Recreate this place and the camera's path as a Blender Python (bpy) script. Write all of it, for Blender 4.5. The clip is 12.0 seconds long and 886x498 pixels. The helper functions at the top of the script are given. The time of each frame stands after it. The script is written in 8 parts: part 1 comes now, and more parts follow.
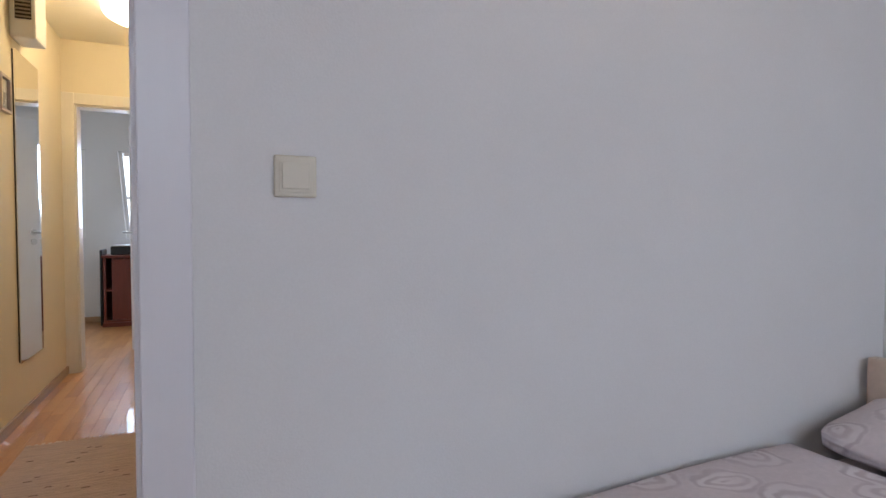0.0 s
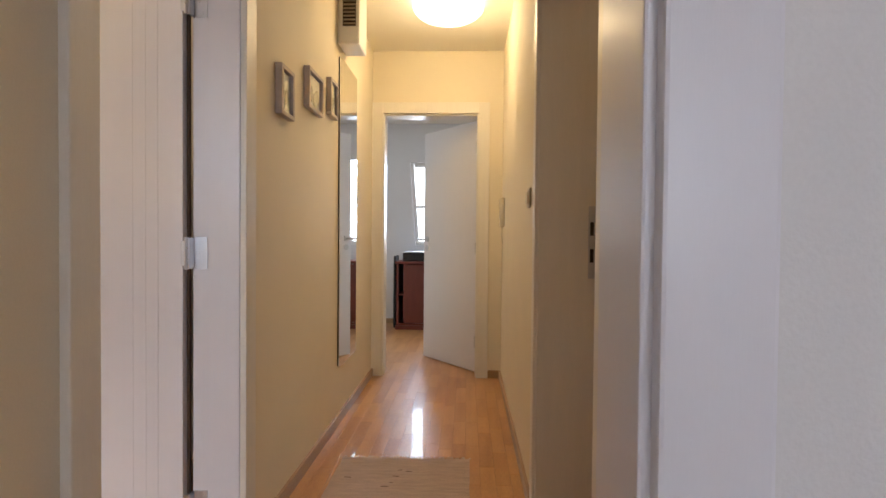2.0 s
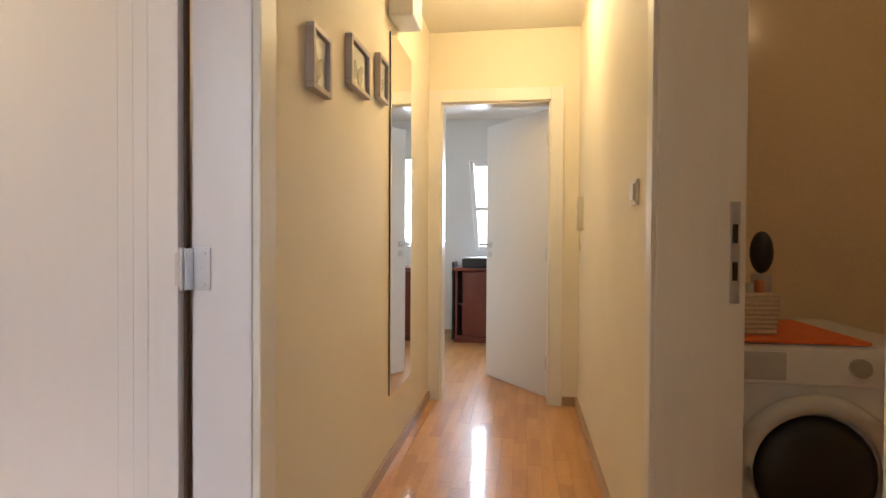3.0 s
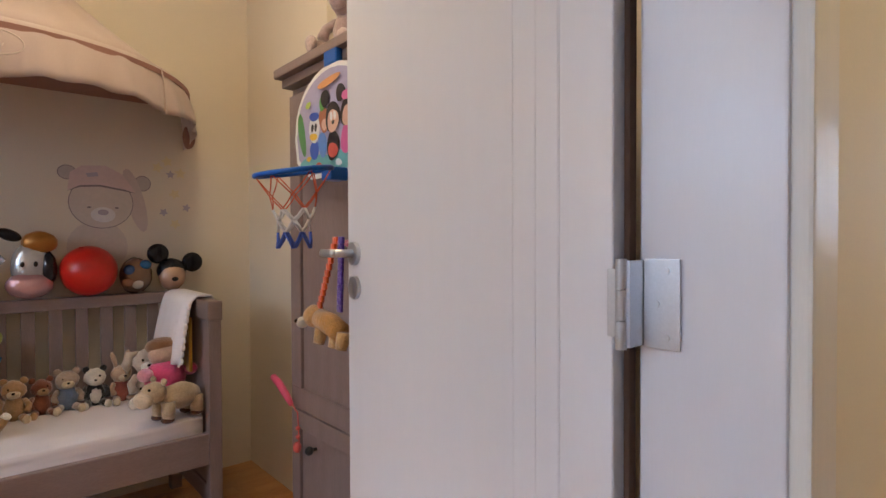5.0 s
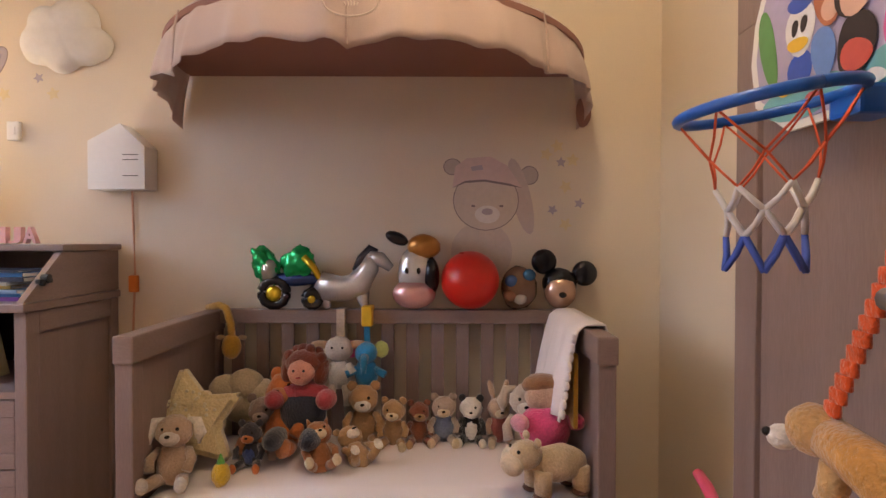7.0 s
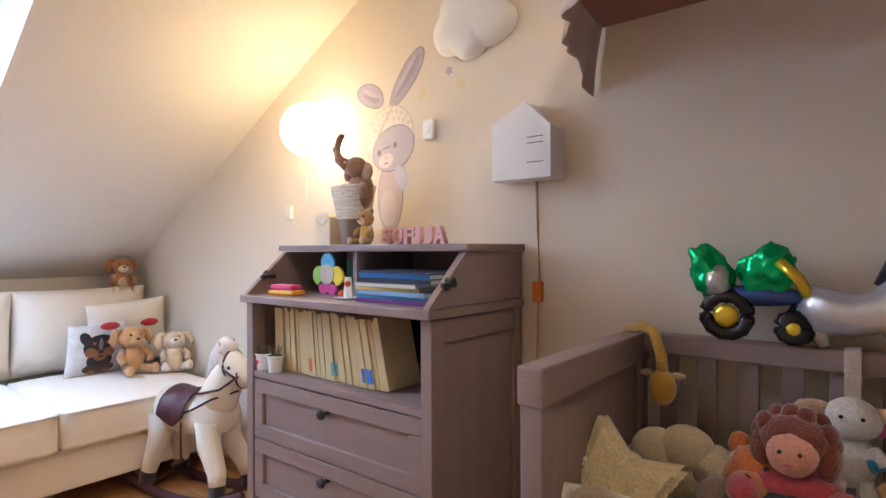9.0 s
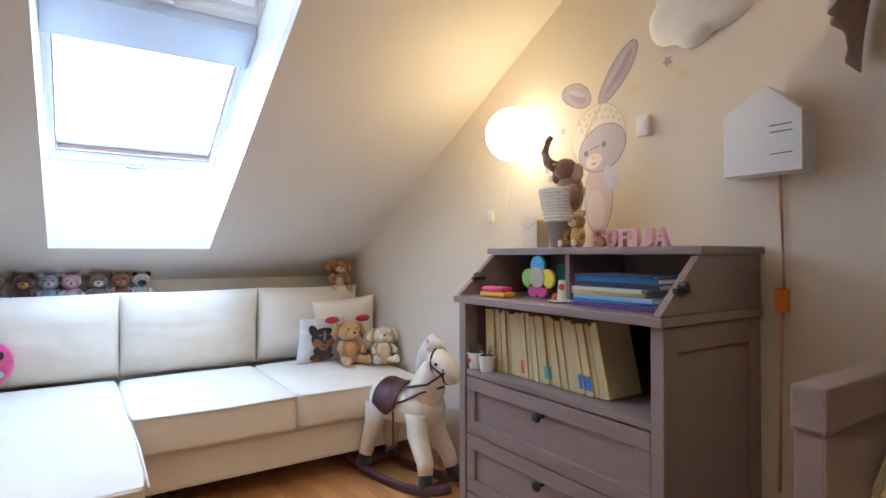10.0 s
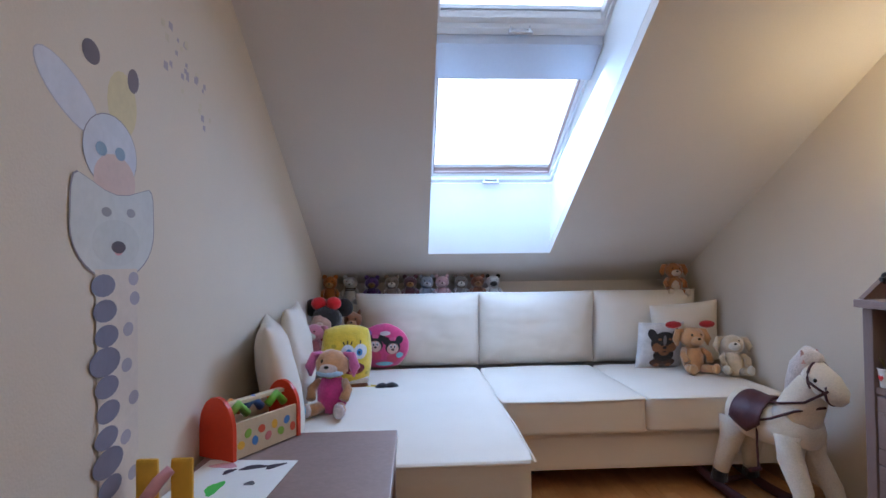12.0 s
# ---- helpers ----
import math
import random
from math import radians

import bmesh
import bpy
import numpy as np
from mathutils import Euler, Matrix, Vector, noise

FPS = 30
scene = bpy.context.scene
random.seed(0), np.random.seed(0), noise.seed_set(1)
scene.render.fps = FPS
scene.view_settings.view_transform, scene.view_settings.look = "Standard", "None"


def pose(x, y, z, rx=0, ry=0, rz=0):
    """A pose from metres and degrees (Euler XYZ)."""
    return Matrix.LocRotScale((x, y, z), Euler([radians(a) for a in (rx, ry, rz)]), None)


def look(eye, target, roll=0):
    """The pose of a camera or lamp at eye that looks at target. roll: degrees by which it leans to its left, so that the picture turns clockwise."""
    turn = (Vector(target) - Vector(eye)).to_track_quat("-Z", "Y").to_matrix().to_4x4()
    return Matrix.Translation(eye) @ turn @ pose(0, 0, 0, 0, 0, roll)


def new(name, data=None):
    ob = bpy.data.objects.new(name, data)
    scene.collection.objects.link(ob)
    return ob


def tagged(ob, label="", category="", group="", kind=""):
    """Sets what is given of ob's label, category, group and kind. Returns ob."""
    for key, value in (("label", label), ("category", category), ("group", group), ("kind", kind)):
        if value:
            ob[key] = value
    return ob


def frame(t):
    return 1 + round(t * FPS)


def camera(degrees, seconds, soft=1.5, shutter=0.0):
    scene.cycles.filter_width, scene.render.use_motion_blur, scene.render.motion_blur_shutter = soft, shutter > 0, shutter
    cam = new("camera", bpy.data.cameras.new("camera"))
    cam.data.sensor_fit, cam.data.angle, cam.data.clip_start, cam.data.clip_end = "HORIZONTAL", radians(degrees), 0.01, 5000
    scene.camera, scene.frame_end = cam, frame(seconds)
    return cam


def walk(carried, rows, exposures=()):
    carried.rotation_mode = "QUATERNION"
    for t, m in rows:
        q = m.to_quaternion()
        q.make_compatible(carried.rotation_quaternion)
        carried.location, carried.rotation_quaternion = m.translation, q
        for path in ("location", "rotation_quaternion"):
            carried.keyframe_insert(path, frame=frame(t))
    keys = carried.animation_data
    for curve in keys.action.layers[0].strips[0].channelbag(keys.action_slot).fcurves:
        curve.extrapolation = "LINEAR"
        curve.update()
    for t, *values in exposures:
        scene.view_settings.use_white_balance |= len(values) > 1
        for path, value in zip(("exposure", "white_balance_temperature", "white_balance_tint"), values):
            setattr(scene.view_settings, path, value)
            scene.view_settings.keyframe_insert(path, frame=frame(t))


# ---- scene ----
cam = camera(78.00, 12.0)
PATH = [
    (0, pose(1.002, 0.096, 1.099, 87.96, -0.16, -23.13)),
    (0.5, pose(0.975, 0.208, 1.087, 88.37, -0.26, -15.56)),
    (1, pose(0.933, 0.371, 1.071, 88.57, 0.17, -7.39)),
    (1.5, pose(0.851, 0.547, 1.063, 88.67, -0.30, -0.35)),
    (2, pose(0.740, 0.779, 1.076, 88.86, -0.52, 2.56)),
    (2.5, pose(0.709, 1.027, 1.080, 88.91, -0.44, 4.21)),
    (2.7, pose(0.690, 1.142, 1.092, 89.03, -0.34, 5.89)),
    (4.3, pose(0.377, 1.737, 1.086, 89.12, 0.14, 30.44)),
    (4.6, pose(0.302, 1.843, 1.103, 88.53, 0.93, 40.53)),
    (5, pose(0.184, 1.920, 1.095, 89.02, 0.22, 49.05)),
    (5.5, pose(-0.007, 2.017, 1.101, 89.20, 0.09, 57.18)),
    (6, pose(-0.197, 2.106, 1.096, 89.19, 0.31, 64.31)),
    (6.5, pose(-0.391, 2.168, 1.114, 89.21, 1.05, 75.84)),
    (7.1, pose(-0.553, 2.192, 1.109, 89.09, -0.37, 92.58)),
    (8.8, pose(-0.985, 1.888, 1.084, 89.86, 0.48, 123.59)),
    (9, pose(-1.022, 1.883, 1.082, 90.03, 0.17, 128.41)),
    (9.5, pose(-1.004, 1.831, 1.083, 90.10, 0.18, 137.76)),
    (10, pose(-0.938, 1.791, 1.078, 90.49, 0.02, 146.27)),
    (10.5, pose(-0.889, 1.765, 1.070, 90.67, -0.15, 154.90)),
    (11, pose(-0.820, 1.752, 1.057, 90.83, -0.48, 159.44)),
    (11.5, pose(-0.791, 1.778, 1.058, 90.99, -0.69, 167.31)),
    (12, pose(-0.727, 1.778, 1.056, 91.39, 0.65, 176.84)),
]
walk(cam, PATH, [(0, -0.62, 6000, 16), (1.0, -0.80, 6050, 16), (2.0, -0.50, 6400, 17), (2.5, -0.12, 6450, 15), (4.5, -0.38, 5950, 13), (5.5, -0.14, 5450, 17), (6.0, -0.14, 5500, 17), (7.0, -0.06, 6100, 25), (9.0, 0.0, 5350, 18), (10.0, -0.42, 5250, 12), (11.0, -0.88, 5100, 13), (12.0, -1.13, 4980, 17)])

# ---- world, sun and lamps ----
world = bpy.data.worlds.new("world")
scene.world = world
world.use_nodes = True
wn = world.node_tree.nodes
sky = wn.new("ShaderNodeTexSky")
sky.sky_type, sky.sun_disc = "NISHITA", False
sky.sun_elevation, sky.sun_rotation = radians(38), radians(150)
wn["Background"].inputs[1].default_value = 0.15
world.node_tree.links.new(sky.outputs[0], wn["Background"].inputs[0])


def lamp(name, kind, m, energy, color, size=0.1, size_y=None, spread=180):
    data = bpy.data.lights.new(name, kind)
    data.energy, data.color = energy, color
    if kind == "AREA":
        data.shape, data.size, data.size_y = "RECTANGLE", size, size_y or size
        data.spread = radians(spread)
    elif kind == "SUN":
        data.angle = radians(size)
    else:
        data.shadow_soft_size = size
    ob = new(name, data)
    ob.matrix_world = m
    return tagged(ob, kind="structure")


WARM = (1.0, 0.70, 0.36)
DAY = (0.68, 0.84, 1.0)
lamp("sun", "SUN", look((0, 0, 20), (4, 14, 8)), 0.8, (1.0, 0.96, 0.9), 10)
lamp("sky_light_roof_window", "AREA", look((-1.19, -1.0, 1.892 - 0.537 * 1.0 + 0.34), (-1.19, -0.72, 0.90)), 36, (0.57, 0.78, 1.0), 0.72, 1.1)
lamp("sky_light_far_room", "AREA", look((0.42, 7.50, 1.55), (0.42, 5.0, 0.9)), 46, DAY, 0.7, 0.95)
lamp("sky_light_bedroom", "AREA", look((2.2, -2.9, 1.5), (1.6, 1.2, 1.1)), 6.6, (0.44, 0.58, 1.0), 1.3, 1.2)
lamp("hall_bulb", "POINT", pose(0.61, 4.15, 2.36), 16, (1.0, 0.75, 0.38), 0.08)
lamp("globe_bulb", "POINT", pose(-2.37, 0.135, 1.555), 9.5, (1.0, 0.62, 0.14), 0.09)
lamp("bedroom_bulb", "POINT", pose(1.92, 0.85, 2.38), 3.6, (1.0, 0.72, 0.42), 0.1)
lamp("kids_ceiling_bulb", "POINT", pose(-1.28, 2.22, 2.36), 16, (1.0, 0.75, 0.38), 0.10)
lamp("bathroom_bulb", "POINT", pose(1.9, 2.4, 2.35), 5, WARM, 0.08)


# ---- materials ----
def mat(name, color, rough=0.6, metal=0.0, var=0.08, scale=3.0, fine=60.0, bump=0.15, tint=None, sheen=0.0, coat=0.0, stretch=None, rand=0.0):
    """A surface with broad stains and fine grain: color varies by var, bump is the relief."""
    m = bpy.data.materials.new(name)
    m.use_nodes = True
    n, l = m.node_tree.nodes, m.node_tree.links
    b = n["Principled BSDF"]
    geo = n.new("ShaderNodeNewGeometry")
    mp = n.new("ShaderNodeMapping")
    l.new(geo.outputs["Position"], mp.inputs[0])
    if stretch:
        mp.inputs["Scale"].default_value = stretch
    big, small = n.new("ShaderNodeTexNoise"), n.new("ShaderNodeTexNoise")
    big.inputs["Scale"].default_value, big.inputs["Detail"].default_value = scale, 3
    small.inputs["Scale"].default_value, small.inputs["Detail"].default_value = fine, 3
    l.new(mp.outputs[0], big.inputs[0]), l.new(mp.outputs[0], small.inputs[0])
    add = n.new("ShaderNodeMath")
    add.operation = "ADD"
    l.new(big.outputs[0], add.inputs[0]), l.new(small.outputs[0], add.inputs[1])
    fac = add.outputs[0]
    if rand:
        oi = n.new("ShaderNodeObjectInfo")
        mr = n.new("ShaderNodeMath")
        mr.operation = "MULTIPLY_ADD"
        mr.inputs[1].default_value = rand
        l.new(oi.outputs["Random"], mr.inputs[0]), l.new(fac, mr.inputs[2])
        isl = n.new("ShaderNodeMath")
        isl.operation = "MULTIPLY_ADD"
        isl.inputs[1].default_value = rand
        l.new(geo.outputs["Random Per Island"], isl.inputs[0]), l.new(mr.outputs[0], isl.inputs[2])
        fac = isl.outputs[0]
    ramp = n.new("ShaderNodeMapRange")
    ramp.inputs["From Min"].default_value, ramp.inputs["From Max"].default_value = 0.65, 1.35 + rand * 1.5
    l.new(fac, ramp.inputs[0])
    mix = n.new("ShaderNodeMix")
    mix.data_type = "RGBA"
    c2 = tint or tuple(min(1, c * (1 + var)) for c in color)
    mix.inputs[6].default_value = (*[c * (1 - var) for c in color], 1)
    mix.inputs[7].default_value = (*c2, 1)
    l.new(ramp.outputs[0], mix.inputs[0])
    l.new(mix.outputs[2], b.inputs["Base Color"])
    b.inputs["Roughness"].default_value, b.inputs["Metallic"].default_value = rough, metal
    b.inputs["Coat Weight"].default_value = coat
    b.inputs["Sheen Weight"].default_value = sheen
    if bump:
        bp = n.new("ShaderNodeBump")
        bp.inputs["Strength"].default_value, bp.inputs["Distance"].default_value = bump, 0.004
        l.new(small.outputs[0], bp.inputs["Height"])
        l.new(bp.outputs[0], b.inputs["Normal"])
    return m


def glow(name, color, strength):
    m = bpy.data.materials.new(name)
    m.use_nodes = True
    b = m.node_tree.nodes["Principled BSDF"]
    b.inputs["Base Color"].default_value = (0.8, 0.8, 0.8, 1)
    b.inputs["Emission Color"].default_value, b.inputs["Emission Strength"].default_value = (*color, 1), strength
    return m


M = {}
M["wall_white"] = mat("wall_white_paint", (0.74, 0.73, 0.72), 0.75, var=0.03, fine=220, bump=0.12)
M["wall_cream"] = mat("wall_cream_paint", (0.79, 0.71, 0.55), 0.7, var=0.03, fine=220, bump=0.12)
M["wall_beige"] = mat("wall_beige_paint", (0.72, 0.63, 0.51), 0.75, var=0.03, fine=200, bump=0.15)
M["slope"] = mat("slope_white_paint", (0.70, 0.64, 0.58), 0.75, var=0.03, fine=200, bump=0.15)
M["ceiling"] = mat("ceiling_white_paint", (0.80, 0.77, 0.70), 0.8, var=0.02, fine=200, bump=0.1)
M["reveal"] = mat("reveal_white_plaster", (0.85, 0.85, 0.84), 0.7, var=0.02, fine=200, bump=0.1)
M["door"] = mat("door_white_foil", (0.74, 0.73, 0.76), 0.30, var=0.012, fine=40, bump=0.03, stretch=(14, 14, 1))
M["casing"] = mat("casing_white_foil", (0.78, 0.74, 0.66), 0.4, var=0.03, fine=40, bump=0.05, stretch=(14, 14, 1))
M["oak"] = mat("beech_parquet_lacquered", (0.44, 0.165, 0.04), 0.31, var=0.25, scale=2, fine=30, bump=0.05, tint=(0.70, 0.36, 0.13), coat=0.3, stretch=(9, 1, 9), rand=0.45)
M["gap"] = mat("parquet_joint_dark", (0.30, 0.14, 0.05), 0.8, var=0.1)
M["board_trim"] = mat("skirting_beech", (0.42, 0.27, 0.15), 0.4, var=0.15, stretch=(1, 1, 9))
M["steel"] = mat("brushed_steel", (0.60, 0.60, 0.62), 0.32, 0.95, var=0.06, fine=300, bump=0.05)
M["brown"] = mat("grey_brown_stained_wood", (0.255, 0.185, 0.17), 0.42, var=0.12, scale=2, fine=26, bump=0.12, stretch=(3, 3, 12))
M["brown_up"] = mat("grey_brown_stained_wood_upright", (0.255, 0.185, 0.17), 0.42, var=0.12, scale=2, fine=26, bump=0.12, stretch=(12, 12, 1.5))
# near-black: shade painted into recesses and holes; also soil and mirror backing
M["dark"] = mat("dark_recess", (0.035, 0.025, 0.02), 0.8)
M["black"] = mat("black_plastic", (0.02, 0.02, 0.022), 0.4, var=0.1)
M["sofa"] = mat("cream_sofa_cotton", (0.78, 0.70, 0.60), 0.9, var=0.05, fine=500, bump=0.35, sheen=0.2)
M["sheet"] = mat("white_bed_sheet", (0.80, 0.74, 0.76), 0.85, var=0.03, fine=350, bump=0.2)
M["switch"] = mat("ivory_switch_plastic", (0.62, 0.56, 0.43), 0.3, var=0.02, bump=0.0)
M["rug"] = mat("pale_pink_woven_rag", (0.55, 0.42, 0.36), 0.95, var=0.16, scale=9, fine=130, bump=0.6, stretch=(1, 5, 1))
M["canopy"] = mat("taupe_canopy_cloth", (0.52, 0.405, 0.36), 0.85, var=0.06, fine=420, bump=0.25, sheen=0.2)
M["canopy_lining"] = mat("rose_brown_canopy_lining", (0.30, 0.15, 0.12), 0.85, var=0.06, fine=420, bump=0.2)
M["white"] = mat("white_plastic", (0.80, 0.79, 0.77), 0.35, var=0.02, bump=0.02)
M["enamel"] = mat("white_enamel", (0.80, 0.80, 0.80), 0.25, var=0.02, bump=0.0)
M["mahogany"] = mat("red_mahogany_veneer", (0.14, 0.025, 0.015), 0.3, var=0.2, fine=20, bump=0.05, stretch=(9, 9, 1.5))
M["tile"] = mat("cream_glazed_tile", (0.70, 0.56, 0.38), 0.18, var=0.05, bump=0.03)
M["orange_tile"] = mat("ochre_glazed_tile", (0.62, 0.33, 0.10), 0.18, var=0.08, bump=0.03)
M["wicker"] = mat("natural_wicker", (0.60, 0.50, 0.36), 0.8, var=0.15, fine=90, bump=0.5)
M["pillow"] = mat("printed_bed_cotton", (0.62, 0.53, 0.52), 0.85, var=0.10, scale=14, fine=300, bump=0.2)
M["paper"] = mat("white_paper", (0.82, 0.82, 0.80), 0.8, var=0.02, bump=0.02)
M["cream_book"] = mat("yellowed_book_spine", (0.56, 0.44, 0.22), 0.6, var=0.12, scale=12, rand=0.4)
M["maroon"] = mat("maroon_leatherette", (0.065, 0.02, 0.026), 0.5, var=0.15, bump=0.2)
M["horse_fur"] = mat("cream_plush_fur", (0.80, 0.72, 0.58), 0.95, var=0.12, scale=8, fine=180, bump=0.9, sheen=0.5)
M["sash"] = mat("window_sash_white_lacquer", (0.82, 0.80, 0.78), 0.35, var=0.04, bump=0.03)
M["seal"] = mat("window_seal_brown", (0.36, 0.25, 0.22), 0.6, var=0.05)
M["amber"] = mat("window_frame_pine", (0.62, 0.48, 0.38), 0.4, var=0.1, stretch=(2, 9, 9))

mirror_mat = bpy.data.materials.new("mirror_silver")
mirror_mat.use_nodes = True
mb = mirror_mat.node_tree.nodes["Principled BSDF"]
mb.inputs["Base Color"].default_value, mb.inputs["Metallic"].default_value, mb.inputs["Roughness"].default_value = (0.86, 0.87, 0.86, 1), 1, 0.015
M["mirror"] = mirror_mat
glass = bpy.data.materials.new("clear_glass")
glass.use_nodes = True
gb = glass.node_tree.nodes["Principled BSDF"]
gb.inputs["Base Color"].default_value, gb.inputs["Transmission Weight"].default_value, gb.inputs["Roughness"].default_value, gb.inputs["IOR"].default_value = (0.95, 0.98, 1, 1), 1, 0.02, 1.45
M["glass"] = glass
M["blind"] = mat("white_translucent_blind", (0.85, 0.85, 0.85), 0.9, var=0.02)
M["bulb_hall"] = glow("lit_opal_glass_hall", (1.0, 0.82, 0.50), 9)
M["bulb_globe"] = glow("lit_opal_globe", (1.0, 0.80, 0.45), 11)
M["sky_white"] = glow("overcast_sky", (0.86, 0.95, 1.0), 5.5)
# bluish shade on the room side of the beam, put into its base colour
M["shade_blue"] = mat("beam_blue_grey_in_shade", (0.62, 0.66, 0.74), 0.6, var=0.02)


def plush(color, name="plush"):
    color = tuple(c ** 1.18 for c in color)
    key = "plush_%.3f_%.3f_%.3f" % color
    if key not in M:
        M[key] = mat(name + "_fabric", color, 0.95, var=0.2, scale=26, fine=170, bump=1.0, sheen=0.5)
    return M[key]


def paint(color, rough=0.4):
    key = "paint_%.2f_%.2f_%.2f_%.1f" % (*color, rough)
    if key not in M:
        M[key] = mat("coloured_surface", color, rough, var=0.06, scale=10, bump=0.05)
    return M[key]


# ---- mesh helpers ----
def part(name, bm, material, parent=None, label="", smooth=False, kind=""):
    me = bpy.data.meshes.new(name)
    if smooth:
        for f in bm.faces:
            f.smooth = True
    bm.to_mesh(me)
    bm.free()
    me.materials.append(material)
    ob = new(name, me)
    if parent:
        ob.parent = parent
    return tagged(ob, label, kind=kind)


def thing(name, label, category, m=None, group=""):
    ob = new(name)
    if m:
        ob.matrix_world = m
    return tagged(ob, label, category, group)


def box(bm, lo, hi, bevel=0.0, seg=2, m=None):
    """A box from corner to corner, its edges rounded by bevel."""
    lo, hi = Vector(lo), Vector(hi)
    c, s = (lo + hi) / 2, hi - lo
    r = bmesh.ops.create_cube(bm, size=1, matrix=Matrix.Translation(c) @ Matrix.Diagonal((*s, 1)))
    vs = r["verts"]
    if bevel:
        es = list({e for v in vs for e in v.link_edges})
        out = bmesh.ops.bevel(bm, geom=es, offset=bevel, segments=seg, affect="EDGES", profile=0.6, clamp_overlap=True)
        vs = list({v for f in out["faces"] for v in f.verts} | {v for v in vs if v.is_valid})
    if m:
        bmesh.ops.transform(bm, matrix=m, verts=vs)
    return bm


def B(lo, hi, bevel=0.0, seg=2, m=None):
    return box(bmesh.new(), lo, hi, bevel, seg, m)


def ball(bm, c, r, rot=None, sub=3, rough=0.0, seed=0):
    """An ellipsoid at c with radii r, made uneven by rough."""
    r = (r, r, r) if isinstance(r, (int, float)) else r
    res = bmesh.ops.create_icosphere(bm, subdivisions=sub, radius=1)
    mt = Matrix.Translation(c) @ (rot or Matrix()) @ Matrix.Diagonal((*r, 1))
    k = 1 / max(min(r), 1e-3)
    for v in res["verts"]:
        p = v.co.copy()
        if rough:
            p *= 1 + rough * noise.noise(p * 2.1 + Vector((seed, seed * 2, 0))) + rough * 0.5 * noise.noise(p * 6 + Vector((0, seed, 3)))
        v.co = mt @ p
    return bm


def cyl(bm, a, b, r1, r2=None, n=20):
    """A round bar from a to b, tapering from r1 to r2."""
    a, b = Vector(a), Vector(b)
    d = b - a
    m = Matrix.Translation((a + b) / 2) @ d.to_track_quat("Z", "Y").to_matrix().to_4x4()
    bmesh.ops.create_cone(bm, cap_ends=True, segments=n, radius1=r1, radius2=r1 if r2 is None else r2, depth=d.length, matrix=m)
    return bm


def tube(bm, pts, r, n=8, flat=1.0):
    """A bar along points; r is one radius or one for each point; flat squeezes it in z of its own frame."""
    pts = [Vector(p) for p in pts]
    rs = r if isinstance(r, (list, tuple)) else [r] * len(pts)
    rings = []
    up = Vector((0, 0, 1))
    for i, p in enumerate(pts):
        d = (pts[min(i + 1, len(pts) - 1)] - pts[max(i - 1, 0)]).normalized()
        s = d.cross(up)
        s = s.normalized() if s.length > 1e-3 else Vector((1, 0, 0))
        u = s.cross(d)
        rings.append([bm.verts.new(p + rs[i] * (math.cos(a) * s + math.sin(a) * flat * u)) for a in (2 * math.pi * k / n for k in range(n))])
    for a, b in zip(rings, rings[1:]):
        for k in range(n):
            bm.faces.new((a[k], a[(k + 1) % n], b[(k + 1) % n], b[k]))
    bm.faces.new(list(reversed(rings[0])))
    bm.faces.new(rings[-1])
    return bm


def slab(bm, pts, axis, lo, hi):
    """A plate with the outline pts (in the two other axes, in order) from lo to hi along axis."""
    def at(p, v):
        q = list(p)
        q.insert("xyz".index(axis), v)
        return q
    a = [bm.verts.new(at(p, lo)) for p in pts]
    b = [bm.verts.new(at(p, hi)) for p in pts]
    n = len(pts)
    fs = [bm.faces.new(list(reversed(a))), bm.faces.new(b)]
    for i in range(n):
        fs.append(bm.faces.new((a[i], a[(i + 1) % n], b[(i + 1) % n], b[i])))
    bmesh.ops.recalc_face_normals(bm, faces=fs)
    return bm


def oval(cx, cy, rx, ry, n=24, tilt=0.0, wob=0.0):
    out = []
    for k in range(n):
        a = 2 * math.pi * k / n
        w = 1 + wob * math.sin(3 * a + cx * 9)
        x, y = rx * w * math.cos(a), ry * w * math.sin(a)
        out.append((cx + x * math.cos(tilt) - y * math.sin(tilt), cy + x * math.sin(tilt) + y * math.cos(tilt)))
    return out


def star(cx, cy, r, tilt=0.3):
    return [(cx + (r if k % 2 == 0 else r * 0.5) * math.cos(tilt + math.pi * k / 5), cy + (r if k % 2 == 0 else r * 0.5) * math.sin(tilt + math.pi * k / 5)) for k in range(10)]


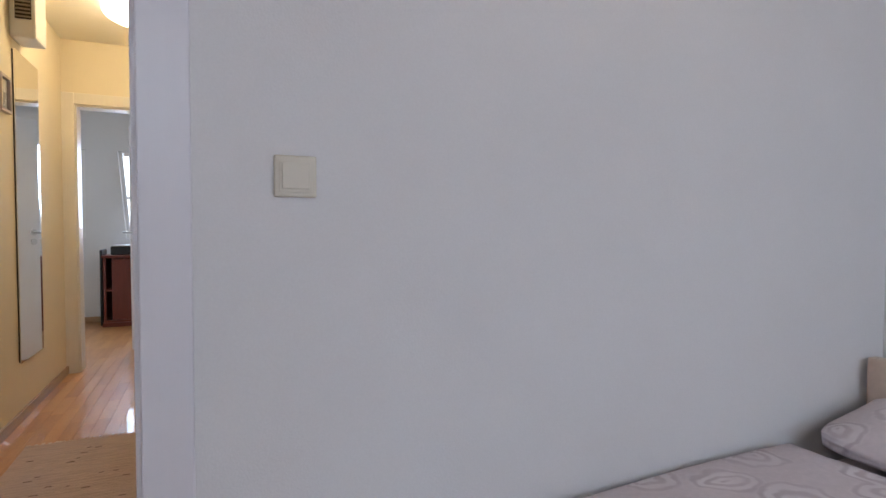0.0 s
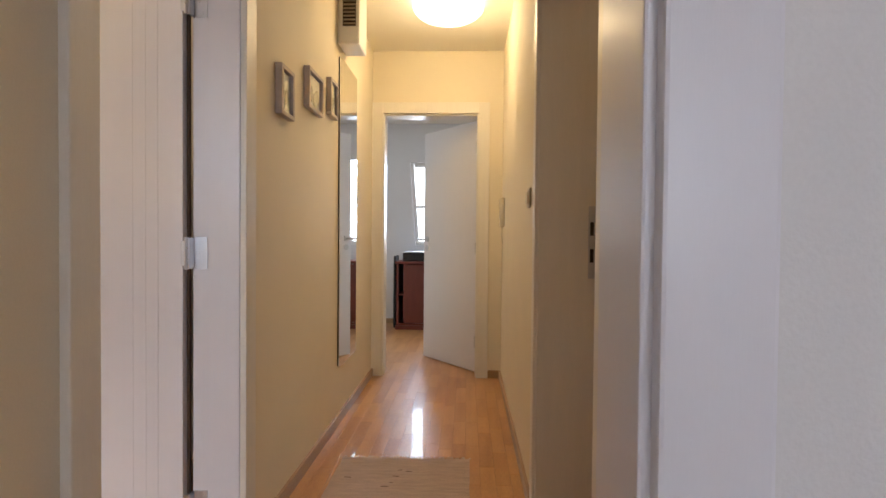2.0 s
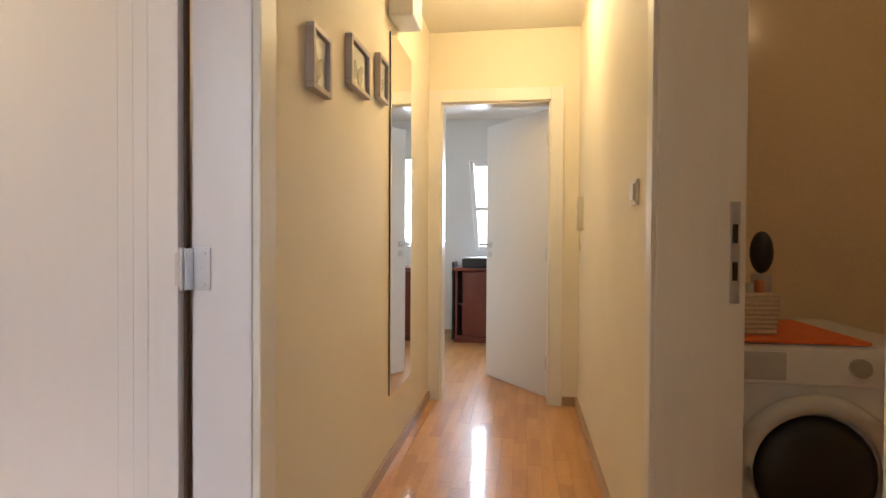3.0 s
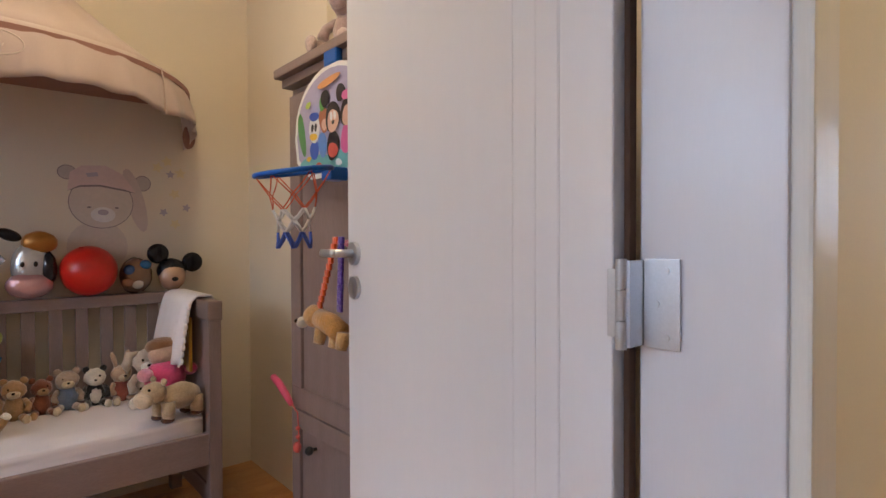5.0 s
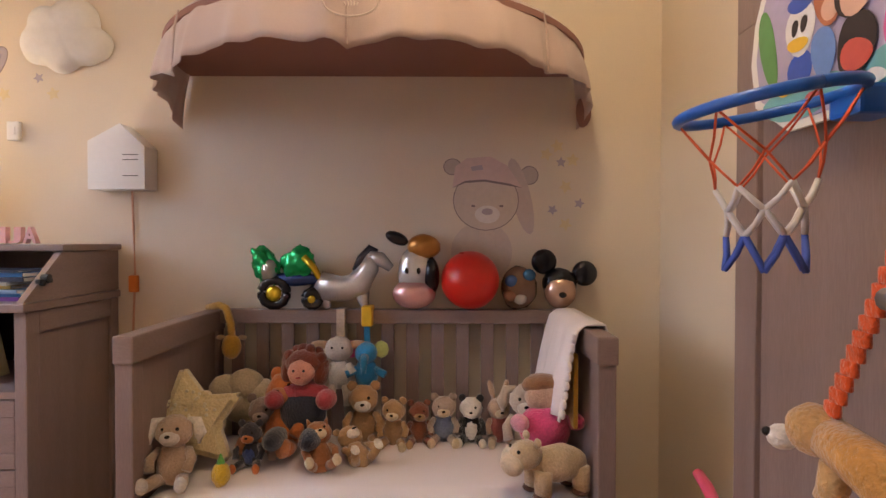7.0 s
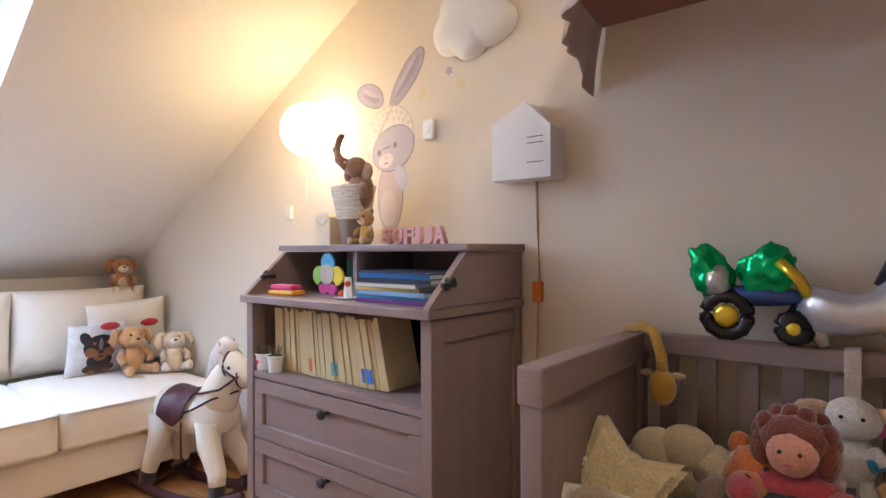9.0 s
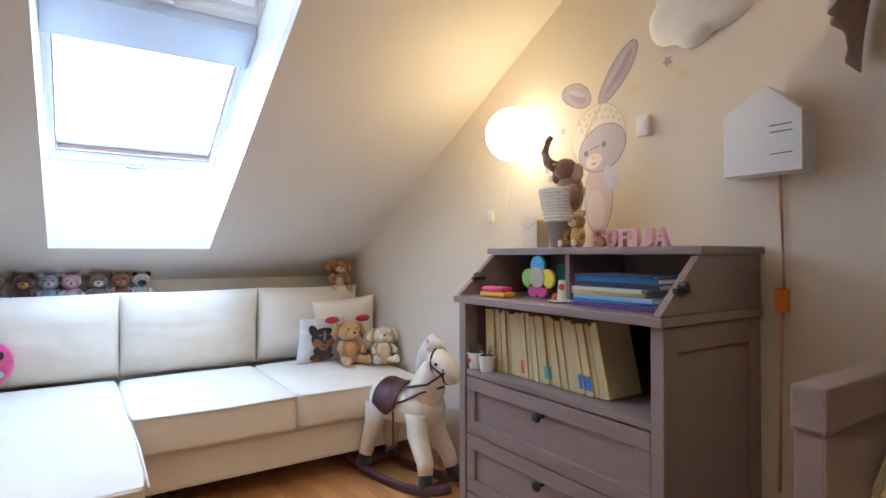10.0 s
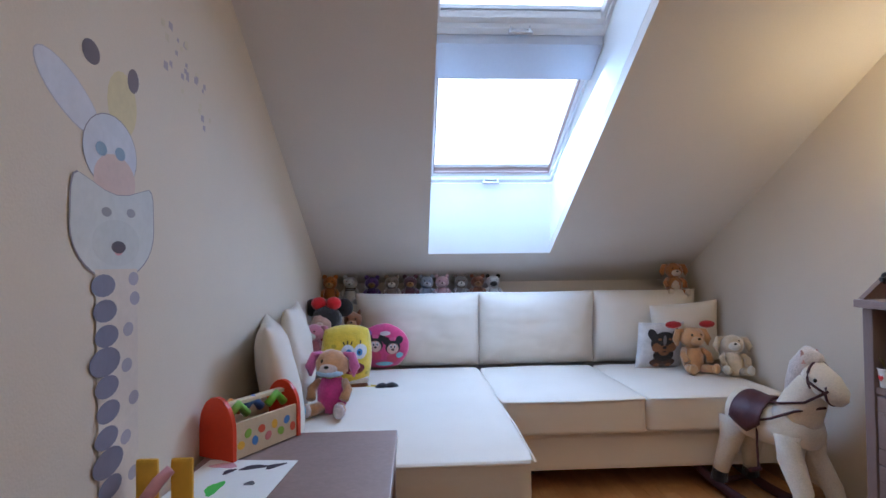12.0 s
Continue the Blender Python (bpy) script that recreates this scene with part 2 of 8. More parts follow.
def cushion(name, lo, hi, material, parent, puff=0.03, m=None, label="", seed=1, nx=14):
    """A soft cushion: a rounded box whose faces swell and wrinkle."""
    lo, hi = Vector(lo), Vector(hi)
    c, s = (lo + hi) / 2, (hi - lo) / 2
    bm = bmesh.new()
    bmesh.ops.create_cube(bm, size=2)
    bmesh.ops.subdivide_edges(bm, edges=bm.edges[:], cuts=nx, use_grid_fill=True)
    e = 0.22
    for v in bm.verts:
        p = v.co
        q = Vector((p.x, p.y, p.z))
        a = [1 - abs(t) ** 4 for t in p]
        big = Vector((q.x * s.x, q.y * s.y, q.z * s.z))
        n1 = noise.noise(Vector((p.x * 2.3 + seed, p.y * 2.3, p.z * 2.3)))
        n2 = noise.noise(Vector((p.x * 7, p.y * 7 + seed, p.z * 3)))
        ax = max(range(3), key=lambda k: abs(p[k]))
        w = 1
        for k in range(3):
            if k != ax:
                w *= a[k]
        big[ax] += math.copysign(1, p[ax]) * (puff * w + 0.25 * puff * n1 + 0.12 * puff * n2)
        for k in range(3):
            others = [abs(p[j]) for j in range(3) if j != k]
            if abs(p[k]) > 0.9 and max(others) > 0.9:
                big[k] -= math.copysign(min(s) * 0.10, p[k])
        v.co = big
    bmesh.ops.transform(bm, matrix=(m or Matrix()) @ Matrix.Translation(c), verts=bm.verts)
    return part(name, bm, material, parent, label, True)


def pillow_depth(u, v, t):
    return t / 2 * max(0.0, (1 - abs(u) ** 2.8) * (1 - abs(v) ** 2.8)) ** 0.5


def pillow(name, w, h, t, material, parent, m=None, seed=1, n=22, pinch=0.045, wrinkle=0.006, soft=0.0):
    """A stuffed square cover, w wide in x, h high in z, t thick in y, with pointed corners and a seam."""
    bm = bmesh.new()
    mm = m or Matrix()
    grids = []
    for side in (-1, 1):
        g = []
        for i in range(n + 1):
            row = []
            for j in range(n + 1):
                u, v = -math.cos(math.pi * i / n), -math.cos(math.pi * j / n)
                u, v = 0.5 * u + 0.5 * (2 * i / n - 1), 0.5 * v + 0.5 * (2 * j / n - 1)
                d = pillow_depth(u, v, t)
                wr = wrinkle * (noise.noise(Vector((u * 1.6 + seed, v * 1.6, side))) + 0.5 * noise.noise(Vector((u * 5 + seed, v * 3.5, side * 2))) - 0.5 * abs(noise.noise(Vector((u * 3, v * 7 + seed, side * 3)))))
                x = w / 2 * u * (1 - pinch * (1 - v * v)) * math.sqrt(1 - soft * v * v / 2)
                z = h / 2 * v * (1 - pinch * (1 - u * u)) * math.sqrt(1 - soft * u * u / 2)
                edge = i in (0, n) or j in (0, n)
                row.append(bm.verts.new((x, side * (d + (0 if edge else wr)), z)))
            g.append(row)
        grids.append(g)
        for i in range(n):
            for j in range(n):
                q = (g[i][j], g[i + 1][j], g[i + 1][j + 1], g[i][j + 1])
                bm.faces.new(q if side < 0 else tuple(reversed(q)))
    bmesh.ops.remove_doubles(bm, verts=bm.verts, dist=0.0003)
    bmesh.ops.transform(bm, matrix=mm, verts=bm.verts)
    return part(name, bm, material, parent, "", True)


def print_on(parent, w, h, t, shapes, name="print", lift=0.0030, material=None):
    """Coloured shapes that lie on a pillow's +y side; shapes are (x, z, rx, rz, colour, tilt)."""
    for k, s in enumerate(shapes):
        x, z, rx, rz, c = s[:5]
        tilt = s[5] if len(s) > 5 else 0.0
        bm = bmesh.new()

        def at(f, a):
            px_, pz_ = f * rx * math.cos(a), f * rz * math.sin(a)
            qx, qz = x + px_ * math.cos(tilt) - pz_ * math.sin(tilt), z + px_ * math.sin(tilt) + pz_ * math.cos(tilt)
            return bm.verts.new((qx, pillow_depth(min(1, abs(2 * qx / w)), min(1, abs(2 * qz / h)), t) + lift + 0.0004 * k - (0.001 if f == 1 else 0), qz))
        rings = [[at(f, 2 * math.pi * q / 20) for q in range(20)] for f in (0.35, 0.7, 1.0)]
        c0 = at(0, 0)
        for q in range(20):
            bm.faces.new((c0, rings[0][(q + 1) % 20], rings[0][q]))
            for r0, r1 in zip(rings, rings[1:]):
                bm.faces.new((r0[q], r0[(q + 1) % 20], r1[(q + 1) % 20], r1[q]))
        bmesh.ops.recalc_face_normals(bm, faces=bm.faces)
        part(name, bm, plush(c), parent, smooth=True)


# ---- the place: sizes ----
HALL_R = 1.005
KX, KY = -2.49, 2.97
SL0, SLK = 1.892, 0.537
WALL_T = 0.135
TOP = 2.51


def slope_z(y, off=0.0):
    return SL0 + off + SLK * y


def wall(name, lo, hi, material, openings=(), axis="x"):
    """An upright wall; openings are (a0, a1, z0, z1) along its length."""
    bm = bmesh.new()
    k = 1 if axis == "x" else 0
    cuts = sorted(openings)
    a = lo[k]
    for a0, a1, z0, z1 in cuts:
        for s0, s1, t0, t1 in ((a, a0, lo[2], hi[2]), (a0, a1, lo[2], z0), (a0, a1, z1, hi[2])):
            if s1 - s0 > 1e-4 and t1 - t0 > 1e-4:
                p, q = list(lo), list(hi)
                p[k], q[k], p[2], q[2] = s0, s1, t0, t1
                box(bm, p, q)
        a = a1
    p, q = list(lo), list(hi)
    p[k] = a
    if hi[k] - a > 1e-4:
        box(bm, p, q)
    return tagged(part(name, bm, material), kind="structure")


# hall, with the kids' room door in its left wall and the bathroom door in its right wall
DK0, DK1, DH = 1.812, 2.54, 2.03
wall("wall_hall_left", (-WALL_T, 1.335, 0), (0, 5.0, 2.9), M["wall_cream"], [(DK0, DK1, 0, DH)])
wall("wall_kids_bedroom", (-0.156, -2.2, 0), (0, 1.335, 2.9), M["wall_beige"])
wall("wall_hall_right", (HALL_R, 1.345, 0), (1.228, 5.0, 2.9), M["wall_cream"], [(1.86, 2.86, 0, DH)])
wall("wall_hall_end", (-1.2, 5.0, 0), (2.4, 5.14, 2.9), M["wall_cream"], [(0.075, 0.825, 0, 2.035)], "y")
wall("wall_bedroom_door", (0.0, 1.215, 0), (3.6, 1.345, 2.9), M["wall_white"], [(0.07, 0.893, 0, 2.04)], "y")
tagged(part("ceiling_hall", B((-0.1, 1.3, TOP), (1.1, 5.05, 2.6)), M["ceiling"]), kind="structure")

# thin skins give each side of the shared wall its own paint
tagged(part("wall_kids_plaster_north", B((-0.156, DK1 + 0.09, 0.0), (-WALL_T - 0.001, 3.3, 2.8)), M["wall_beige"]), kind="structure")
tagged(part("wall_kids_plaster_south", B((-0.156, 1.335, 0.0), (-WALL_T - 0.001, DK0 - 0.09, 2.8)), M["wall_beige"]), kind="structure")
tagged(part("wall_kids_plaster_top", B((-0.156, DK0 - 0.09, DH + 0.09), (-WALL_T - 0.001, DK1 + 0.09, 2.8)), M["wall_beige"]), kind="structure")
tagged(part("wall_kids_crib", B((KX - 0.15, -2.2, 0), (KX, 3.5, 2.9)), M["wall_beige"]), kind="structure")
tagged(part("wall_kids_north_pillar", B((KX, KY, 0), (-1.70, 3.5, 2.9)), M["wall_beige"]), kind="structure")
tagged(part("wall_kids_north", B((-1.70, 3.34, 0), (-0.10, 3.5, 2.9)), M["wall_beige"]), kind="structure")
tagged(part("wall_kids_knee", B((KX, -1.95, 0), (-WALL_T, -1.80, 1.1)), M["slope"]), kind="structure")
tagged(part("ceiling_kids", B((KX - 0.1, 1.2, 2.5), (-0.1, 3.5, 2.6)), M["ceiling"]), kind="structure")

# sloping roof with the roof window's opening
WX0, WX1, WY0, WY1 = -1.548, -0.818, -1.466, 0.62
bm = bmesh.new()
for x0, x1, y0, y1 in ((KX - 0.1, WX0, -2.1, 1.5), (WX1, -WALL_T + 0.1, -2.1, 1.5), (WX0, WX1, -2.1, WY0), (WX0, WX1, WY1, 1.5)):
    slab(bm, [(y0, slope_z(y0)), (y1, slope_z(y1)), (y1, slope_z(y1, 0.06)), (y0, slope_z(y0, 0.06))], "x", x0, x1)
tagged(part("ceiling_slope", bm, M["slope"]), kind="structure")
OFF = 0.375
bm = bmesh.new()
for x0, x1 in ((WX0 - 0.05, WX0), (WX1, WX1 + 0.05)):
    slab(bm, [(WY0, slope_z(WY0, 0.062)), (WY1, slope_z(WY1, 0.062)), (WY1, slope_z(WY1, OFF + 0.1)), (WY0 - 0.08, slope_z(WY0, OFF + 0.1))], "x", x0, x1)
slab(bm, [(WY0, slope_z(WY0, 0.003)), (WY0 + 0.068, slope_z(WY0 + 0.068, OFF)), (WY0 - 0.13, slope_z(WY0 - 0.13, OFF)), (WY0 - 0.13, slope_z(WY0 - 0.13, 0.062))], "x", WX0, WX1)
slab(bm, [(WY1, slope_z(WY1, 0.003)), (WY1 + 0.06, slope_z(WY1, 0.003)), (WY1 + 0.06, slope_z(WY1, OFF + 0.1)), (WY1, slope_z(WY1, OFF + 0.1))], "x", WX0, WX1)
tagged(part("trim_roof_window_reveal", bm, M["reveal"]), kind="structure")


def roof_box(bm, x0, x1, y0, y1, o0, o1, bevel=0.0):
    return slab(bm, [(y0, slope_z(y0, o0)), (y1, slope_z(y1, o0)), (y1, slope_z(y1, o1)), (y0, slope_z(y0, o1))], "x", x0, x1)


def roof_window(name, y0, y1, handle=True):
    w = tagged(thing(name, "roof window with a pine frame and a pulled blind, set deep in a white reveal", "window"), kind="structure")
    bm = bmesh.new()
    for a in ((WX0, WX0 + 0.014, y0, y1), (WX1 - 0.014, WX1, y0, y1), (WX0 + 0.014, WX1 - 0.014, y0, y0 + 0.03), (WX0 + 0.014, WX1 - 0.014, y1 - 0.035, y1)):
        roof_box(bm, *a, OFF, OFF + 0.09)
    part("window_frame", bm, M["reveal"], w)
    bm = bmesh.new()
    x0, x1, a, b = WX0 + 0.014, WX1 - 0.014, y0 + 0.03, y1 - 0.035
    for q in ((x0, x0 + 0.016, a, b), (x1 - 0.016, x1, a, b), (x0 + 0.016, x1 - 0.016, a, a + 0.024), (x0 + 0.016, x1 - 0.016, b - 0.03, b)):
        roof_box(bm, *q, OFF + 0.02, OFF + 0.075)
    part("sash", bm, M["sash"], w, "pale lacquered sash")
    bm = bmesh.new()
    for q in () if not handle else ((x0 + 0.0165, x0 + 0.022, a + 0.034, b - 0.031), (x1 - 0.022, x1 - 0.0165, a + 0.034, b - 0.031), (x0 + 0.0165, x1 - 0.0165, a + 0.0245, a + 0.033)):
        roof_box(bm, *q, OFF + 0.018, OFF + 0.046)
    if handle:
        part("seal", bm, M["seal"], w)
    p = part("pane", roof_box(bmesh.new(), x0 + 0.016, x1 - 0.016, a + 0.024, b - 0.03, OFF + 0.05, OFF + 0.058), M["glass"], w)
    p.visible_shadow = False
    bm = bmesh.new()
    xm = (WX0 + WX1) / 2
    cyl(bm, (xm - 0.05, y0 + 0.03, slope_z(y0 + 0.03, OFF - 0.02)), (xm + 0.05, y0 + 0.03, slope_z(y0 + 0.03, OFF - 0.02)), 0.008)
    for dx in (-0.04, 0.04):
        cyl(bm, (xm + dx, y0 + 0.03, slope_z(y0 + 0.03, OFF - 0.02)), (xm + dx, y0 + 0.02, slope_z(y0 + 0.03, OFF + 0.03)), 0.006)
    part("handle", bm, M["steel"], w, "metal window handle")
    return w


w = roof_window("window_1", -1.395, -0.615)
roof_window("window_2", -0.48, 0.60, False)
bm = roof_box(bmesh.new(), WX0 + 0.004, WX1 - 0.004, -0.655, -0.485, OFF - 0.035, OFF + 0.06)
tagged(part("trim_beam_between_roof_windows", bm, M["shade_blue"]), kind="structure")
bm = bmesh.new()
slab(bm, [(-4, 1.5), (2.0, 5.2), (2.05, 5.2), (-4, 1.45)], "x", -4.5, 2.0)
tagged(part("backdrop_sky_over_roof", bm, M["sky_white"]), kind="structure").visible_shadow = False

# bedroom shell
wall("wall_bedroom_west", (-0.0, -3.3, 0), (0.10, 1.215, 2.9), M["wall_white"])
wall("wall_bedroom_east", (3.12, -3.3, 0), (3.25, 1.215, 2.9), M["wall_white"])
wall("wall_bedroom_south", (0.1, -3.15, 0), (3.12, -3.0, 2.9), M["wall_white"], [(1.5, 2.9, 0.85, 2.15)], "y")
tagged(part("ceiling_bedroom", B((0, -3.2, 2.5), (3.2, 1.3, 2.6)), M["ceiling"]), kind="structure")

# bathroom shell
wall("wall_bathroom_east", (2.5, 1.345, 0), (2.62, 5.0, 2.9), M["tile"])
wall("wall_bathroom_north", (1.228, 3.62, 0), (2.5, 3.74, 2.9), M["tile"], axis="y")
tagged(part("ceiling_bathroom", B((1.15, 1.3, 2.5), (2.6, 3.8, 2.6)), M["ceiling"]), kind="structure")

# far room shell
wall("wall_far_room_window", (-1.3, 7.62, 0), (2.5, 7.80, 2.9), M["wall_white"], [(-1.0, -0.32, 0.98, 2.02), (-0.02, 0.80, 0.98, 2.02)], "y")
tagged(part("wall_window_cheek", slab(bmesh.new(), [(-0.02, 0.98), (0.09, 0.98), (0.01, 2.02), (-0.02, 2.02)], "y", 7.62, 7.80), M["wall_white"]), kind="structure")
wall("wall_far_room_west", (-1.3, 5.14, 0), (-1.18, 7.62, 2.9), M["wall_white"])
wall("wall_far_room_east", (2.4, 5.14, 0), (2.52, 7.62, 2.9), M["wall_white"])
tagged(part("ceiling_far_room", B((-1.3, 5.1, 2.5), (2.5, 7.8, 2.6)), M["ceiling"]), kind="structure")
w = tagged(thing("window_3", "white framed window, very bright, over a mahogany cabinet", "window"), kind="structure")
bm = bmesh.new()
for lo, hi in (((0.75, 7.70, 0.98), (0.80, 7.76, 2.02)), ((0.13, 7.70, 0.98), (0.75, 7.76, 1.03)), ((0.06, 7.70, 1.97), (0.75, 7.76, 2.02)), ((0.09, 7.70, 1.45), (0.75, 7.75, 1.49))):
    box(bm, lo, hi, 0.005)
slab(bm, [(0.09, 0.98), (0.13, 0.98), (0.05, 2.02), (0.01, 2.02)], "y", 7.70, 7.76)
part("window_frame", bm, M["white"], w)
p = part("pane", B((0.10, 7.725, 1.03), (0.75, 7.73, 1.45)), M["glass"], w)
p.visible_shadow = False
p = part("pane", B((0.05, 7.725, 1.49), (0.75, 7.73, 1.97)), M["glass"], w)
p.visible_shadow = False
w = tagged(thing("window_5", "white framed window with one crossbar, very bright, in the far room", "window"), kind="structure")
bm = bmesh.new()
for lo, hi in (((-1.0, 7.70, 0.98), (-0.95, 7.76, 2.02)), ((-0.37, 7.70, 0.98), (-0.32, 7.76, 2.02)), ((-0.95, 7.70, 0.98), (-0.37, 7.76, 1.03)), ((-0.95, 7.70, 1.97), (-0.37, 7.76, 2.02)), ((-0.95, 7.70, 1.45), (-0.37, 7.75, 1.49))):
    box(bm, lo, hi, 0.005)
part("window_frame", bm, M["white"], w)
for z0, z1 in ((1.03, 1.45), (1.49, 1.97)):
    p = part("pane", B((-0.95, 7.725, z0), (-0.37, 7.73, z1)), M["glass"], w)
    p.visible_shadow = False
w = tagged(thing("window_4", "white bedroom window", "window"), kind="structure")
bm = bmesh.new()
for lo, hi in (((1.5, -3.1, 0.85), (1.56, -3.04, 2.15)), ((2.84, -3.1, 0.85), (2.9, -3.04, 2.15)), ((1.56, -3.1, 0.85), (2.84, -3.04, 0.91)), ((1.56, -3.1, 2.09), (2.84, -3.04, 2.15)), ((2.17, -3.1, 0.91), (2.23, -3.04, 2.09))):
    box(bm, lo, hi, 0.005)
part("window_frame", bm, M["white"], w)
tagged(part("backdrop_sky_north", B((-6, 9.5, -1), (7, 9.55, 7)), M["sky_white"]), kind="structure").visible_shadow = False
tagged(part("backdrop_sky_south", B((-4, -6.05, -1), (8, -6.0, 7)), M["sky_white"]), kind="structure").visible_shadow = False

# floor
tagged(part("floor", B((-2.7, -3.4, -0.12), (3.4, 7.9, -0.004)), M["gap"]), kind="structure")


# ---- doors ----
def casing(name, axis, a0, a1, plane, out, top, w=0.085, t=0.022, sill=0.0, material=None):
    """Three flat boards round an opening, on the wall face at plane, standing out by t towards out."""
    bm = bmesh.new()
    p0, p1 = sorted((plane, plane + out * t))
    for s0, s1, z0, z1 in ((a0 - w, a0, 0, top + w), (a1, a1 + w, 0, top + w), (a0, a1, top, top + w)):
        lo, hi = ((p0, s0, z0), (p1, s1, z1)) if axis == "x" else ((s0, p0, z0), (s1, p1, z1))
        box(bm, lo, hi, 0.004)
    return tagged(part(name, bm, material or M["casing"]), kind="structure")


def lining(name, axis, a0, a1, p0, p1, top, t=0.018, material=None):
    """The jamb boards inside an opening."""
    bm = bmesh.new()
    for s0, s1, z0, z1 in ((a0, a0 + t, 0, top), (a1 - t, a1, 0, top), (a0 + t, a1 - t, top - t, top)):
        lo, hi = ((p0, s0, z0), (p1, s1, z1)) if axis == "x" else ((s0, p0, z0), (s1, p1, z1))
        box(bm, lo, hi, 0.003)
    return tagged(part(name, bm, material or M["door"]), kind="structure")


lining("trim_kids_jamb", "x", DK0, DK1, -WALL_T - 0.018, 0.002, DH)
casing("trim_kids_casing", "x", DK0 + 0.01, DK1 - 0.012, 0.0, 1, DH - 0.012)
casing("trim_kids_casing_inner", "x", DK0 + 0.01, DK1 - 0.012, -WALL_T, -1, DH - 0.012)
lining("trim_bath_jamb", "x", 1.86, 2.86, HALL_R - 0.002, 1.231, DH, material=M["casing"])
casing("trim_bath_casing", "x", 1.87, 2.848, HALL_R, -1, DH - 0.012, w=0.07, t=0.014)
lining("trim_end_jamb", "y", 0.075, 0.825, 4.998, 5.145, 2.035, material=M["casing"])
casing("trim_end_casing", "y", 0.083, 0.817, 5.0, -1, 2.03, w=0.085)
lining("trim_bedroom_jamb", "y", 0.07, 0.893, 1.212, 1.348, 2.04)
casing("trim_bedroom_casing", "y", 0.08, 0.885, 1.215, -1, 2.03, w=0.088, t=0.02, material=M["door"])
casing("trim_bedroom_casing_hall", "y", 0.10, 0.885, 1.345, 1, 2.03, w=0.085, t=0.014)


def hinge(parent, m):
    h = part("hinge", B((-0.018, -0.003, -0.04), (0.0, 0.0, 0.04), 0.001), M["steel"], parent, "steel flag hinge with screws")
    h.matrix_basis = m
    bm = B((0.0125, 0.0255, -0.052), (0.056, 0.0285, 0.052), 0.001)
    box(bm, (0.006, -0.004, -0.05), (0.012, 0.0285, 0.05), 0.001)
    for z in (-0.038, 0.0, 0.038):
        cyl(bm, (0.040 if z else 0.028, 0.027, z), (0.040 if z else 0.028, 0.0235, z), 0.0045, n=12)
    part("hinge_leaf", bm, M["steel"], h)
    bm = bmesh.new()
    for a, b in ((-0.052, -0.02), (-0.018, 0.016), (0.018, 0.052)):
        cyl(bm, (0.002, -0.006, a), (0.002, -0.006, b), 0.0065, n=14)
    part("hinge_barrel", bm, M["steel"], h)
    return h


def lever(parent, m, flip=1):
    h = part("door_handle", cyl(bmesh.new(), (0, 0, 0), (0, -0.010, 0), 0.026, n=28), M["steel"], parent, "brushed steel lever handle")
    h.matrix_basis = m
    bm = cyl(bmesh.new(), (0, -0.008, 0), (0, -0.05, 0), 0.009)
    tube(bm, [(0, -0.048, 0), (-0.015 * flip, -0.052, 0), (-0.04 * flip, -0.052, 0), (-0.072 * flip, -0.050, 0)], 0.0095, 12)
    part("lever", bm, M["steel"], h, smooth=True)
    bm = cyl(bmesh.new(), (0, 0, -0.078), (0, -0.008, -0.078), 0.026, n=28)
    box(bm, (-0.003, -0.0095, -0.09), (0.003, -0.0078, -0.066))
    part("keyhole_rose", bm, M["steel"], h)
    return h


def door_leaf(name, label, width, height, m, grooves, handle_x):
    """A leaf hinged at its x = 0 edge, running to -x; its visible face looks to -y."""
    d = tagged(thing(name, label, "door", m), kind="structure")
    bm = bmesh.new()
    xs = [-width] + [g for g in grooves] + [0.0]
    a = -width
    for g in sorted(grooves):
        box(bm, (a, 0, 0.008), (g - 0.0009, 0.04, height), 0.0005, 1)
        box(bm, (g - 0.0009, 0.0007, 0.008), (g + 0.0009, 0.0393, height))
        a = g + 0.0009
    box(bm, (a, 0, 0.008), (0, 0.04, height), 0.0015, 1)
    part("leaf", bm, M["door"], d)
    lever(d, pose(handle_x, 0, 1.065), 1)
    lever(d, pose(handle_x, 0.04, 1.065, 0, 0, 180), -1)
    return d


d = door_leaf("door_1", "white grooved door standing open into the kids' room", 0.755, 2.0, pose(-0.174, 2.497, 0, 0, 0, -7.0), [-0.178, -0.131, -0.088], -0.715)
for z in (0.19, 1.02, 1.83):
    h = hinge(d, pose(0.016, -0.003, z, 0, 0, 7))
d = door_leaf("door_2", "plain white door half open at the end of the hall", 0.735, 2.01, pose(0.806, 5.15, 0, 0, 0, -51.5), [], -0.68)
for z in (0.25, 1.0, 1.80):
    bm = cyl(bmesh.new(), (0.008, -0.006, z - 0.045), (0.008, -0.006, z + 0.045), 0.009)
    part("hinge", bm, M["steel"], d)
# added dark strip that deepens the shade in the gap at the hinge side
tagged(part("trim_kids_door_gap_shade", B((-0.1665, 2.508, 0.01), (-0.1585, 2.524, 2.0), 0.002), mat("dark_brown_gap_shade", (0.07, 0.035, 0.02), 0.8)), kind="structure")
bm = B((1.190, 2.8385, 0.93), (1.215, 2.842, 1.20), 0.001)
sp = thing("strike_plate", "brass coloured strike plate screwed in the bathroom door jamb", "strike plate")
part("plate", bm, M["steel"], sp)
part("latch_hole", B((1.196, 2.836, 1.09), (1.209, 2.8383, 1.14)), M["dark"], sp)
part("bolt_hole", B((1.196, 2.836, 0.99), (1.209, 2.8383, 1.04)), M["dark"], sp)

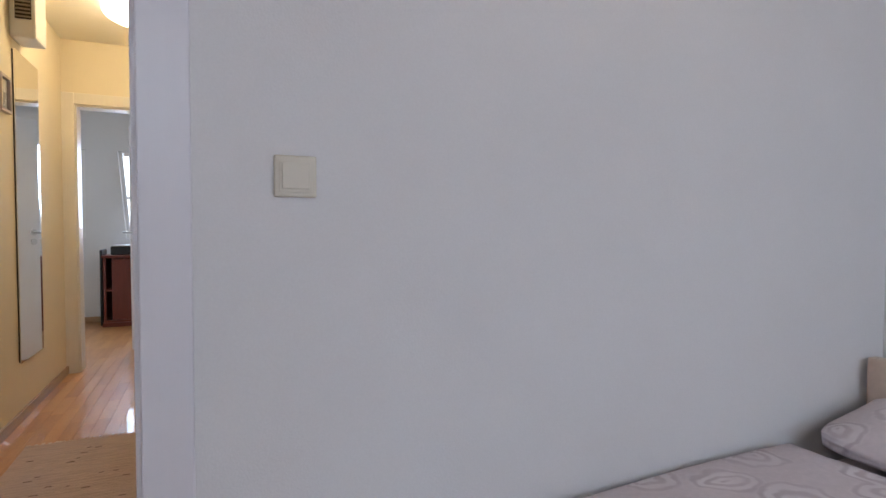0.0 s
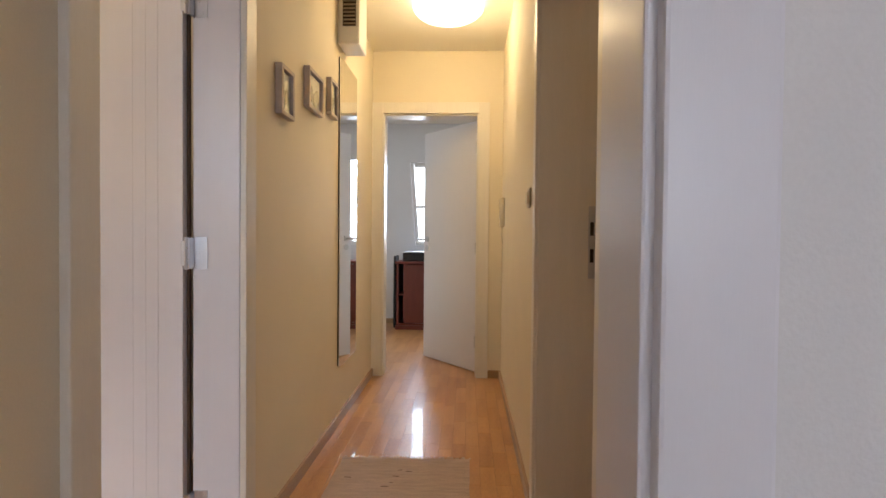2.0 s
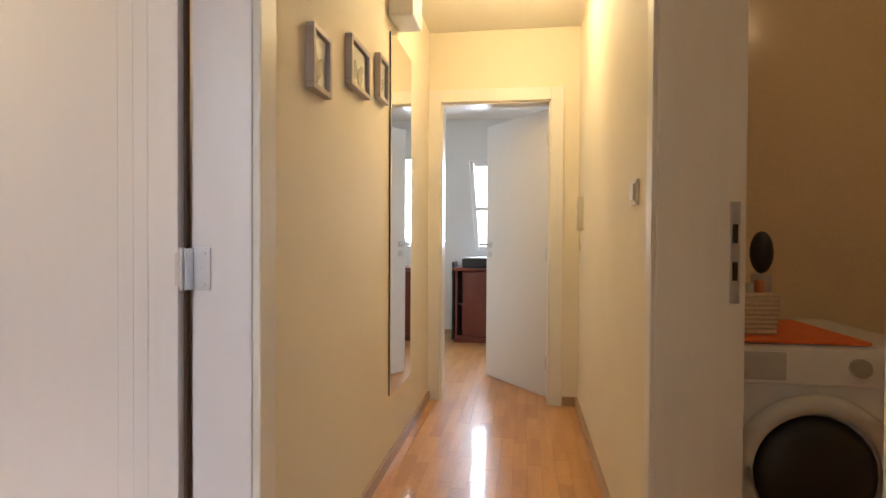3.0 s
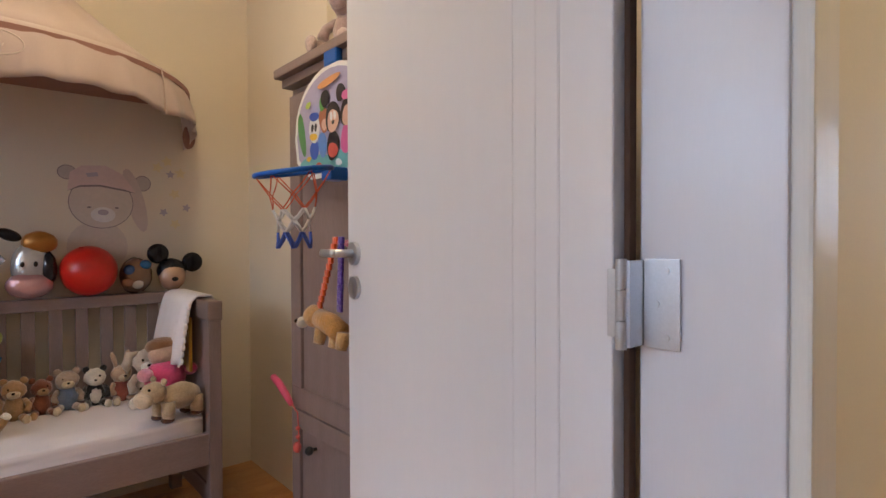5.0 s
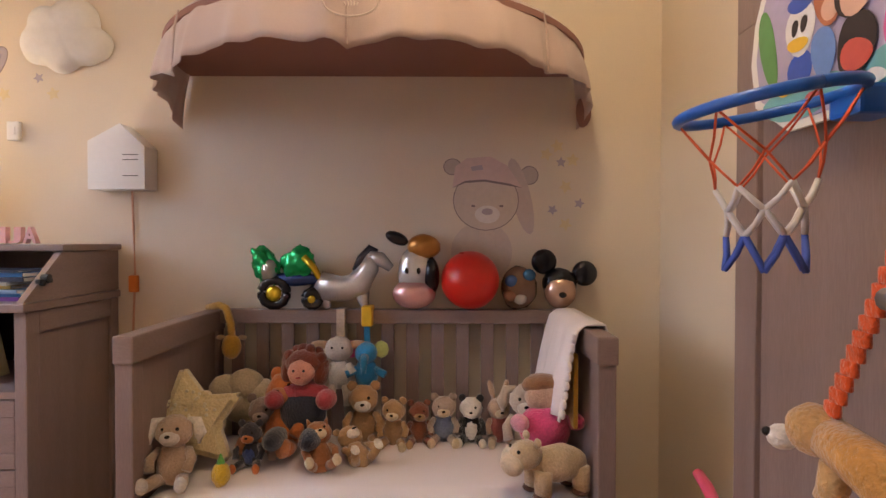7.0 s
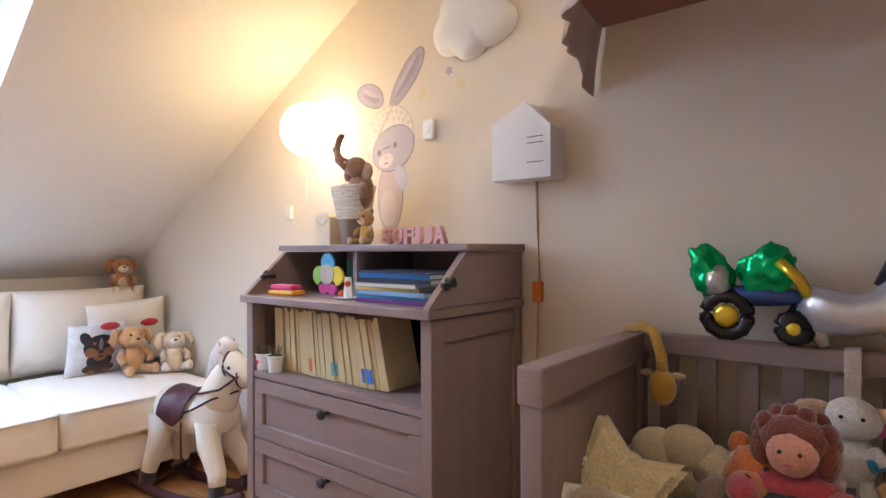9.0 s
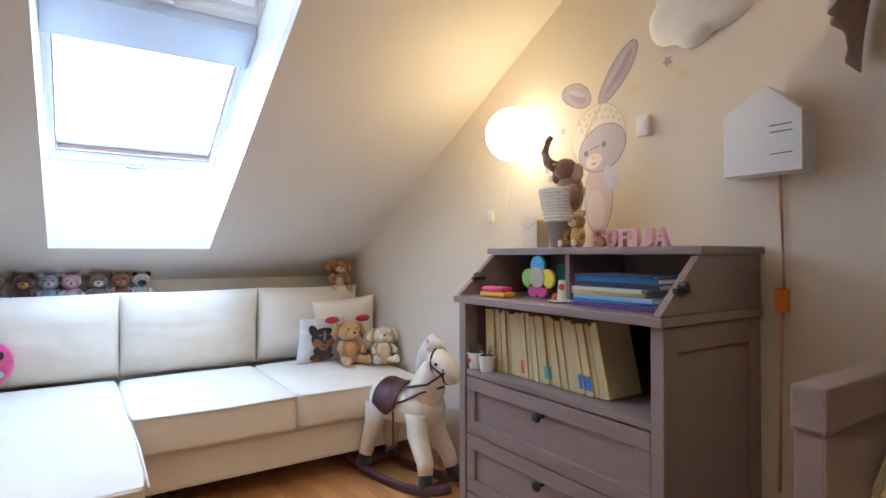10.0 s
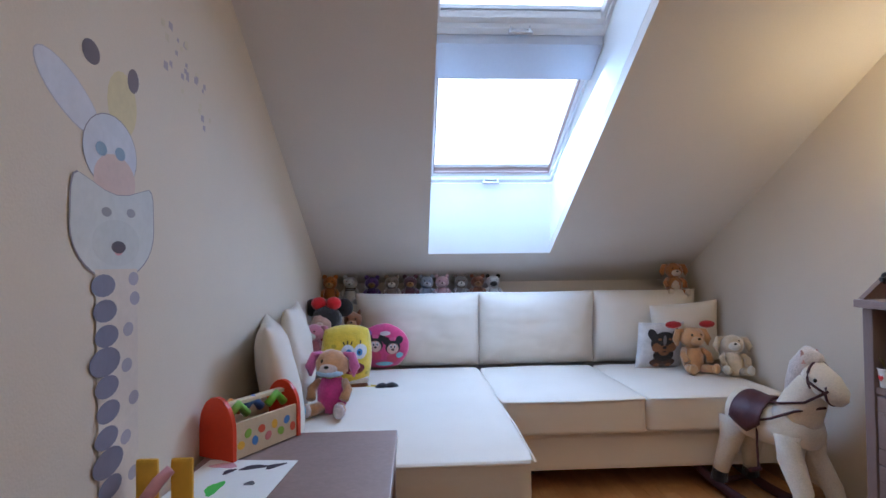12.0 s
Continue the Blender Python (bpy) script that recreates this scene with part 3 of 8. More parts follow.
# skirting
bm = bmesh.new()
for lo, hi in (((0, DK1 + 0.085, 0), (0.016, 5.0, 0.06)), ((HALL_R - 0.016, 2.94, 0), (HALL_R, 5.0, 0.06)), ((0.016, 4.984, 0), (0.0, 5.0, 0.06)), ((0.905, 4.984, 0), (HALL_R - 0.016, 5.0, 0.06)),
               ((-1.1, 7.60, 0), (2.3, 7.62, 0.06)), ((KX, -1.7, 0), (KX + 0.016, 0.2, 0.06)), ((-0.166, -1.7, 0), (-0.156, 1.71, 0.06)), ((0.98, 1.199, 0), (3.1, 1.215, 0.06))):
    if hi[0] > lo[0]:
        box(bm, lo, hi, 0.004)
tagged(part("baseboard", bm, M["board_trim"]), kind="structure")


# ---- sofa ----
sofa = thing("corner_sofa", "cream cotton corner sofa with a long chaise and piped seams", "sofa")
SEAT = 0.44
part("base", B((KX + 0.03, -1.60, 0.10), (-1.12, -0.70, 0.27), 0.02), M["sofa"], sofa)
part("chaise_base", B((-1.10, -1.60, 0.10), (-0.19, 0.045, 0.27), 0.02), M["sofa"], sofa)
for x, y in ((-2.3, -0.95), (-1.3, -0.95), (-0.95, -0.15), (-0.3, -0.15), (-2.3, -1.5), (-0.3, -1.5)):
    part("leg", cyl(bmesh.new(), (x, y, 0), (x, y, 0.10), 0.022, 0.028), M["black"], sofa)
cushion("seat_cushion", (-1.78, -1.45, 0.27), (-1.115, -0.655, SEAT), M["sofa"], sofa, 0.012, seed=3)
cushion("seat_cushion", (KX + 0.04, -1.45, 0.27), (-1.785, -0.665, SEAT), M["sofa"], sofa, 0.012, seed=5)
cushion("chaise_cushion", (-1.10, -1.45, 0.27), (-0.185, 0.075, SEAT + 0.004), M["sofa"], sofa, 0.012, seed=8, nx=18)
part("back_frame", B((KX + 0.03, -1.72, 0.10), (-0.18, -1.63, 0.80), 0.03), M["sofa"], sofa)
for i, (x0, x1) in enumerate(((-1.115, -0.40), (-1.815, -1.125), (-2.44, -1.83))):
    pillow("back_cushion", x1 - x0 + 0.03, 0.445, 0.25, M["sofa"], sofa, pose((x0 + x1) / 2, -1.52, 0.655, -4, 0, (-1.5, 1, -1)[i]), 11 + i, 34, 0.03, 0.011)


def piping(pts, r=0.005):
    bm = tube(bmesh.new(), pts, r, 8)
    return part("piping", bm, M["sofa"], sofa, smooth=True)


piping([(-0.20, 0.080, SEAT - 0.012), (-0.6, 0.086, SEAT - 0.010), (-1.085, 0.080, SEAT - 0.012)])
piping([(-1.105, 0.07, SEAT - 0.012), (-1.112, -0.3, SEAT - 0.012), (-1.106, -0.64, SEAT - 0.012)])
piping([(-1.13, -0.648, SEAT - 0.012), (-1.45, -0.642, SEAT - 0.014), (-1.77, -0.650, SEAT - 0.012)])
piping([(-1.80, -0.656, SEAT - 0.012), (-2.1, -0.650, SEAT - 0.012), (-2.43, -0.660, SEAT - 0.014)])
piping([(-1.13, -0.695, 0.275), (-1.6, -0.690, 0.272), (-2.43, -0.695, 0.275)])

c = thing("loose_cushion", "cream square cushion leaning on the wall beside the chaise", "cushion", pose(-0.262, -0.16, 0.650, -12, 0, -76), "loose sofa cushions")
pillow("cover", 0.50, 0.44, 0.13, M["sofa"], c, None, 21, 30)
c = thing("loose_cushion", "cream square cushion behind the first one, flatter", "cushion", pose(-0.225, -0.66, 0.665, -8, 0, -84), "loose sofa cushions")
pillow("cover", 0.46, 0.43, 0.11, M["sofa"], c, None, 22)
c = thing("loose_cushion", "cream cushion with pointed corners in the sofa's corner", "cushion", pose(-2.29, -1.31, 0.635, -10, 5, -8), "loose sofa cushions")
pillow("cover", 0.38, 0.36, 0.13, M["sofa"], c, None, 23)

# ---- cabinet with two drawers ----
DF, DB = -2.045, KX + 0.012
DY0, DY1 = 0.235, 1.035
cab = thing("bookcase_cabinet", "grey-brown cabinet with an open sloped top, book shelf and drawers", "cabinet")


def panel_front(name, y0, y1, z0, z1, x, parent, knob=True):
    e = 0.045
    d = part(name, B((x - 0.018, y0 + e, z0 + e), (x - 0.010, y1 - e, z1 - e)), M["brown"], parent)
    for lo, hi, nm in (((x - 0.02, y0, z0), (x, y1, z0 + e), "rail"), ((x - 0.02, y0, z1 - e), (x, y1, z1), "rail"), ((x - 0.02, y0, z0 + e), (x, y0 + e, z1 - e), "stile"), ((x - 0.02, y1 - e, z0 + e), (x, y1, z1 - e), "stile")):
        part(nm, B(lo, hi, 0.003, 2), M["brown"], d)
    if knob:
        ym, zm = (y0 + y1) / 2, (z0 + z1) / 2 + 0.045
        bm = cyl(bmesh.new(), (x - 0.01, ym, zm), (x + 0.014, ym, zm), 0.006)
        ball(bm, (x + 0.020, ym, zm), (0.010, 0.016, 0.016), sub=2)
        part("knob", bm, M["black"], d, "dark round knob", True)
    return d


bm = bmesh.new()
slab(bm, [(DB, 1.075), (-2.19, 1.075), (DF + 0.012, 0.935), (DB, 0.935)], "y", DY1 - 0.02, DY1)
part("cheek", bm, M["brown"], cab)
bm = slab(bmesh.new(), [(DB, 1.075), (-2.19, 1.075), (DF + 0.012, 0.935), (DB, 0.935)], "y", DY0, DY0 + 0.02)
part("cheek", bm, M["brown"], cab)
part("top", B((DB, DY0 - 0.012, 1.077), (-2.178, DY1 + 0.012, 1.097), 0.003), M["brown"], cab)
part("desk_board", B((DB, DY0 - 0.008, 0.910), (DF + 0.02, DY1 + 0.008, 0.933), 0.003), M["brown"], cab)
part("top_back", B((DB, DY0 + 0.022, 0.935), (DB + 0.012, DY1 - 0.022, 1.075)), M["brown_up"], cab)
part("top_divider", B((DB + 0.013, 0.585, 0.935), (-2.20, 0.603, 1.075), 0.002), M["brown"], cab)
for y0, y1, nm in ((DY0, DY0 + 0.035, 0), (DY1 - 0.035, DY1, 1)):
    part("front_post", B((DF - 0.05, y0, 0.0), (DF, y1, 0.908), 0.003), M["brown_up"], cab)
    part("back_post", B((DB, y0, 0.0), (DB + 0.045, y1, 0.908), 0.003), M["brown_up"], cab)
    part("side_panel", B((DB + 0.046, y0 + 0.009, 0.17), (DF - 0.051, y1 - 0.009, 0.845)), M["brown_up"], cab)
    part("side_rail", B((DB + 0.046, y0 + 0.001, 0.846), (DF - 0.051, y1 - 0.001, 0.908), 0.002), M["brown"], cab)
    part("side_rail", B((DB + 0.046, y0 + 0.001, 0.10), (DF - 0.051, y1 - 0.001, 0.169), 0.002), M["brown"], cab)
# back panel coloured near-black in place of the shade behind the books
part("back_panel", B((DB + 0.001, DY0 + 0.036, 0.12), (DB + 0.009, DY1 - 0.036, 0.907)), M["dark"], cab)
part("shelf", B((DB + 0.011, DY0 + 0.036, 0.665), (DF - 0.004, DY1 - 0.036, 0.685), 0.002), M["brown"], cab)
panel_front("drawer", DY0 + 0.038, DY1 - 0.038, 0.468, 0.660, DF - 0.004, cab)
panel_front("drawer", DY0 + 0.038, DY1 - 0.038, 0.272, 0.464, DF - 0.004, cab)
panel_front("drawer", DY0 + 0.038, DY1 - 0.038, 0.110, 0.268, DF - 0.004, cab)
for y, s in ((DY0 + 0.020, -1), (DY1 - 0.001, 1)):
    bm = bmesh.new()
    cyl(bm, (-2.115, y - 0.004, 1.00), (-2.115, y + 0.016 * s, 1.00), 0.012, n=10)
    box(bm, (-2.14, y - 0.004, 0.985), (-2.085, y + 0.010, 0.998), 0.003)
    cyl(bm, (-2.10, y, 0.985), (-2.10, y + 0.012 * s, 0.985), 0.007, n=10)
    part("flap_fitting", bm, M["black"], cab, "black metal flap fitting")

# ---- cot ----
CX0, CX1, CY0, CY1 = KX + 0.035, -1.885, 1.375, 2.625
cot = thing("cot", "grey-brown cot with solid ends, slatted back and no front side", "cot")
for y, s in ((CY0, 1), (CY1, -1)):
    ya, yb = sorted((y, y + s * 0.045))
    e = part("end_panel", B((CX0 + 0.05, ya + 0.012, 0.18), (CX1 - 0.05, yb - 0.012, 0.80)), M["brown_up"], cot)
    part("post", B((CX0, ya, 0.0), (CX0 + 0.05, yb, 0.845), 0.004), M["brown_up"], cot)
    part("post", B((CX1 - 0.05, ya, 0.0), (CX1, yb, 0.845), 0.004), M["brown_up"], cot)
    part("end_rail", B((CX0 - 0.005, ya - 0.004, 0.80), (CX1 + 0.005, yb + 0.004, 0.872), 0.006), M["brown"], cot)
    part("end_rail", B((CX0 + 0.05, ya + 0.004, 0.11), (CX1 - 0.05, yb - 0.004, 0.18), 0.004), M["brown"], cot)
part("back_rail", B((CX0, CY0 + 0.05, 0.825), (CX0 + 0.05, CY1 - 0.05, 0.872), 0.005), M["brown"], cot)
part("back_rail", B((CX0 + 0.004, CY0 + 0.05, 0.24), (CX0 + 0.042, CY1 - 0.05, 0.31), 0.004), M["brown"], cot)
for k in range(13):
    y = CY0 + 0.105 + k * (CY1 - CY0 - 0.21) / 12
    part("slat", B((CX0 + 0.016, y - 0.022, 0.31), (CX0 + 0.032, y + 0.022, 0.825), 0.003), M["brown_up"], cot)
part("front_rail", B((CX1 - 0.035, CY0 + 0.046, 0.270), (CX1 - 0.005, CY1 - 0.046, 0.385), 0.004), M["brown"], cot)
part("mattress_base", B((CX0 + 0.05, CY0 + 0.05, 0.311), (CX1 - 0.04, CY1 - 0.05, 0.331)), M["brown"], cot)
mt = thing("cot_mattress", "cot mattress under a smooth white fitted sheet", "mattress")
cushion("sheet", (CX0 + 0.055, CY0 + 0.052, 0.358), (CX1 - 0.042, CY1 - 0.052, 0.448), M["sheet"], mt, 0.010, seed=31, nx=22)
part("mattress_core", B((CX0 + 0.06, CY0 + 0.056, 0.333), (CX1 - 0.046, CY1 - 0.056, 0.354), 0.006), M["pillow"], mt, "pale mattress core below the sheet")
part("hem", tube(bmesh.new(), [(CX0 + 0.056, CY0 + 0.054, 0.357), (CX1 - 0.043, CY0 + 0.054, 0.357), (CX1 - 0.043, CY1 - 0.054, 0.357), (CX0 + 0.056, CY1 - 0.054, 0.357)], 0.004, 6), M["sheet"], mt)

# ---- cot canopy on the wall ----
can = thing("cot_canopy", "taupe cloth canopy with a wavy valance, fixed above the cot", "canopy")
CYM, CRY, CRX, CZ = 1.972, 0.70, 0.70, 1.70


def canopy_edge(a, dz=0.0, out=0.0):
    return Vector((KX + 0.012 + (CRX + out) * max(math.sin(a), 0.0), CYM - (CRY + out) * math.cos(a), CZ + dz))


bm = bmesh.new()
N = 150
rows_ = []
for k in range(N + 1):
    a = math.pi * k / N
    fold = 0.005 * math.sin(a * 34) + 0.008 * math.sin(a * 21 + 1) + 0.004 * math.sin(a * 55) - 0.014 * max(0.0, 1 - abs((a / math.pi * 4.0 + 0.5) % 1 - 0.5) / 0.06)
    s = (a / math.pi) * 4.0
    sc = abs(math.sin(math.pi * s))
    drop = -0.125 - 0.030 * (1 - sc ** 0.6) + 0.004 * math.sin(a * 30)
    drop -= 0.04 * max(0, 1 - min(a, math.pi - a) / 0.16)
    col = []
    for t in range(8):
        f = t / 7
        top = 0.030
        z = top + (drop - top) * f
        o = -0.03 * (1 - f) ** 2 + fold * f + 0.012 * f
        col.append(bm.verts.new(canopy_edge(a, z, o)))
    rows_.append(col)
for a, b in zip(rows_, rows_[1:]):
    for t in range(7):
        bm.faces.new((a[t], b[t], b[t + 1], a[t + 1]))
val = part("valance", bm, M["canopy"], can, smooth=True)
md = val.modifiers.new("thick", "SOLIDIFY")
md.thickness = 0.003
bm = bmesh.new()
pts = [canopy_edge(math.pi * k / 40) for k in range(41)]
slab(bm, [(p.x - 0.015, p.y) for p in pts], "z", CZ - 0.004, CZ + 0.014)
part("shelf_board", bm, M["canopy_lining"], can, "rose-brown lined board under the valance")
bm = ball(bmesh.new(), (KX + 0.035, CYM + CRY + 0.012, CZ - 0.135), (0.030, 0.026, 0.055), None, 3, 0.10)
part("end_knot", bm, M["canopy_lining"], can, "rose-brown gathered knot at the valance's end", True)
for q in (1, 2, 3):
    a = math.pi * q / 4
    part("seam", tube(bmesh.new(), [canopy_edge(a, 0.022, -0.014), canopy_edge(a, -0.03, -0.002), canopy_edge(a, -0.145, 0.004)], 0.0028, 6), M["canopy"], can)
bm = bmesh.new()
peak_y = CYM - 0.02
grid = []
for k in range(61):
    a = math.pi * k / 60
    base = canopy_edge(a, 0.026, -0.035)
    col = []
    for t in range(13):
        f = t / 12
        tip = Vector((KX + 0.012 + 0.07 * math.sin(a), peak_y - 0.05 * math.cos(a), 2.42))
        p = base.lerp(tip, f)
        sag = 0.10 * math.sin(math.pi * f)
        p.x -= sag * math.sin(a) * 1.0
        p.y += sag * math.cos(a) * 1.0
        p.x = max(p.x + 0.006 * math.sin(a * 26) * (1 - f), KX + 0.006)
        col.append(bm.verts.new(p))
    grid.append(col)
for a, b in zip(grid, grid[1:]):
    for t in range(12):
        bm.faces.new((a[t], b[t], b[t + 1], a[t + 1]))
tent = part("tent", bm, M["canopy"], can, smooth=True)
md = tent.modifiers.new("thick", "SOLIDIFY")
md.thickness = 0.003
em = part("embroidery", bmesh.new(), paint((0.62, 0.52, 0.46), 0.8), can, "pale embroidered oval with a small crown")
bm = bmesh.new()
ex = canopy_edge(math.pi * 0.487, 0, 0.020).x
ring = [(ex + 0.002, 1.985 + 0.062 * math.cos(t), 1.645 + 0.034 * math.sin(t)) for t in (2 * math.pi * k / 28 for k in range(29))]
tube(bm, ring, 0.0025, 6)
for dy, dz in ((-0.012, 0), (-0.006, 0.006), (0, 0.010), (0.006, 0.006), (0.012, 0)):
    tube(bm, [(ex + 0.002, 1.985 + dy, 1.635), (ex + 0.002, 1.985 + dy * 1.3, 1.642 + dz)], 0.0022, 6)
bm.to_mesh(em.data)
bm.free()

# ---- wardrobe ----
wd = thing("wardrobe", "grey-brown wardrobe with a panelled door over a drawer, in a niche", "wardrobe")
WA, WB, WF = -1.66, -0.87, 2.785
part("carcass", B((WA, WF + 0.022, 0.06), (WB, 3.32, 1.63), 0.003), M["brown_up"], wd)
part("base_moulding", B((WA - 0.012, WF - 0.004, 0.0), (WB + 0.012, 3.32, 0.10), 0.004), M["brown"], wd)
bm = B((WA - 0.015, WF - 0.012, 1.635), (WB + 0.015, 3.32, 1.665), 0.004)
box(bm, (WA - 0.035, WF - 0.035, 1.668), (WB + 0.035, 3.32, 1.70), 0.006)
part("cornice", bm, M["brown"], wd)


def wardrobe_panel(name, x0, x1, z0, z1, e=0.075):
    d = part(name, B((x0 + e, WF + 0.011, z0 + e), (x1 - e, WF + 0.019, z1 - e)), M["brown_up"], wd)
    for lo, hi, nm in (((x0, WF, z0), (x1, WF + 0.02, z0 + e), "rail"), ((x0, WF, z1 - e), (x1, WF + 0.02, z1), "rail"), ((x0, WF, z0 + e), (x0 + e, WF + 0.02, z1 - e), "stile"), ((x1 - e, WF, z0 + e), (x1, WF + 0.02, z1 - e), "stile")):
        part(nm, B(lo, hi, 0.003, 2), M["brown_up"], d)
    return d


xm = (WA + WB) / 2
d = wardrobe_panel("door", WA + 0.02, WB - 0.02, 0.505, 1.60)
bm = ball(cyl(bmesh.new(), (WB - 0.055, WF, 1.05), (WB - 0.055, WF - 0.02, 1.05), 0.006), (WB - 0.055, WF - 0.026, 1.05), 0.015, sub=2)
part("knob", bm, M["black"], d, "dark round knob")
d = wardrobe_panel("drawer", WA + 0.02, WB - 0.02, 0.115, 0.498, 0.06)
for x in (WA + 0.2, WB - 0.2):
    bm = ball(cyl(bmesh.new(), (x, WF, 0.40), (x, WF - 0.02, 0.40), 0.006), (x, WF - 0.026, 0.40), 0.015, sub=2)
    part("knob", bm, M["black"], d, "dark round knob")

# ---- low table ----
tb = thing("side_table", "small grey-brown table standing against the chaise", "table")
part("tabletop", B((-0.675, 0.10, 0.515), (-0.175, 0.90, 0.55), 0.004), M["brown"], tb)
for x in (-0.65, -0.22):
    for y in (0.125, 0.865):
        part("leg", B((x - 0.02, y - 0.02, 0), (x + 0.02, y + 0.02, 0.514), 0.003), M["brown_up"], tb)

# ---- bed in the first room ----
bed = thing("bed", "made double bed with a printed cover, against the white wall", "bed")
cushion("mattress", (1.22, -0.85, 0.16), (2.96, 1.185, 0.375), M["pillow"], bed, 0.02, seed=41, nx=18)
part("headboard", B((2.985, -0.9, 0.0), (3.03, 1.19, 0.685), 0.01), M["amber"], bed, "light wood headboard")
part("frame", B((1.20, -0.88, 0.03), (2.98, 1.19, 0.155), 0.01), M["amber"], bed)
COTTON = mat("pale_rose_cotton", (0.72, 0.64, 0.65), 0.9, var=0.07, scale=6, fine=60, bump=0.15)


def rose_print(m):
    """Large pale roses printed on a cloth: wavering rings of white and grey-mauve petals round scattered centres."""
    nt = m.node_tree
    node, link = nt.nodes.new, nt.links.new
    bsdf = [n for n in nt.nodes if n.type == "BSDF_PRINCIPLED"][0]
    base = bsdf.inputs["Base Color"]
    tc, wob, add, vor = node("ShaderNodeTexCoord"), node("ShaderNodeTexNoise"), node("ShaderNodeMixRGB"), node("ShaderNodeTexVoronoi")
    wob.inputs["Scale"].default_value = 9
    add.blend_type = "ADD"
    add.inputs[0].default_value = 0.09
    vor.voronoi_dimensions = "2D"
    vor.inputs["Scale"].default_value = 4.6
    vor.inputs["Randomness"].default_value = 0.7
    ring, ramp, fade, amt, mix = node("ShaderNodeMath"), node("ShaderNodeValToRGB"), node("ShaderNodeMapRange"), node("ShaderNodeMath"), node("ShaderNodeMixRGB")
    link(tc.outputs["Object"], wob.inputs["Vector"])
    link(tc.outputs["Object"], add.inputs[1])
    link(wob.outputs["Color"], add.inputs[2])
    link(add.outputs[0], vor.inputs["Vector"])
    ring.operation = "PINGPONG"
    ring.inputs[1].default_value = 0.085
    link(vor.outputs["Distance"], ring.inputs[0])
    ramp.color_ramp.elements[0].position, ramp.color_ramp.elements[0].color = 0.020, (0.48, 0.40, 0.43, 1)
    ramp.color_ramp.elements[1].position, ramp.color_ramp.elements[1].color = 0.055, (0.86, 0.82, 0.83, 1)
    link(ring.outputs[0], ramp.inputs[0])
    fade.inputs["From Min"].default_value, fade.inputs["From Max"].default_value = 0.34, 0.42
    fade.inputs["To Min"].default_value, fade.inputs["To Max"].default_value = 0.8, 0.0
    link(vor.outputs["Distance"], fade.inputs["Value"])
    amt.operation = "MULTIPLY"
    link(fade.outputs[0], amt.inputs[0])
    link(wob.outputs[0], amt.inputs[1])
    amt.use_clamp = True
    mix.inputs[1].default_value = (0.72, 0.64, 0.65, 1)
    if base.links:
        link(base.links[0].from_socket, mix.inputs[1])
    link(ramp.outputs[0], mix.inputs[2])
    link(amt.outputs[0], mix.inputs[0])
    link(mix.outputs[0], base)


rose_print(COTTON)
p = thing("bed_pillow", "pale printed cotton pillow at the head of the bed", "pillow", pose(2.87, 0.84, 0.535, 0, -10, 0) @ Matrix.Scale(0.85, 4))
cushion("cover", (-0.25, -0.34, -0.05), (0.25, 0.34, 0.012), COTTON, p, 0.035, seed=42)
cv = thing("quilt", "printed quilt with large pale roses, spread over the bed", "quilt", pose(1.50, 0, 0.375, 0, -2.2, 0) @ pose(-1.50, 0, -0.375))
cushion("cloth", (1.10, -0.9, 0.325), (2.58, 1.17, 0.434), COTTON, cv, 0.024, seed=44, nx=26)
# ---- switches, frames, mirror and lamps in the hall ----
def switch(name, label, m, rockers=1, size=0.082):
    s = thing(name, label, "light switch", m)
    h = size / 2
    part("plate", B((-h, -0.010, -h), (h, 0, h), 0.004), M["switch"], s)
    part("frame_ring", B((-h * 0.78, -0.013, -h * 0.78), (h * 0.78, -0.0102, h * 0.78), 0.001), M["switch"], s)
    w = h * 1.36 / rockers
    for k in range(rockers):
        x = -h * 0.68 + w * (k + 0.5)
        part("rocker", B((x - w / 2 + 0.001, -0.018, -h * 0.62), (x + w / 2 - 0.001, -0.0132, h * 0.62), 0.002, m=Matrix.Translation((0, 0, 0))), M["switch"], s)
    return s


switch("light_switch", "ivory single light switch on the white bedroom wall", pose(1.16, 1.215, 1.203))
switch("light_switch", "white double light switch beside the bathroom door", pose(HALL_R, 3.12, 1.25, 0, 0, -90), 2)


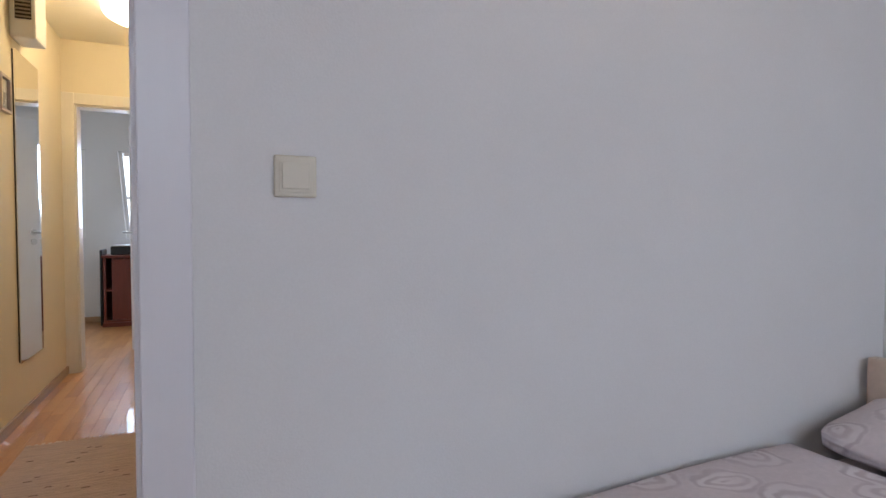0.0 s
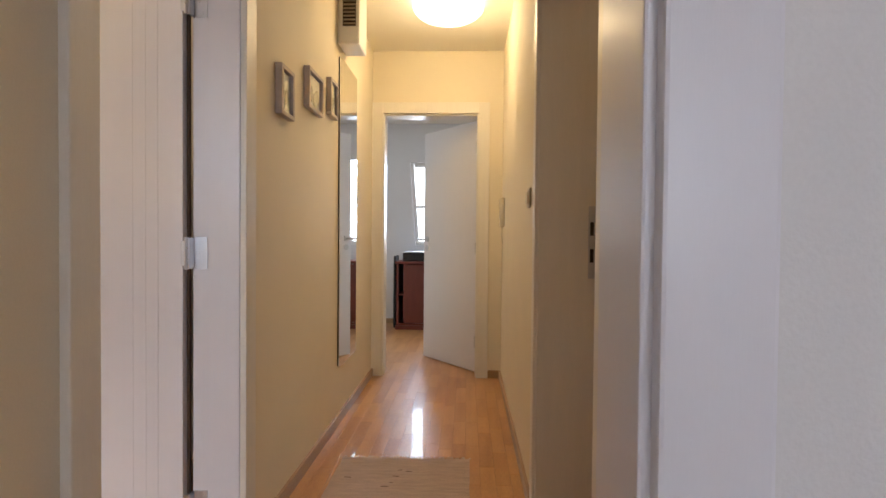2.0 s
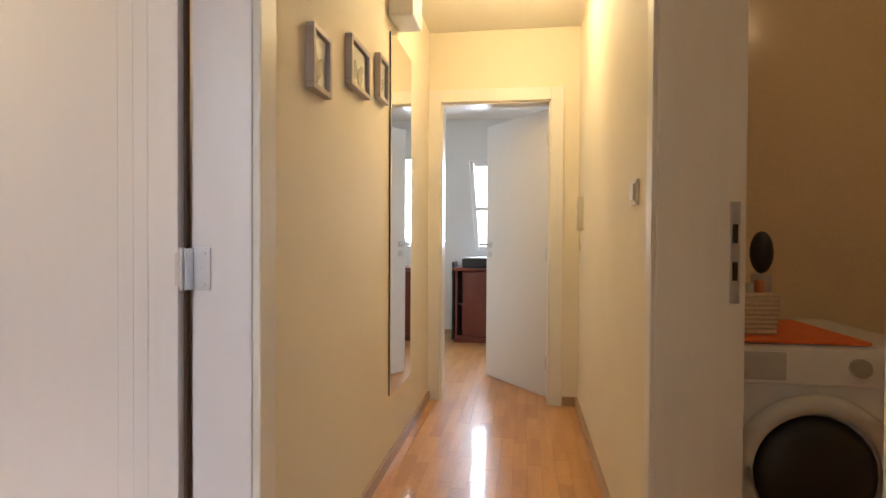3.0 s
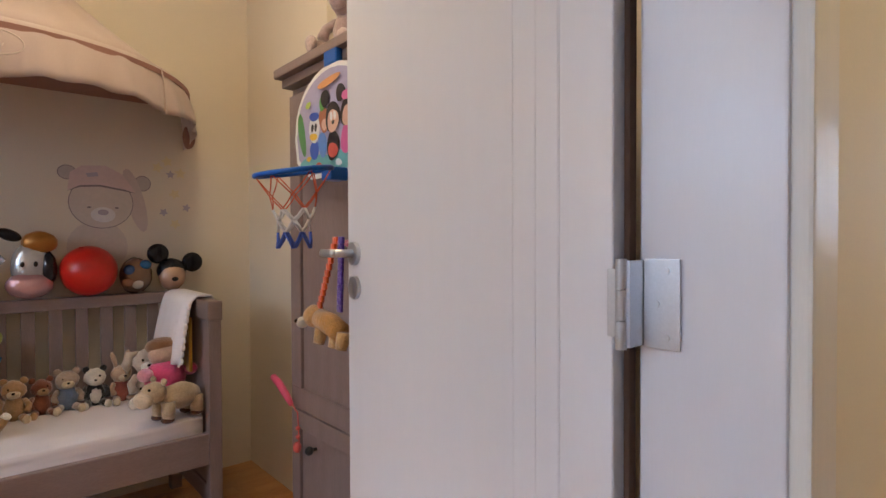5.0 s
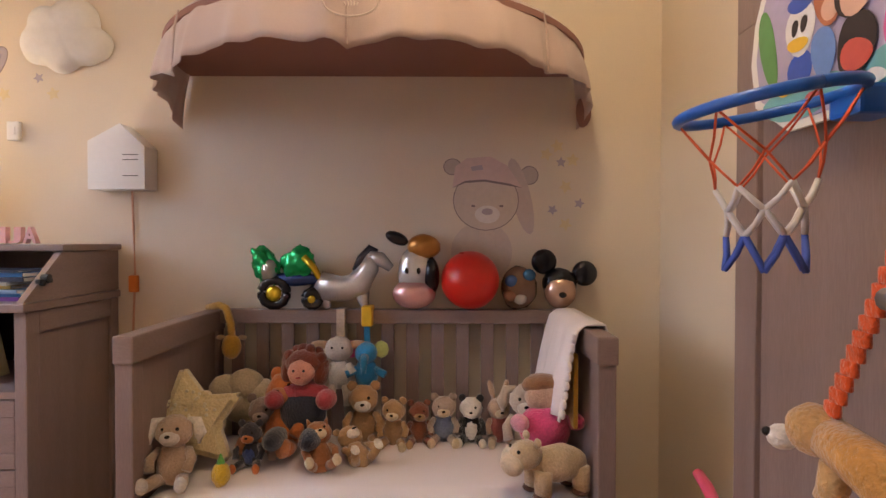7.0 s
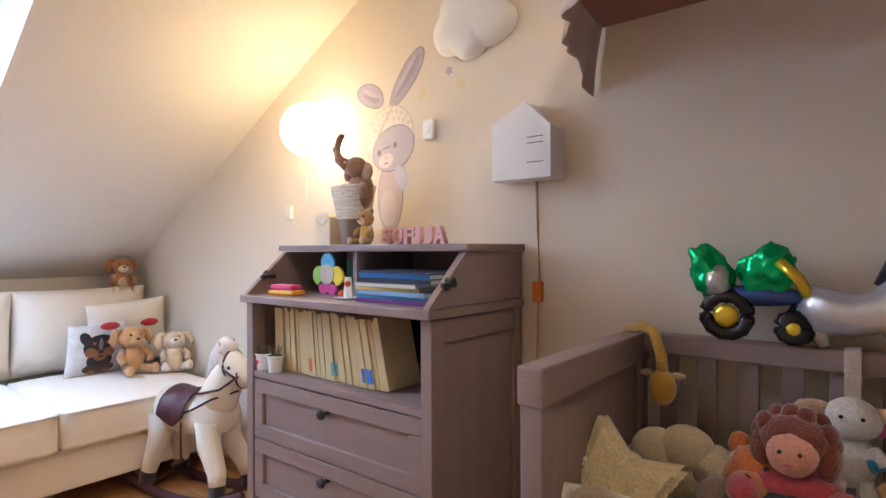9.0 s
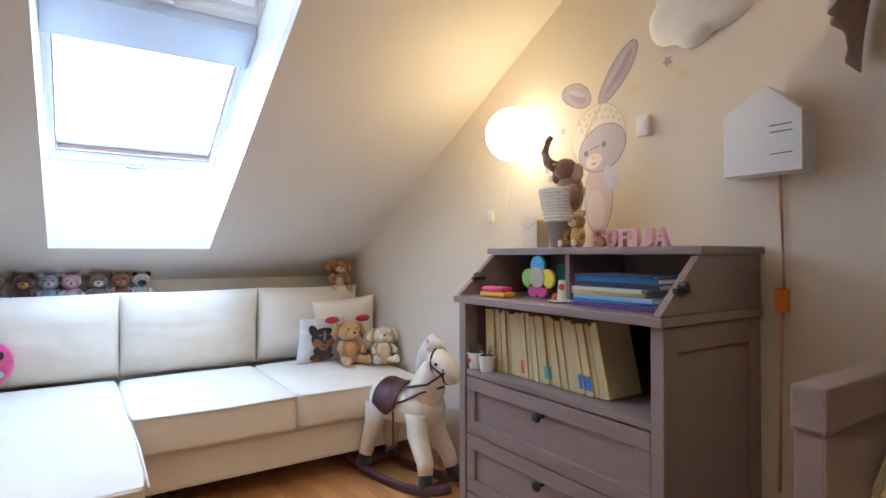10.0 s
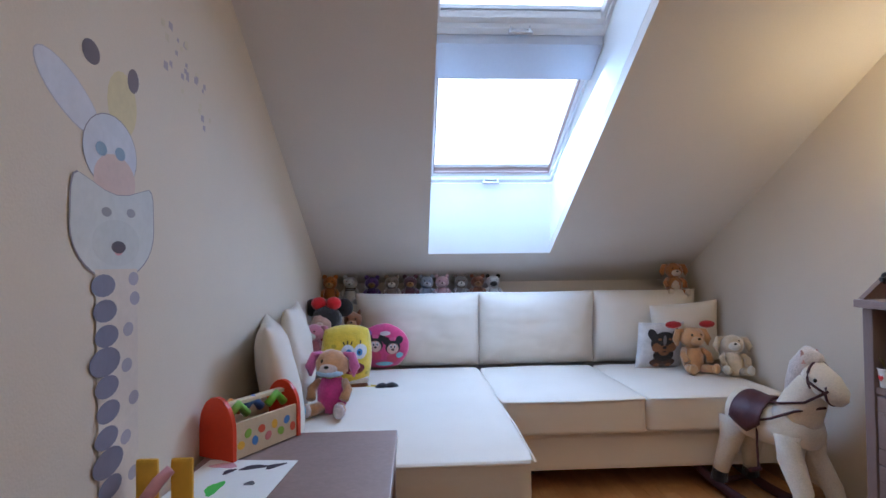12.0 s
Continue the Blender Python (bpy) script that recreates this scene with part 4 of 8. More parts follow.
def picture(m, w, h, label, seed):
    f = thing("framed_photo", label, "picture frame", m, "framed photos in the hall")
    bm = bmesh.new()
    e, t = 0.018, 0.028
    for lo, hi in (((-w / 2, -t, -h / 2), (w / 2, 0, -h / 2 + e)), ((-w / 2, -t, h / 2 - e), (w / 2, 0, h / 2)), ((-w / 2, -t, -h / 2 + e), (-w / 2 + e, 0, h / 2 - e)), ((w / 2 - e, -t, -h / 2 + e), (w / 2, 0, h / 2 - e))):
        box(bm, lo, hi, 0.002, 1)
    part("frame", bm, paint((0.50, 0.42, 0.36)), f)
    part("photo", B((-w / 2 + e, -0.010, -h / 2 + e), (w / 2 - e, -0.004, h / 2 - e)), paint((0.62, 0.62, 0.60)), f, "grey photograph")
    bm = bmesh.new()
    rnd = random.Random(seed)
    for k in range(3):
        cx, cz = rnd.uniform(-w * 0.2, w * 0.2), -h * 0.15 + rnd.uniform(-h * 0.1, h * 0.1)
        slab(bm, oval(cx, cz, w * 0.10, h * 0.2, 12, rnd.uniform(-0.5, 0.5)), "y", -0.0125 - 0.0005 * k, -0.0102)
    part("dark_shape", bm, paint((0.10, 0.10, 0.11)), f)
    p = part("pane", B((-w / 2 + e, -0.017, -h / 2 + e), (w / 2 - e, -0.015, h / 2 - e)), M["glass"], f)
    p.visible_shadow = False


picture(pose(0.001, 2.925, 1.645, 0, 0, 90), 0.155, 0.195, "small grey frame with a portrait photo on the cream wall", 1)
picture(pose(0.001, 3.33, 1.752, 0, 0, 90), 0.24, 0.185, "small grey wooden frame with a wide photo on the cream wall", 2)
picture(pose(0.001, 3.68, 1.810, 0, 0, 90), 0.155, 0.195, "small grey wooden frame with an upright photo beside the mirror", 3)

mir = thing("wall_mirror", "tall frameless mirror on the hall wall", "mirror")
part("backing", B((0.0005, 3.875, 0.335), (0.008, 4.330, 2.10), 0.001), M["dark"], mir)
part("glass_sheet", B((0.0085, 3.87, 0.33), (0.0125, 4.335, 2.105)), M["mirror"], mir)

vt = thing("ventilation_unit", "white boxed wall unit with dark louvres high in the hall", "ventilation unit")
part("housing", B((0.001, 3.84, 2.16), (0.125, 4.06, 2.50), 0.012), M["white"], vt)
part("opening", B((0.030, 3.836, 2.26), (0.105, 3.8395, 2.44)), M["dark"], vt)
for k in range(8):
    part("louvre", B((0.032, 3.832, 2.268 + k * 0.021), (0.103, 3.836, 2.276 + k * 0.021)), paint((0.30, 0.25, 0.2)), vt)

hl = thing("ceiling_lamp", "round opal glass ceiling lamp, switched on, in the hall", "ceiling lamp")
bm = bmesh.new()
ball(bm, (0.61, 4.15, 2.485), (0.215, 0.215, 0.085), sub=4)
for v in [v for v in bm.verts if v.co.z > 2.49]:
    v.co.z = 2.49
s = part("shade", bm, M["bulb_hall"], hl, smooth=True)
s.visible_shadow = False
part("ceiling_plate", cyl(bmesh.new(), (0.61, 4.15, 2.49), (0.61, 4.15, 2.509), 0.16, n=32), M["white"], hl)
for a in (0.4, 2.5, 4.6):
    part("clip", B((-0.012, -0.004, 0), (0.012, 0.004, 0.03), 0.002, m=pose(0.61 + 0.212 * math.cos(a), 4.15 + 0.212 * math.sin(a), 2.46, 0, 0, math.degrees(a) + 90)), M["steel"], hl)

ph = thing("door_phone", "slim ivory door phone on the hall wall by the end door", "door phone")
part("body", B((HALL_R - 0.035, 4.72, 1.16), (HALL_R, 4.80, 1.37), 0.01), M["switch"], ph)
bm = tube(bmesh.new(), [(HALL_R - 0.015, 4.76, 1.16), (HALL_R - 0.02, 4.76, 1.10), (HALL_R - 0.012, 4.76, 1.04)], 0.003)
part("cord", bm, M["switch"], ph)

# ---- rug ----
rug = thing("rag_rug", "pale pink rag rug with loose fringes on the parquet", "rug")
bm = bmesh.new()
nx_, ny_ = 16, 90
gr = []
for j in range(ny_ + 1):
    y = 2.16 + 1.23 * j / ny_
    row = []
    for i in range(nx_ + 1):
        x = 0.15 + 0.61 * i / nx_ + 0.006 * noise.noise(Vector((i, y * 6, 1)))
        row.append(bm.verts.new((x, y + 0.02 * (x - 0.15) + 0.004 * noise.noise(Vector((x * 9, y * 3, 0))), 0.010 + 0.0022 * (j % 2) + 0.003 * noise.noise(Vector((x * 14, y * 18, 0))))))
    gr.append(row)
for a, b in zip(gr, gr[1:]):
    for i in range(nx_):
        bm.faces.new((a[i], a[i + 1], b[i + 1], b[i]))
rg = part("weave", bm, M["rug"], rug)
md = rg.modifiers.new("thick", "SOLIDIFY")
md.thickness = 0.007
rnd = random.Random(4)
bm = bmesh.new()
for k in range(46):
    x = 0.155 + 0.6 * k / 45
    for y0, s in ((3.385 + 0.012 * k / 45, 1), (2.165, -1)):
        dx = rnd.uniform(-0.014, 0.014)
        tube(bm, [(x, y0, 0.006), (x + dx * 0.6, y0 + s * 0.018, 0.008), (x + dx, y0 + s * rnd.uniform(0.028, 0.045), 0.004)], 0.0026, 5)
part("fringe", bm, plush((0.66, 0.56, 0.46)), rug, kind="stuff")
bm = bmesh.new()
for k in range(26):
    x, y = rnd.uniform(0.2, 0.7), rnd.uniform(2.2, 3.35)
    tube(bm, [(x, y, 0.0135), (x + rnd.uniform(0.012, 0.035), y + rnd.uniform(-0.004, 0.004), 0.0140)], 0.003, 5, 0.5)
part("dark_thread", bm, plush((0.22, 0.13, 0.10)), rug, kind="stuff")

# ---- bathroom ----
wm = thing("washing_machine", "white front-loading washing machine in the tiled bathroom", "washing machine")
part("body", B((1.232, 2.99, 0.02), (1.80, 3.58, 0.80), 0.012), M["enamel"], wm)
part("control_panel", B((1.235, 2.975, 0.685), (1.795, 2.989, 0.795), 0.006), M["white"], wm)
part("detergent_drawer", B((1.250, 2.966, 0.70), (1.39, 2.9745, 0.78), 0.004), paint((0.55, 0.53, 0.50)), wm)
bm = cyl(bmesh.new(), (1.58, 2.975, 0.742), (1.58, 2.955, 0.742), 0.026, n=24)
part("dial", bm, M["steel"], wm)
bm = bmesh.new()
tube(bm, [(1.475 + 0.20 * math.cos(t), 2.972, 0.435 + 0.20 * math.sin(t)) for t in (2 * math.pi * k / 40 for k in range(41))], 0.028, 10)
dr = part("door", bm, paint((0.62, 0.60, 0.57)), wm, "round grey door ring", True)
bm = ball(bmesh.new(), (1.475, 2.985, 0.435), (0.165, 0.05, 0.165), sub=3)
part("porthole", bm, M["black"], dr, "dark glass porthole", True)
mt = thing("orange_cloth", "orange cloth spread on the washing machine", "cloth")
part("cloth", B((1.235, 2.985, 0.802), (1.62, 3.45, 0.812), 0.003), paint((0.75, 0.16, 0.04), 0.8), mt)
bk = thing("wicker_basket", "small wicker basket holding toiletries on the orange cloth", "basket")
bm = bmesh.new()
for k in range(9):
    w = 0.065 + 0.001 * k
    cx, cy, z = 1.335, 3.12, 0.820 + k * 0.014
    tube(bm, [(cx - w, cy - w * 0.8, z), (cx + w, cy - w * 0.8, z + 0.002), (cx + w, cy + w * 0.8, z), (cx - w, cy + w * 0.8, z + 0.002), (cx - w, cy - w * 0.8, z)], 0.008, 6)
part("weave", bm, M["wicker"], bk)
for i, (x, h, c) in enumerate(((1.30, 0.17, (0.8, 0.3, 0.1)), (1.345, 0.15, (0.75, 0.7, 0.6)), (1.375, 0.16, (0.6, 0.2, 0.1)))):
    part("tube", cyl(bmesh.new(), (x, 3.12, 0.815), (x, 3.12, 0.815 + h), 0.017, 0.014, 14), paint(c), bk)
bt = thing("soap_bottle", "dark pump bottle on a clear stand behind the basket", "bottle")
bm = cyl(bmesh.new(), (1.42, 3.22, 0.812), (1.42, 3.22, 0.99), 0.03, n=20)
part("bottle", bm, M["steel"], bt)
bm = ball(bmesh.new(), (1.42, 3.22, 1.06), (0.035, 0.035, 0.07), sub=3)
part("stopper", bm, M["black"], bt, smooth=True)

# ---- far room ----
fc = thing("mahogany_cabinet", "dark red mahogany cabinet with an open front, in the far room", "cabinet")
for lo, hi in (((-0.085, 7.14, 0.05), (-0.06, 7.60, 0.77)), ((0.70, 7.14, 0.05), (0.725, 7.60, 0.77)), ((-0.059, 7.14, 0.05), (0.699, 7.60, 0.075)), ((-0.059, 7.14, 0.40), (0.699, 7.60, 0.42))):
    part("board", B(lo, hi, 0.003), M["mahogany"], fc)
part("top", B((-0.10, 7.12, 0.772), (0.74, 7.61, 0.80), 0.005), M["mahogany"], fc)
part("plinth", B((-0.095, 7.13, 0.0), (0.735, 7.60, 0.049), 0.003), M["mahogany"], fc)
part("door_panel", B((0.0, 7.128, 0.08), (0.68, 7.139, 0.76), 0.003), M["mahogany"], fc)
part("back", B((-0.059, 7.585, 0.076), (0.699, 7.60, 0.77)), M["mahogany"], fc)
fx = thing("printer", "black printer with a silver lid on the mahogany cabinet", "printer")
part("body", B((-0.02, 7.20, 0.801), (0.42, 7.50, 0.90), 0.012), M["black"], fx)
part("lid", B((0.0, 7.19, 0.902), (0.40, 7.48, 0.915), 0.004), M["steel"], fx)
fb = thing("floor_speaker", "black box standing beside the mahogany cabinet", "box")
part("body", B((-0.135, 7.25, 0.0), (-0.11, 7.58, 0.86), 0.01), M["black"], fb)

# ---- soft toys ----
EYE = (0.015, 0.012, 0.012)


def limb(pts, r, color, name, parent, n=10):
    return part(name, tube(bmesh.new(), pts, r, n), plush(color), parent, smooth=True)


def soft_toy(name, label, m, h, col, face=None, ear="round", ear_col=None, belly=None, group="", lying=False, arm_col=None, leg_col=None, sub=3, shirt=None):
    """A sitting stuffed animal of height h that looks to its own +x."""
    t = thing(name, label, "soft toy", m, group)
    rnd = random.Random(name + label)
    sd = rnd.uniform(0, 9)
    face, ear_col, arm_col, leg_col = face or col, ear_col or col, arm_col or col, leg_col or col

    def P(*c):
        return tuple(v * h for v in c)

    def el(c, r, rough=0.13, rot=None):
        return ball(bmesh.new(), P(*c), P(*r), rot, sub, rough, sd)
    part("body", el((0, 0, 0.27), (0.17, 0.20, 0.28)), plush(shirt or col), t, smooth=True)
    if belly:
        part("belly", el((0.075, 0, 0.26), (0.11, 0.14, 0.20)), plush(belly), t, smooth=True)
    hd = part("head", el((0.03, 0, 0.66), (0.20, 0.22, 0.20)), plush(col), t, smooth=True)
    part("muzzle", el((0.19, 0, 0.60), (0.09, 0.12, 0.09), 0.04), plush(face), hd, smooth=True)
    part("nose", el((0.275, 0, 0.635), (0.022, 0.032, 0.022), 0), paint(EYE, 0.2), hd, smooth=True)
    for s in (-1, 1):
        part("eye", el((0.19, 0.085 * s, 0.71), (0.022, 0.022, 0.025), 0), paint(EYE, 0.2), hd, smooth=True)
        if ear == "round":
            part("ear", el((0.0, 0.17 * s, 0.84), (0.04, 0.075, 0.075)), plush(ear_col), hd, smooth=True)
        elif ear == "long":
            part("ear", tube(bmesh.new(), [P(-0.02, 0.09 * s, 0.80), P(-0.03, 0.13 * s, 0.98), P(-0.05, 0.17 * s, 1.12), P(-0.05, 0.18 * s, 1.18)], [0.035 * h, 0.06 * h, 0.05 * h, 0.015 * h], 8), plush(ear_col), hd, smooth=True)
        elif ear == "flop":
            part("ear", tube(bmesh.new(), [P(0.0, 0.14 * s, 0.80), P(0.0, 0.26 * s, 0.78), P(0.02, 0.31 * s, 0.62), P(0.03, 0.30 * s, 0.50)], [0.03 * h, 0.06 * h, 0.075 * h, 0.02 * h], 8, 1.0), plush(ear_col), hd, smooth=True)
        elif ear == "point":
            part("ear", cyl(bmesh.new(), P(0.0, 0.13 * s, 0.80), P(-0.01, 0.17 * s, 0.93), 0.06 * h, 0.012 * h, 8), plush(ear_col), hd, smooth=True)
        limb([P(0.02, 0.17 * s, 0.44), P(0.12, 0.25 * s, 0.34), P(0.20, 0.22 * s, 0.22)], [0.055 * h, 0.06 * h, 0.065 * h], arm_col, "arm", t)
        lg = limb([P(0.05, 0.12 * s, 0.10), P(0.22, 0.18 * s, 0.09), P(0.36, 0.21 * s, 0.08)], [0.08 * h, 0.08 * h, 0.07 * h], leg_col, "leg", t)
        part("foot", el((0.39, 0.22 * s, 0.10), (0.05, 0.075, 0.095)), plush(face), lg, smooth=True)
    return t


def one_mesh(name, label, category, m, pieces, group=""):
    """A doll or figure as one plain mesh; pieces are (centre, radii, colour index)."""
    t = thing(name, label, category, m, group)
    bm = bmesh.new()
    for c, r, _ in pieces:
        ball(bm, c, r, None, 3, 0.05, sum(c))
    me_cols = [p[2] for p in pieces]
    idx = 0
    ob = part("figure", bm, plush(me_cols[0]), t, smooth=True)
    uniq = list(dict.fromkeys(me_cols))
    for c in uniq[1:]:
        ob.data.materials.append(plush(c))
    per = len(ob.data.polygons) // len(pieces)
    for k, p in enumerate(pieces):
        for f in ob.data.polygons[k * per:(k + 1) * per]:
            f.material_index = uniq.index(p[2])
    return t


ZM = 0.454
COT = "soft toys in the cot"
CREAM, TAN, BROWN, ORANGE, WHITE, BLACK, PINK, GREY = (0.70, 0.58, 0.40), (0.50, 0.32, 0.16), (0.20, 0.08, 0.04), (0.55, 0.19, 0.05), (0.75, 0.70, 0.63), (0.025, 0.022, 0.025), (0.70, 0.10, 0.25), (0.36, 0.32, 0.31)

soft_toy("toy_bear", "tan striped toy tiger cub sitting at the cot's slats", pose(-2.30, 1.935, ZM, 0, 0, 4), 0.22, TAN, WHITE, group=COT)
soft_toy("toy_bear", "small tan toy bear with a pale round face", pose(-2.28, 2.035, ZM, 0, 0, -5), 0.17, TAN, CREAM, group=COT)
soft_toy("toy_monkey", "little reddish-brown toy monkey", pose(-2.30, 2.115, ZM, 0, 0, 6), 0.155, (0.28, 0.10, 0.05), TAN, group=COT)
soft_toy("toy_bear", "grey-beige toy bear in a blue and grey shirt", pose(-2.31, 2.195, ZM, 0, 0, 0), 0.175, (0.48, 0.38, 0.30), CREAM, group=COT, shirt=(0.25, 0.30, 0.42))
soft_toy("toy_panda", "black and white toy panda", pose(-2.31, 2.285, ZM, 0, 0, -4), 0.17, WHITE, WHITE, ear_col=BLACK, arm_col=BLACK, leg_col=BLACK, shirt=BLACK, belly=WHITE, group=COT)
soft_toy("toy_rabbit", "beige toy rabbit with a red scarf", pose(-2.31, 2.375, ZM, 0, 0, 8), 0.17, (0.58, 0.42, 0.30), CREAM, "long", shirt=(0.45, 0.15, 0.12), group=COT)
soft_toy("toy_rabbit", "pale grey-cream toy rabbit sitting below the towel", pose(-2.22, 2.455, ZM, 0, 0, -10), 0.25, (0.58, 0.50, 0.42), WHITE, "flop", group=COT)
soft_toy("toy_monkey", "large orange-brown toy monkey leaning back", pose(-2.19, 1.695, ZM, 0, -18, -12), 0.29, ORANGE, (0.50, 0.22, 0.10), group=COT, sub=3)
soft_toy("toy_bear", "tan toy deer with spots, slumped in front of the doll", pose(-2.06, 1.85, ZM, 0, -35, 20), 0.17, (0.42, 0.19, 0.08), CREAM, "point", group=COT)
soft_toy("toy_tiger", "tan and white toy tiger lying on the sheet", pose(-2.10, 1.965, ZM, 0, -60, 35), 0.17, TAN, WHITE, group=COT)
soft_toy("toy_rabbit", "fluffy grey-beige toy rabbit at the cot's end", pose(-1.985, 1.470, ZM, 0, -8, 6), 0.215, (0.50, 0.38, 0.28), (0.60, 0.55, 0.50), "flop", ear_col=WHITE, group=COT, sub=3)
soft_toy("toy_bear", "small dark toy bird with an orange scarf", pose(-2.11, 1.635, ZM, 0, 0, 0), 0.15, (0.05, 0.045, 0.06), ORANGE, belly=(0.08, 0.12, 0.30), group=COT)
soft_toy("toy_mouse", "grey-brown toy hedgehog behind the small bird", pose(-2.22, 1.635, ZM, 0, 0, 5), 0.20, (0.30, 0.22, 0.18), (0.5, 0.4, 0.34), group=COT)

one_mesh("rag_doll", "red-haired rag doll in a checked shirt and dark dungarees", "doll", pose(-2.20, 1.762, ZM + 0.045, 0, -6, 0) @ Matrix.Scale(1.02, 4), [
    ((0, 0, 0.09), (0.055, 0.07, 0.09), (0.03, 0.035, 0.06)), ((0.035, 0, 0.205), (0.038, 0.040, 0.040), (0.62, 0.32, 0.24)), ((0.0, 0, 0.225), (0.054, 0.058, 0.046), (0.20, 0.045, 0.02)),
    ((-0.01, 0.048, 0.20), (0.04, 0.024, 0.046), (0.20, 0.045, 0.02)), ((-0.01, -0.048, 0.20), (0.04, 0.024, 0.046), (0.20, 0.045, 0.02)),
    ((0.03, 0.075, 0.125), (0.055, 0.03, 0.03), (0.42, 0.06, 0.08)), ((0.03, -0.075, 0.125), (0.055, 0.03, 0.03), (0.42, 0.06, 0.08)), ((0.0, 0, 0.145), (0.05, 0.075, 0.03), (0.42, 0.06, 0.08)),
    ((0.11, 0.05, 0.03), (0.07, 0.03, 0.03), (0.03, 0.035, 0.06)), ((0.11, -0.05, 0.03), (0.07, 0.03, 0.03), (0.03, 0.035, 0.06)), *[((-0.008 + 0.012 * math.sin(2.3 * q), 0.056 * math.cos(0.42 * q), 0.222 + 0.046 * math.sin(0.42 * q)), (0.022, 0.017, 0.020), (0.20, 0.045, 0.02)) for q in range(-1, 9)], ((0.072, 0.0, 0.192), (0.004, 0.008, 0.003), (0.5, 0.1, 0.1)), ((0.070, 0.015, 0.212), (0.004, 0.004, 0.004), EYE), ((0.070, -0.015, 0.212), (0.004, 0.004, 0.004), EYE)], COT)
one_mesh("cloth_doll", "small cloth doll in a bright pink dress", "doll", pose(-2.10, 2.49, ZM + 0.045, 0, -10, 5), [
    ((0, 0, 0.07), (0.07, 0.075, 0.07), PINK), ((0.0, 0, 0.16), (0.05, 0.055, 0.05), (0.55, 0.38, 0.28)), ((-0.01, 0, 0.19), (0.055, 0.06, 0.035), (0.30, 0.16, 0.08)),
    ((0.03, 0.08, 0.09), (0.05, 0.025, 0.025), PINK), ((0.03, -0.08, 0.09), (0.05, 0.025, 0.025), (0.75, 0.35, 0.45))], COT)

# standing toy hippo
hp = thing("toy_hippo", "cream toy hippo with brown feet standing on the sheet", "soft toy", pose(-1.950, 2.470, ZM - 0.004, 0, 0, -72) @ Matrix.Scale(0.92, 4), COT)
HC = (0.60, 0.48, 0.33)
part("body", ball(bmesh.new(), (-0.03, 0, 0.085), (0.085, 0.055, 0.052), sub=3, rough=0.08), plush(HC), hp, smooth=True)
hh = part("head", ball(bmesh.new(), (0.075, 0, 0.12), (0.048, 0.042, 0.042), sub=3, rough=0.05), plush(HC), hp, smooth=True)
part("snout", ball(bmesh.new(), (0.115, 0, 0.10), (0.032, 0.042, 0.032), sub=3), plush((0.66, 0.55, 0.42)), hh, smooth=True)
for s in (-1, 1):
    part("ear", ball(bmesh.new(), (0.055, 0.035 * s, 0.162), (0.010, 0.014, 0.014), sub=2), plush(HC), hh, smooth=True)
    part("eye", ball(bmesh.new(), (0.108, 0.026 * s, 0.140), 0.0055, sub=2), paint(EYE, 0.2), hh, smooth=True)
    for x in (-0.085, 0.035):
        lg = part("leg", cyl(bmesh.new(), (x, 0.032 * s, 0.015), (x, 0.030 * s, 0.08), 0.024, 0.026, 12), plush(HC), hp, smooth=True)
        part("foot", ball(bmesh.new(), (x + 0.004, 0.032 * s, 0.012), (0.027, 0.025, 0.014), sub=2), plush((0.16, 0.07, 0.04)), lg, smooth=True)

sc = thing("star_cushion", "cream star-shaped cushion with small gold dots", "cushion", pose(-2.11, 1.460, 0.582, 0, -12, 8) @ Matrix.Scale(1.08, 4))
bm = slab(bmesh.new(), star(0, 0, 0.155, 1.75), "x", -0.032, 0.032)
bmesh.ops.subdivide_edges(bm, edges=bm.edges[:], cuts=2, use_grid_fill=True)
bmesh.ops.bevel(bm, geom=[e for e in bm.edges if len(e.link_faces) == 2 and e.calc_face_angle(0) > 0.5], offset=0.014, segments=3, affect="EDGES")
part("cover", bm, plush((0.66, 0.55, 0.33)), sc, smooth=True)
rnd = random.Random(8)
bm = bmesh.new()
for k in range(40):
    a, r = rnd.uniform(0, 6.28), rnd.uniform(0, 0.085)
    ball(bm, (0.033, r * math.cos(a), r * math.sin(a)), (0.002, 0.005, 0.005), sub=1)
part("dot", bm, plush((0.72, 0.66, 0.50)), sc, kind="stuff")
cc = thing("cloud_cushion", "rounded cream plush cushion behind the star", "cushion", pose(-2.30, 1.535, 0.612, -8, 0, -90))
bm = bmesh.new()
for x_, z_, r in ((-0.075, 0.0, 0.055), (-0.02, 0.030, 0.060), (0.045, 0.015, 0.055), (0.085, -0.025, 0.045), (0.0, -0.030, 0.075)):
    ball(bm, (x_, 0, z_), (r, 0.045, r * 0.9), None, 3, 0.04)
part("cover", bm, plush((0.62, 0.52, 0.36)), cc, smooth=True)
pn = thing("toy_pineapple", "small yellow and green toy fruit on the sheet", "toy", pose(-1.98, 1.60, ZM))
part("fruit", ball(bmesh.new(), (0, 0, 0.032), (0.024, 0.024, 0.034), sub=3, rough=0.1), plush((0.70, 0.50, 0.04)), pn, smooth=True)
part("leaf", cyl(bmesh.new(), (0, 0, 0.062), (0, 0, 0.088), 0.012, 0.002, 8), plush((0.15, 0.40, 0.08)), pn)

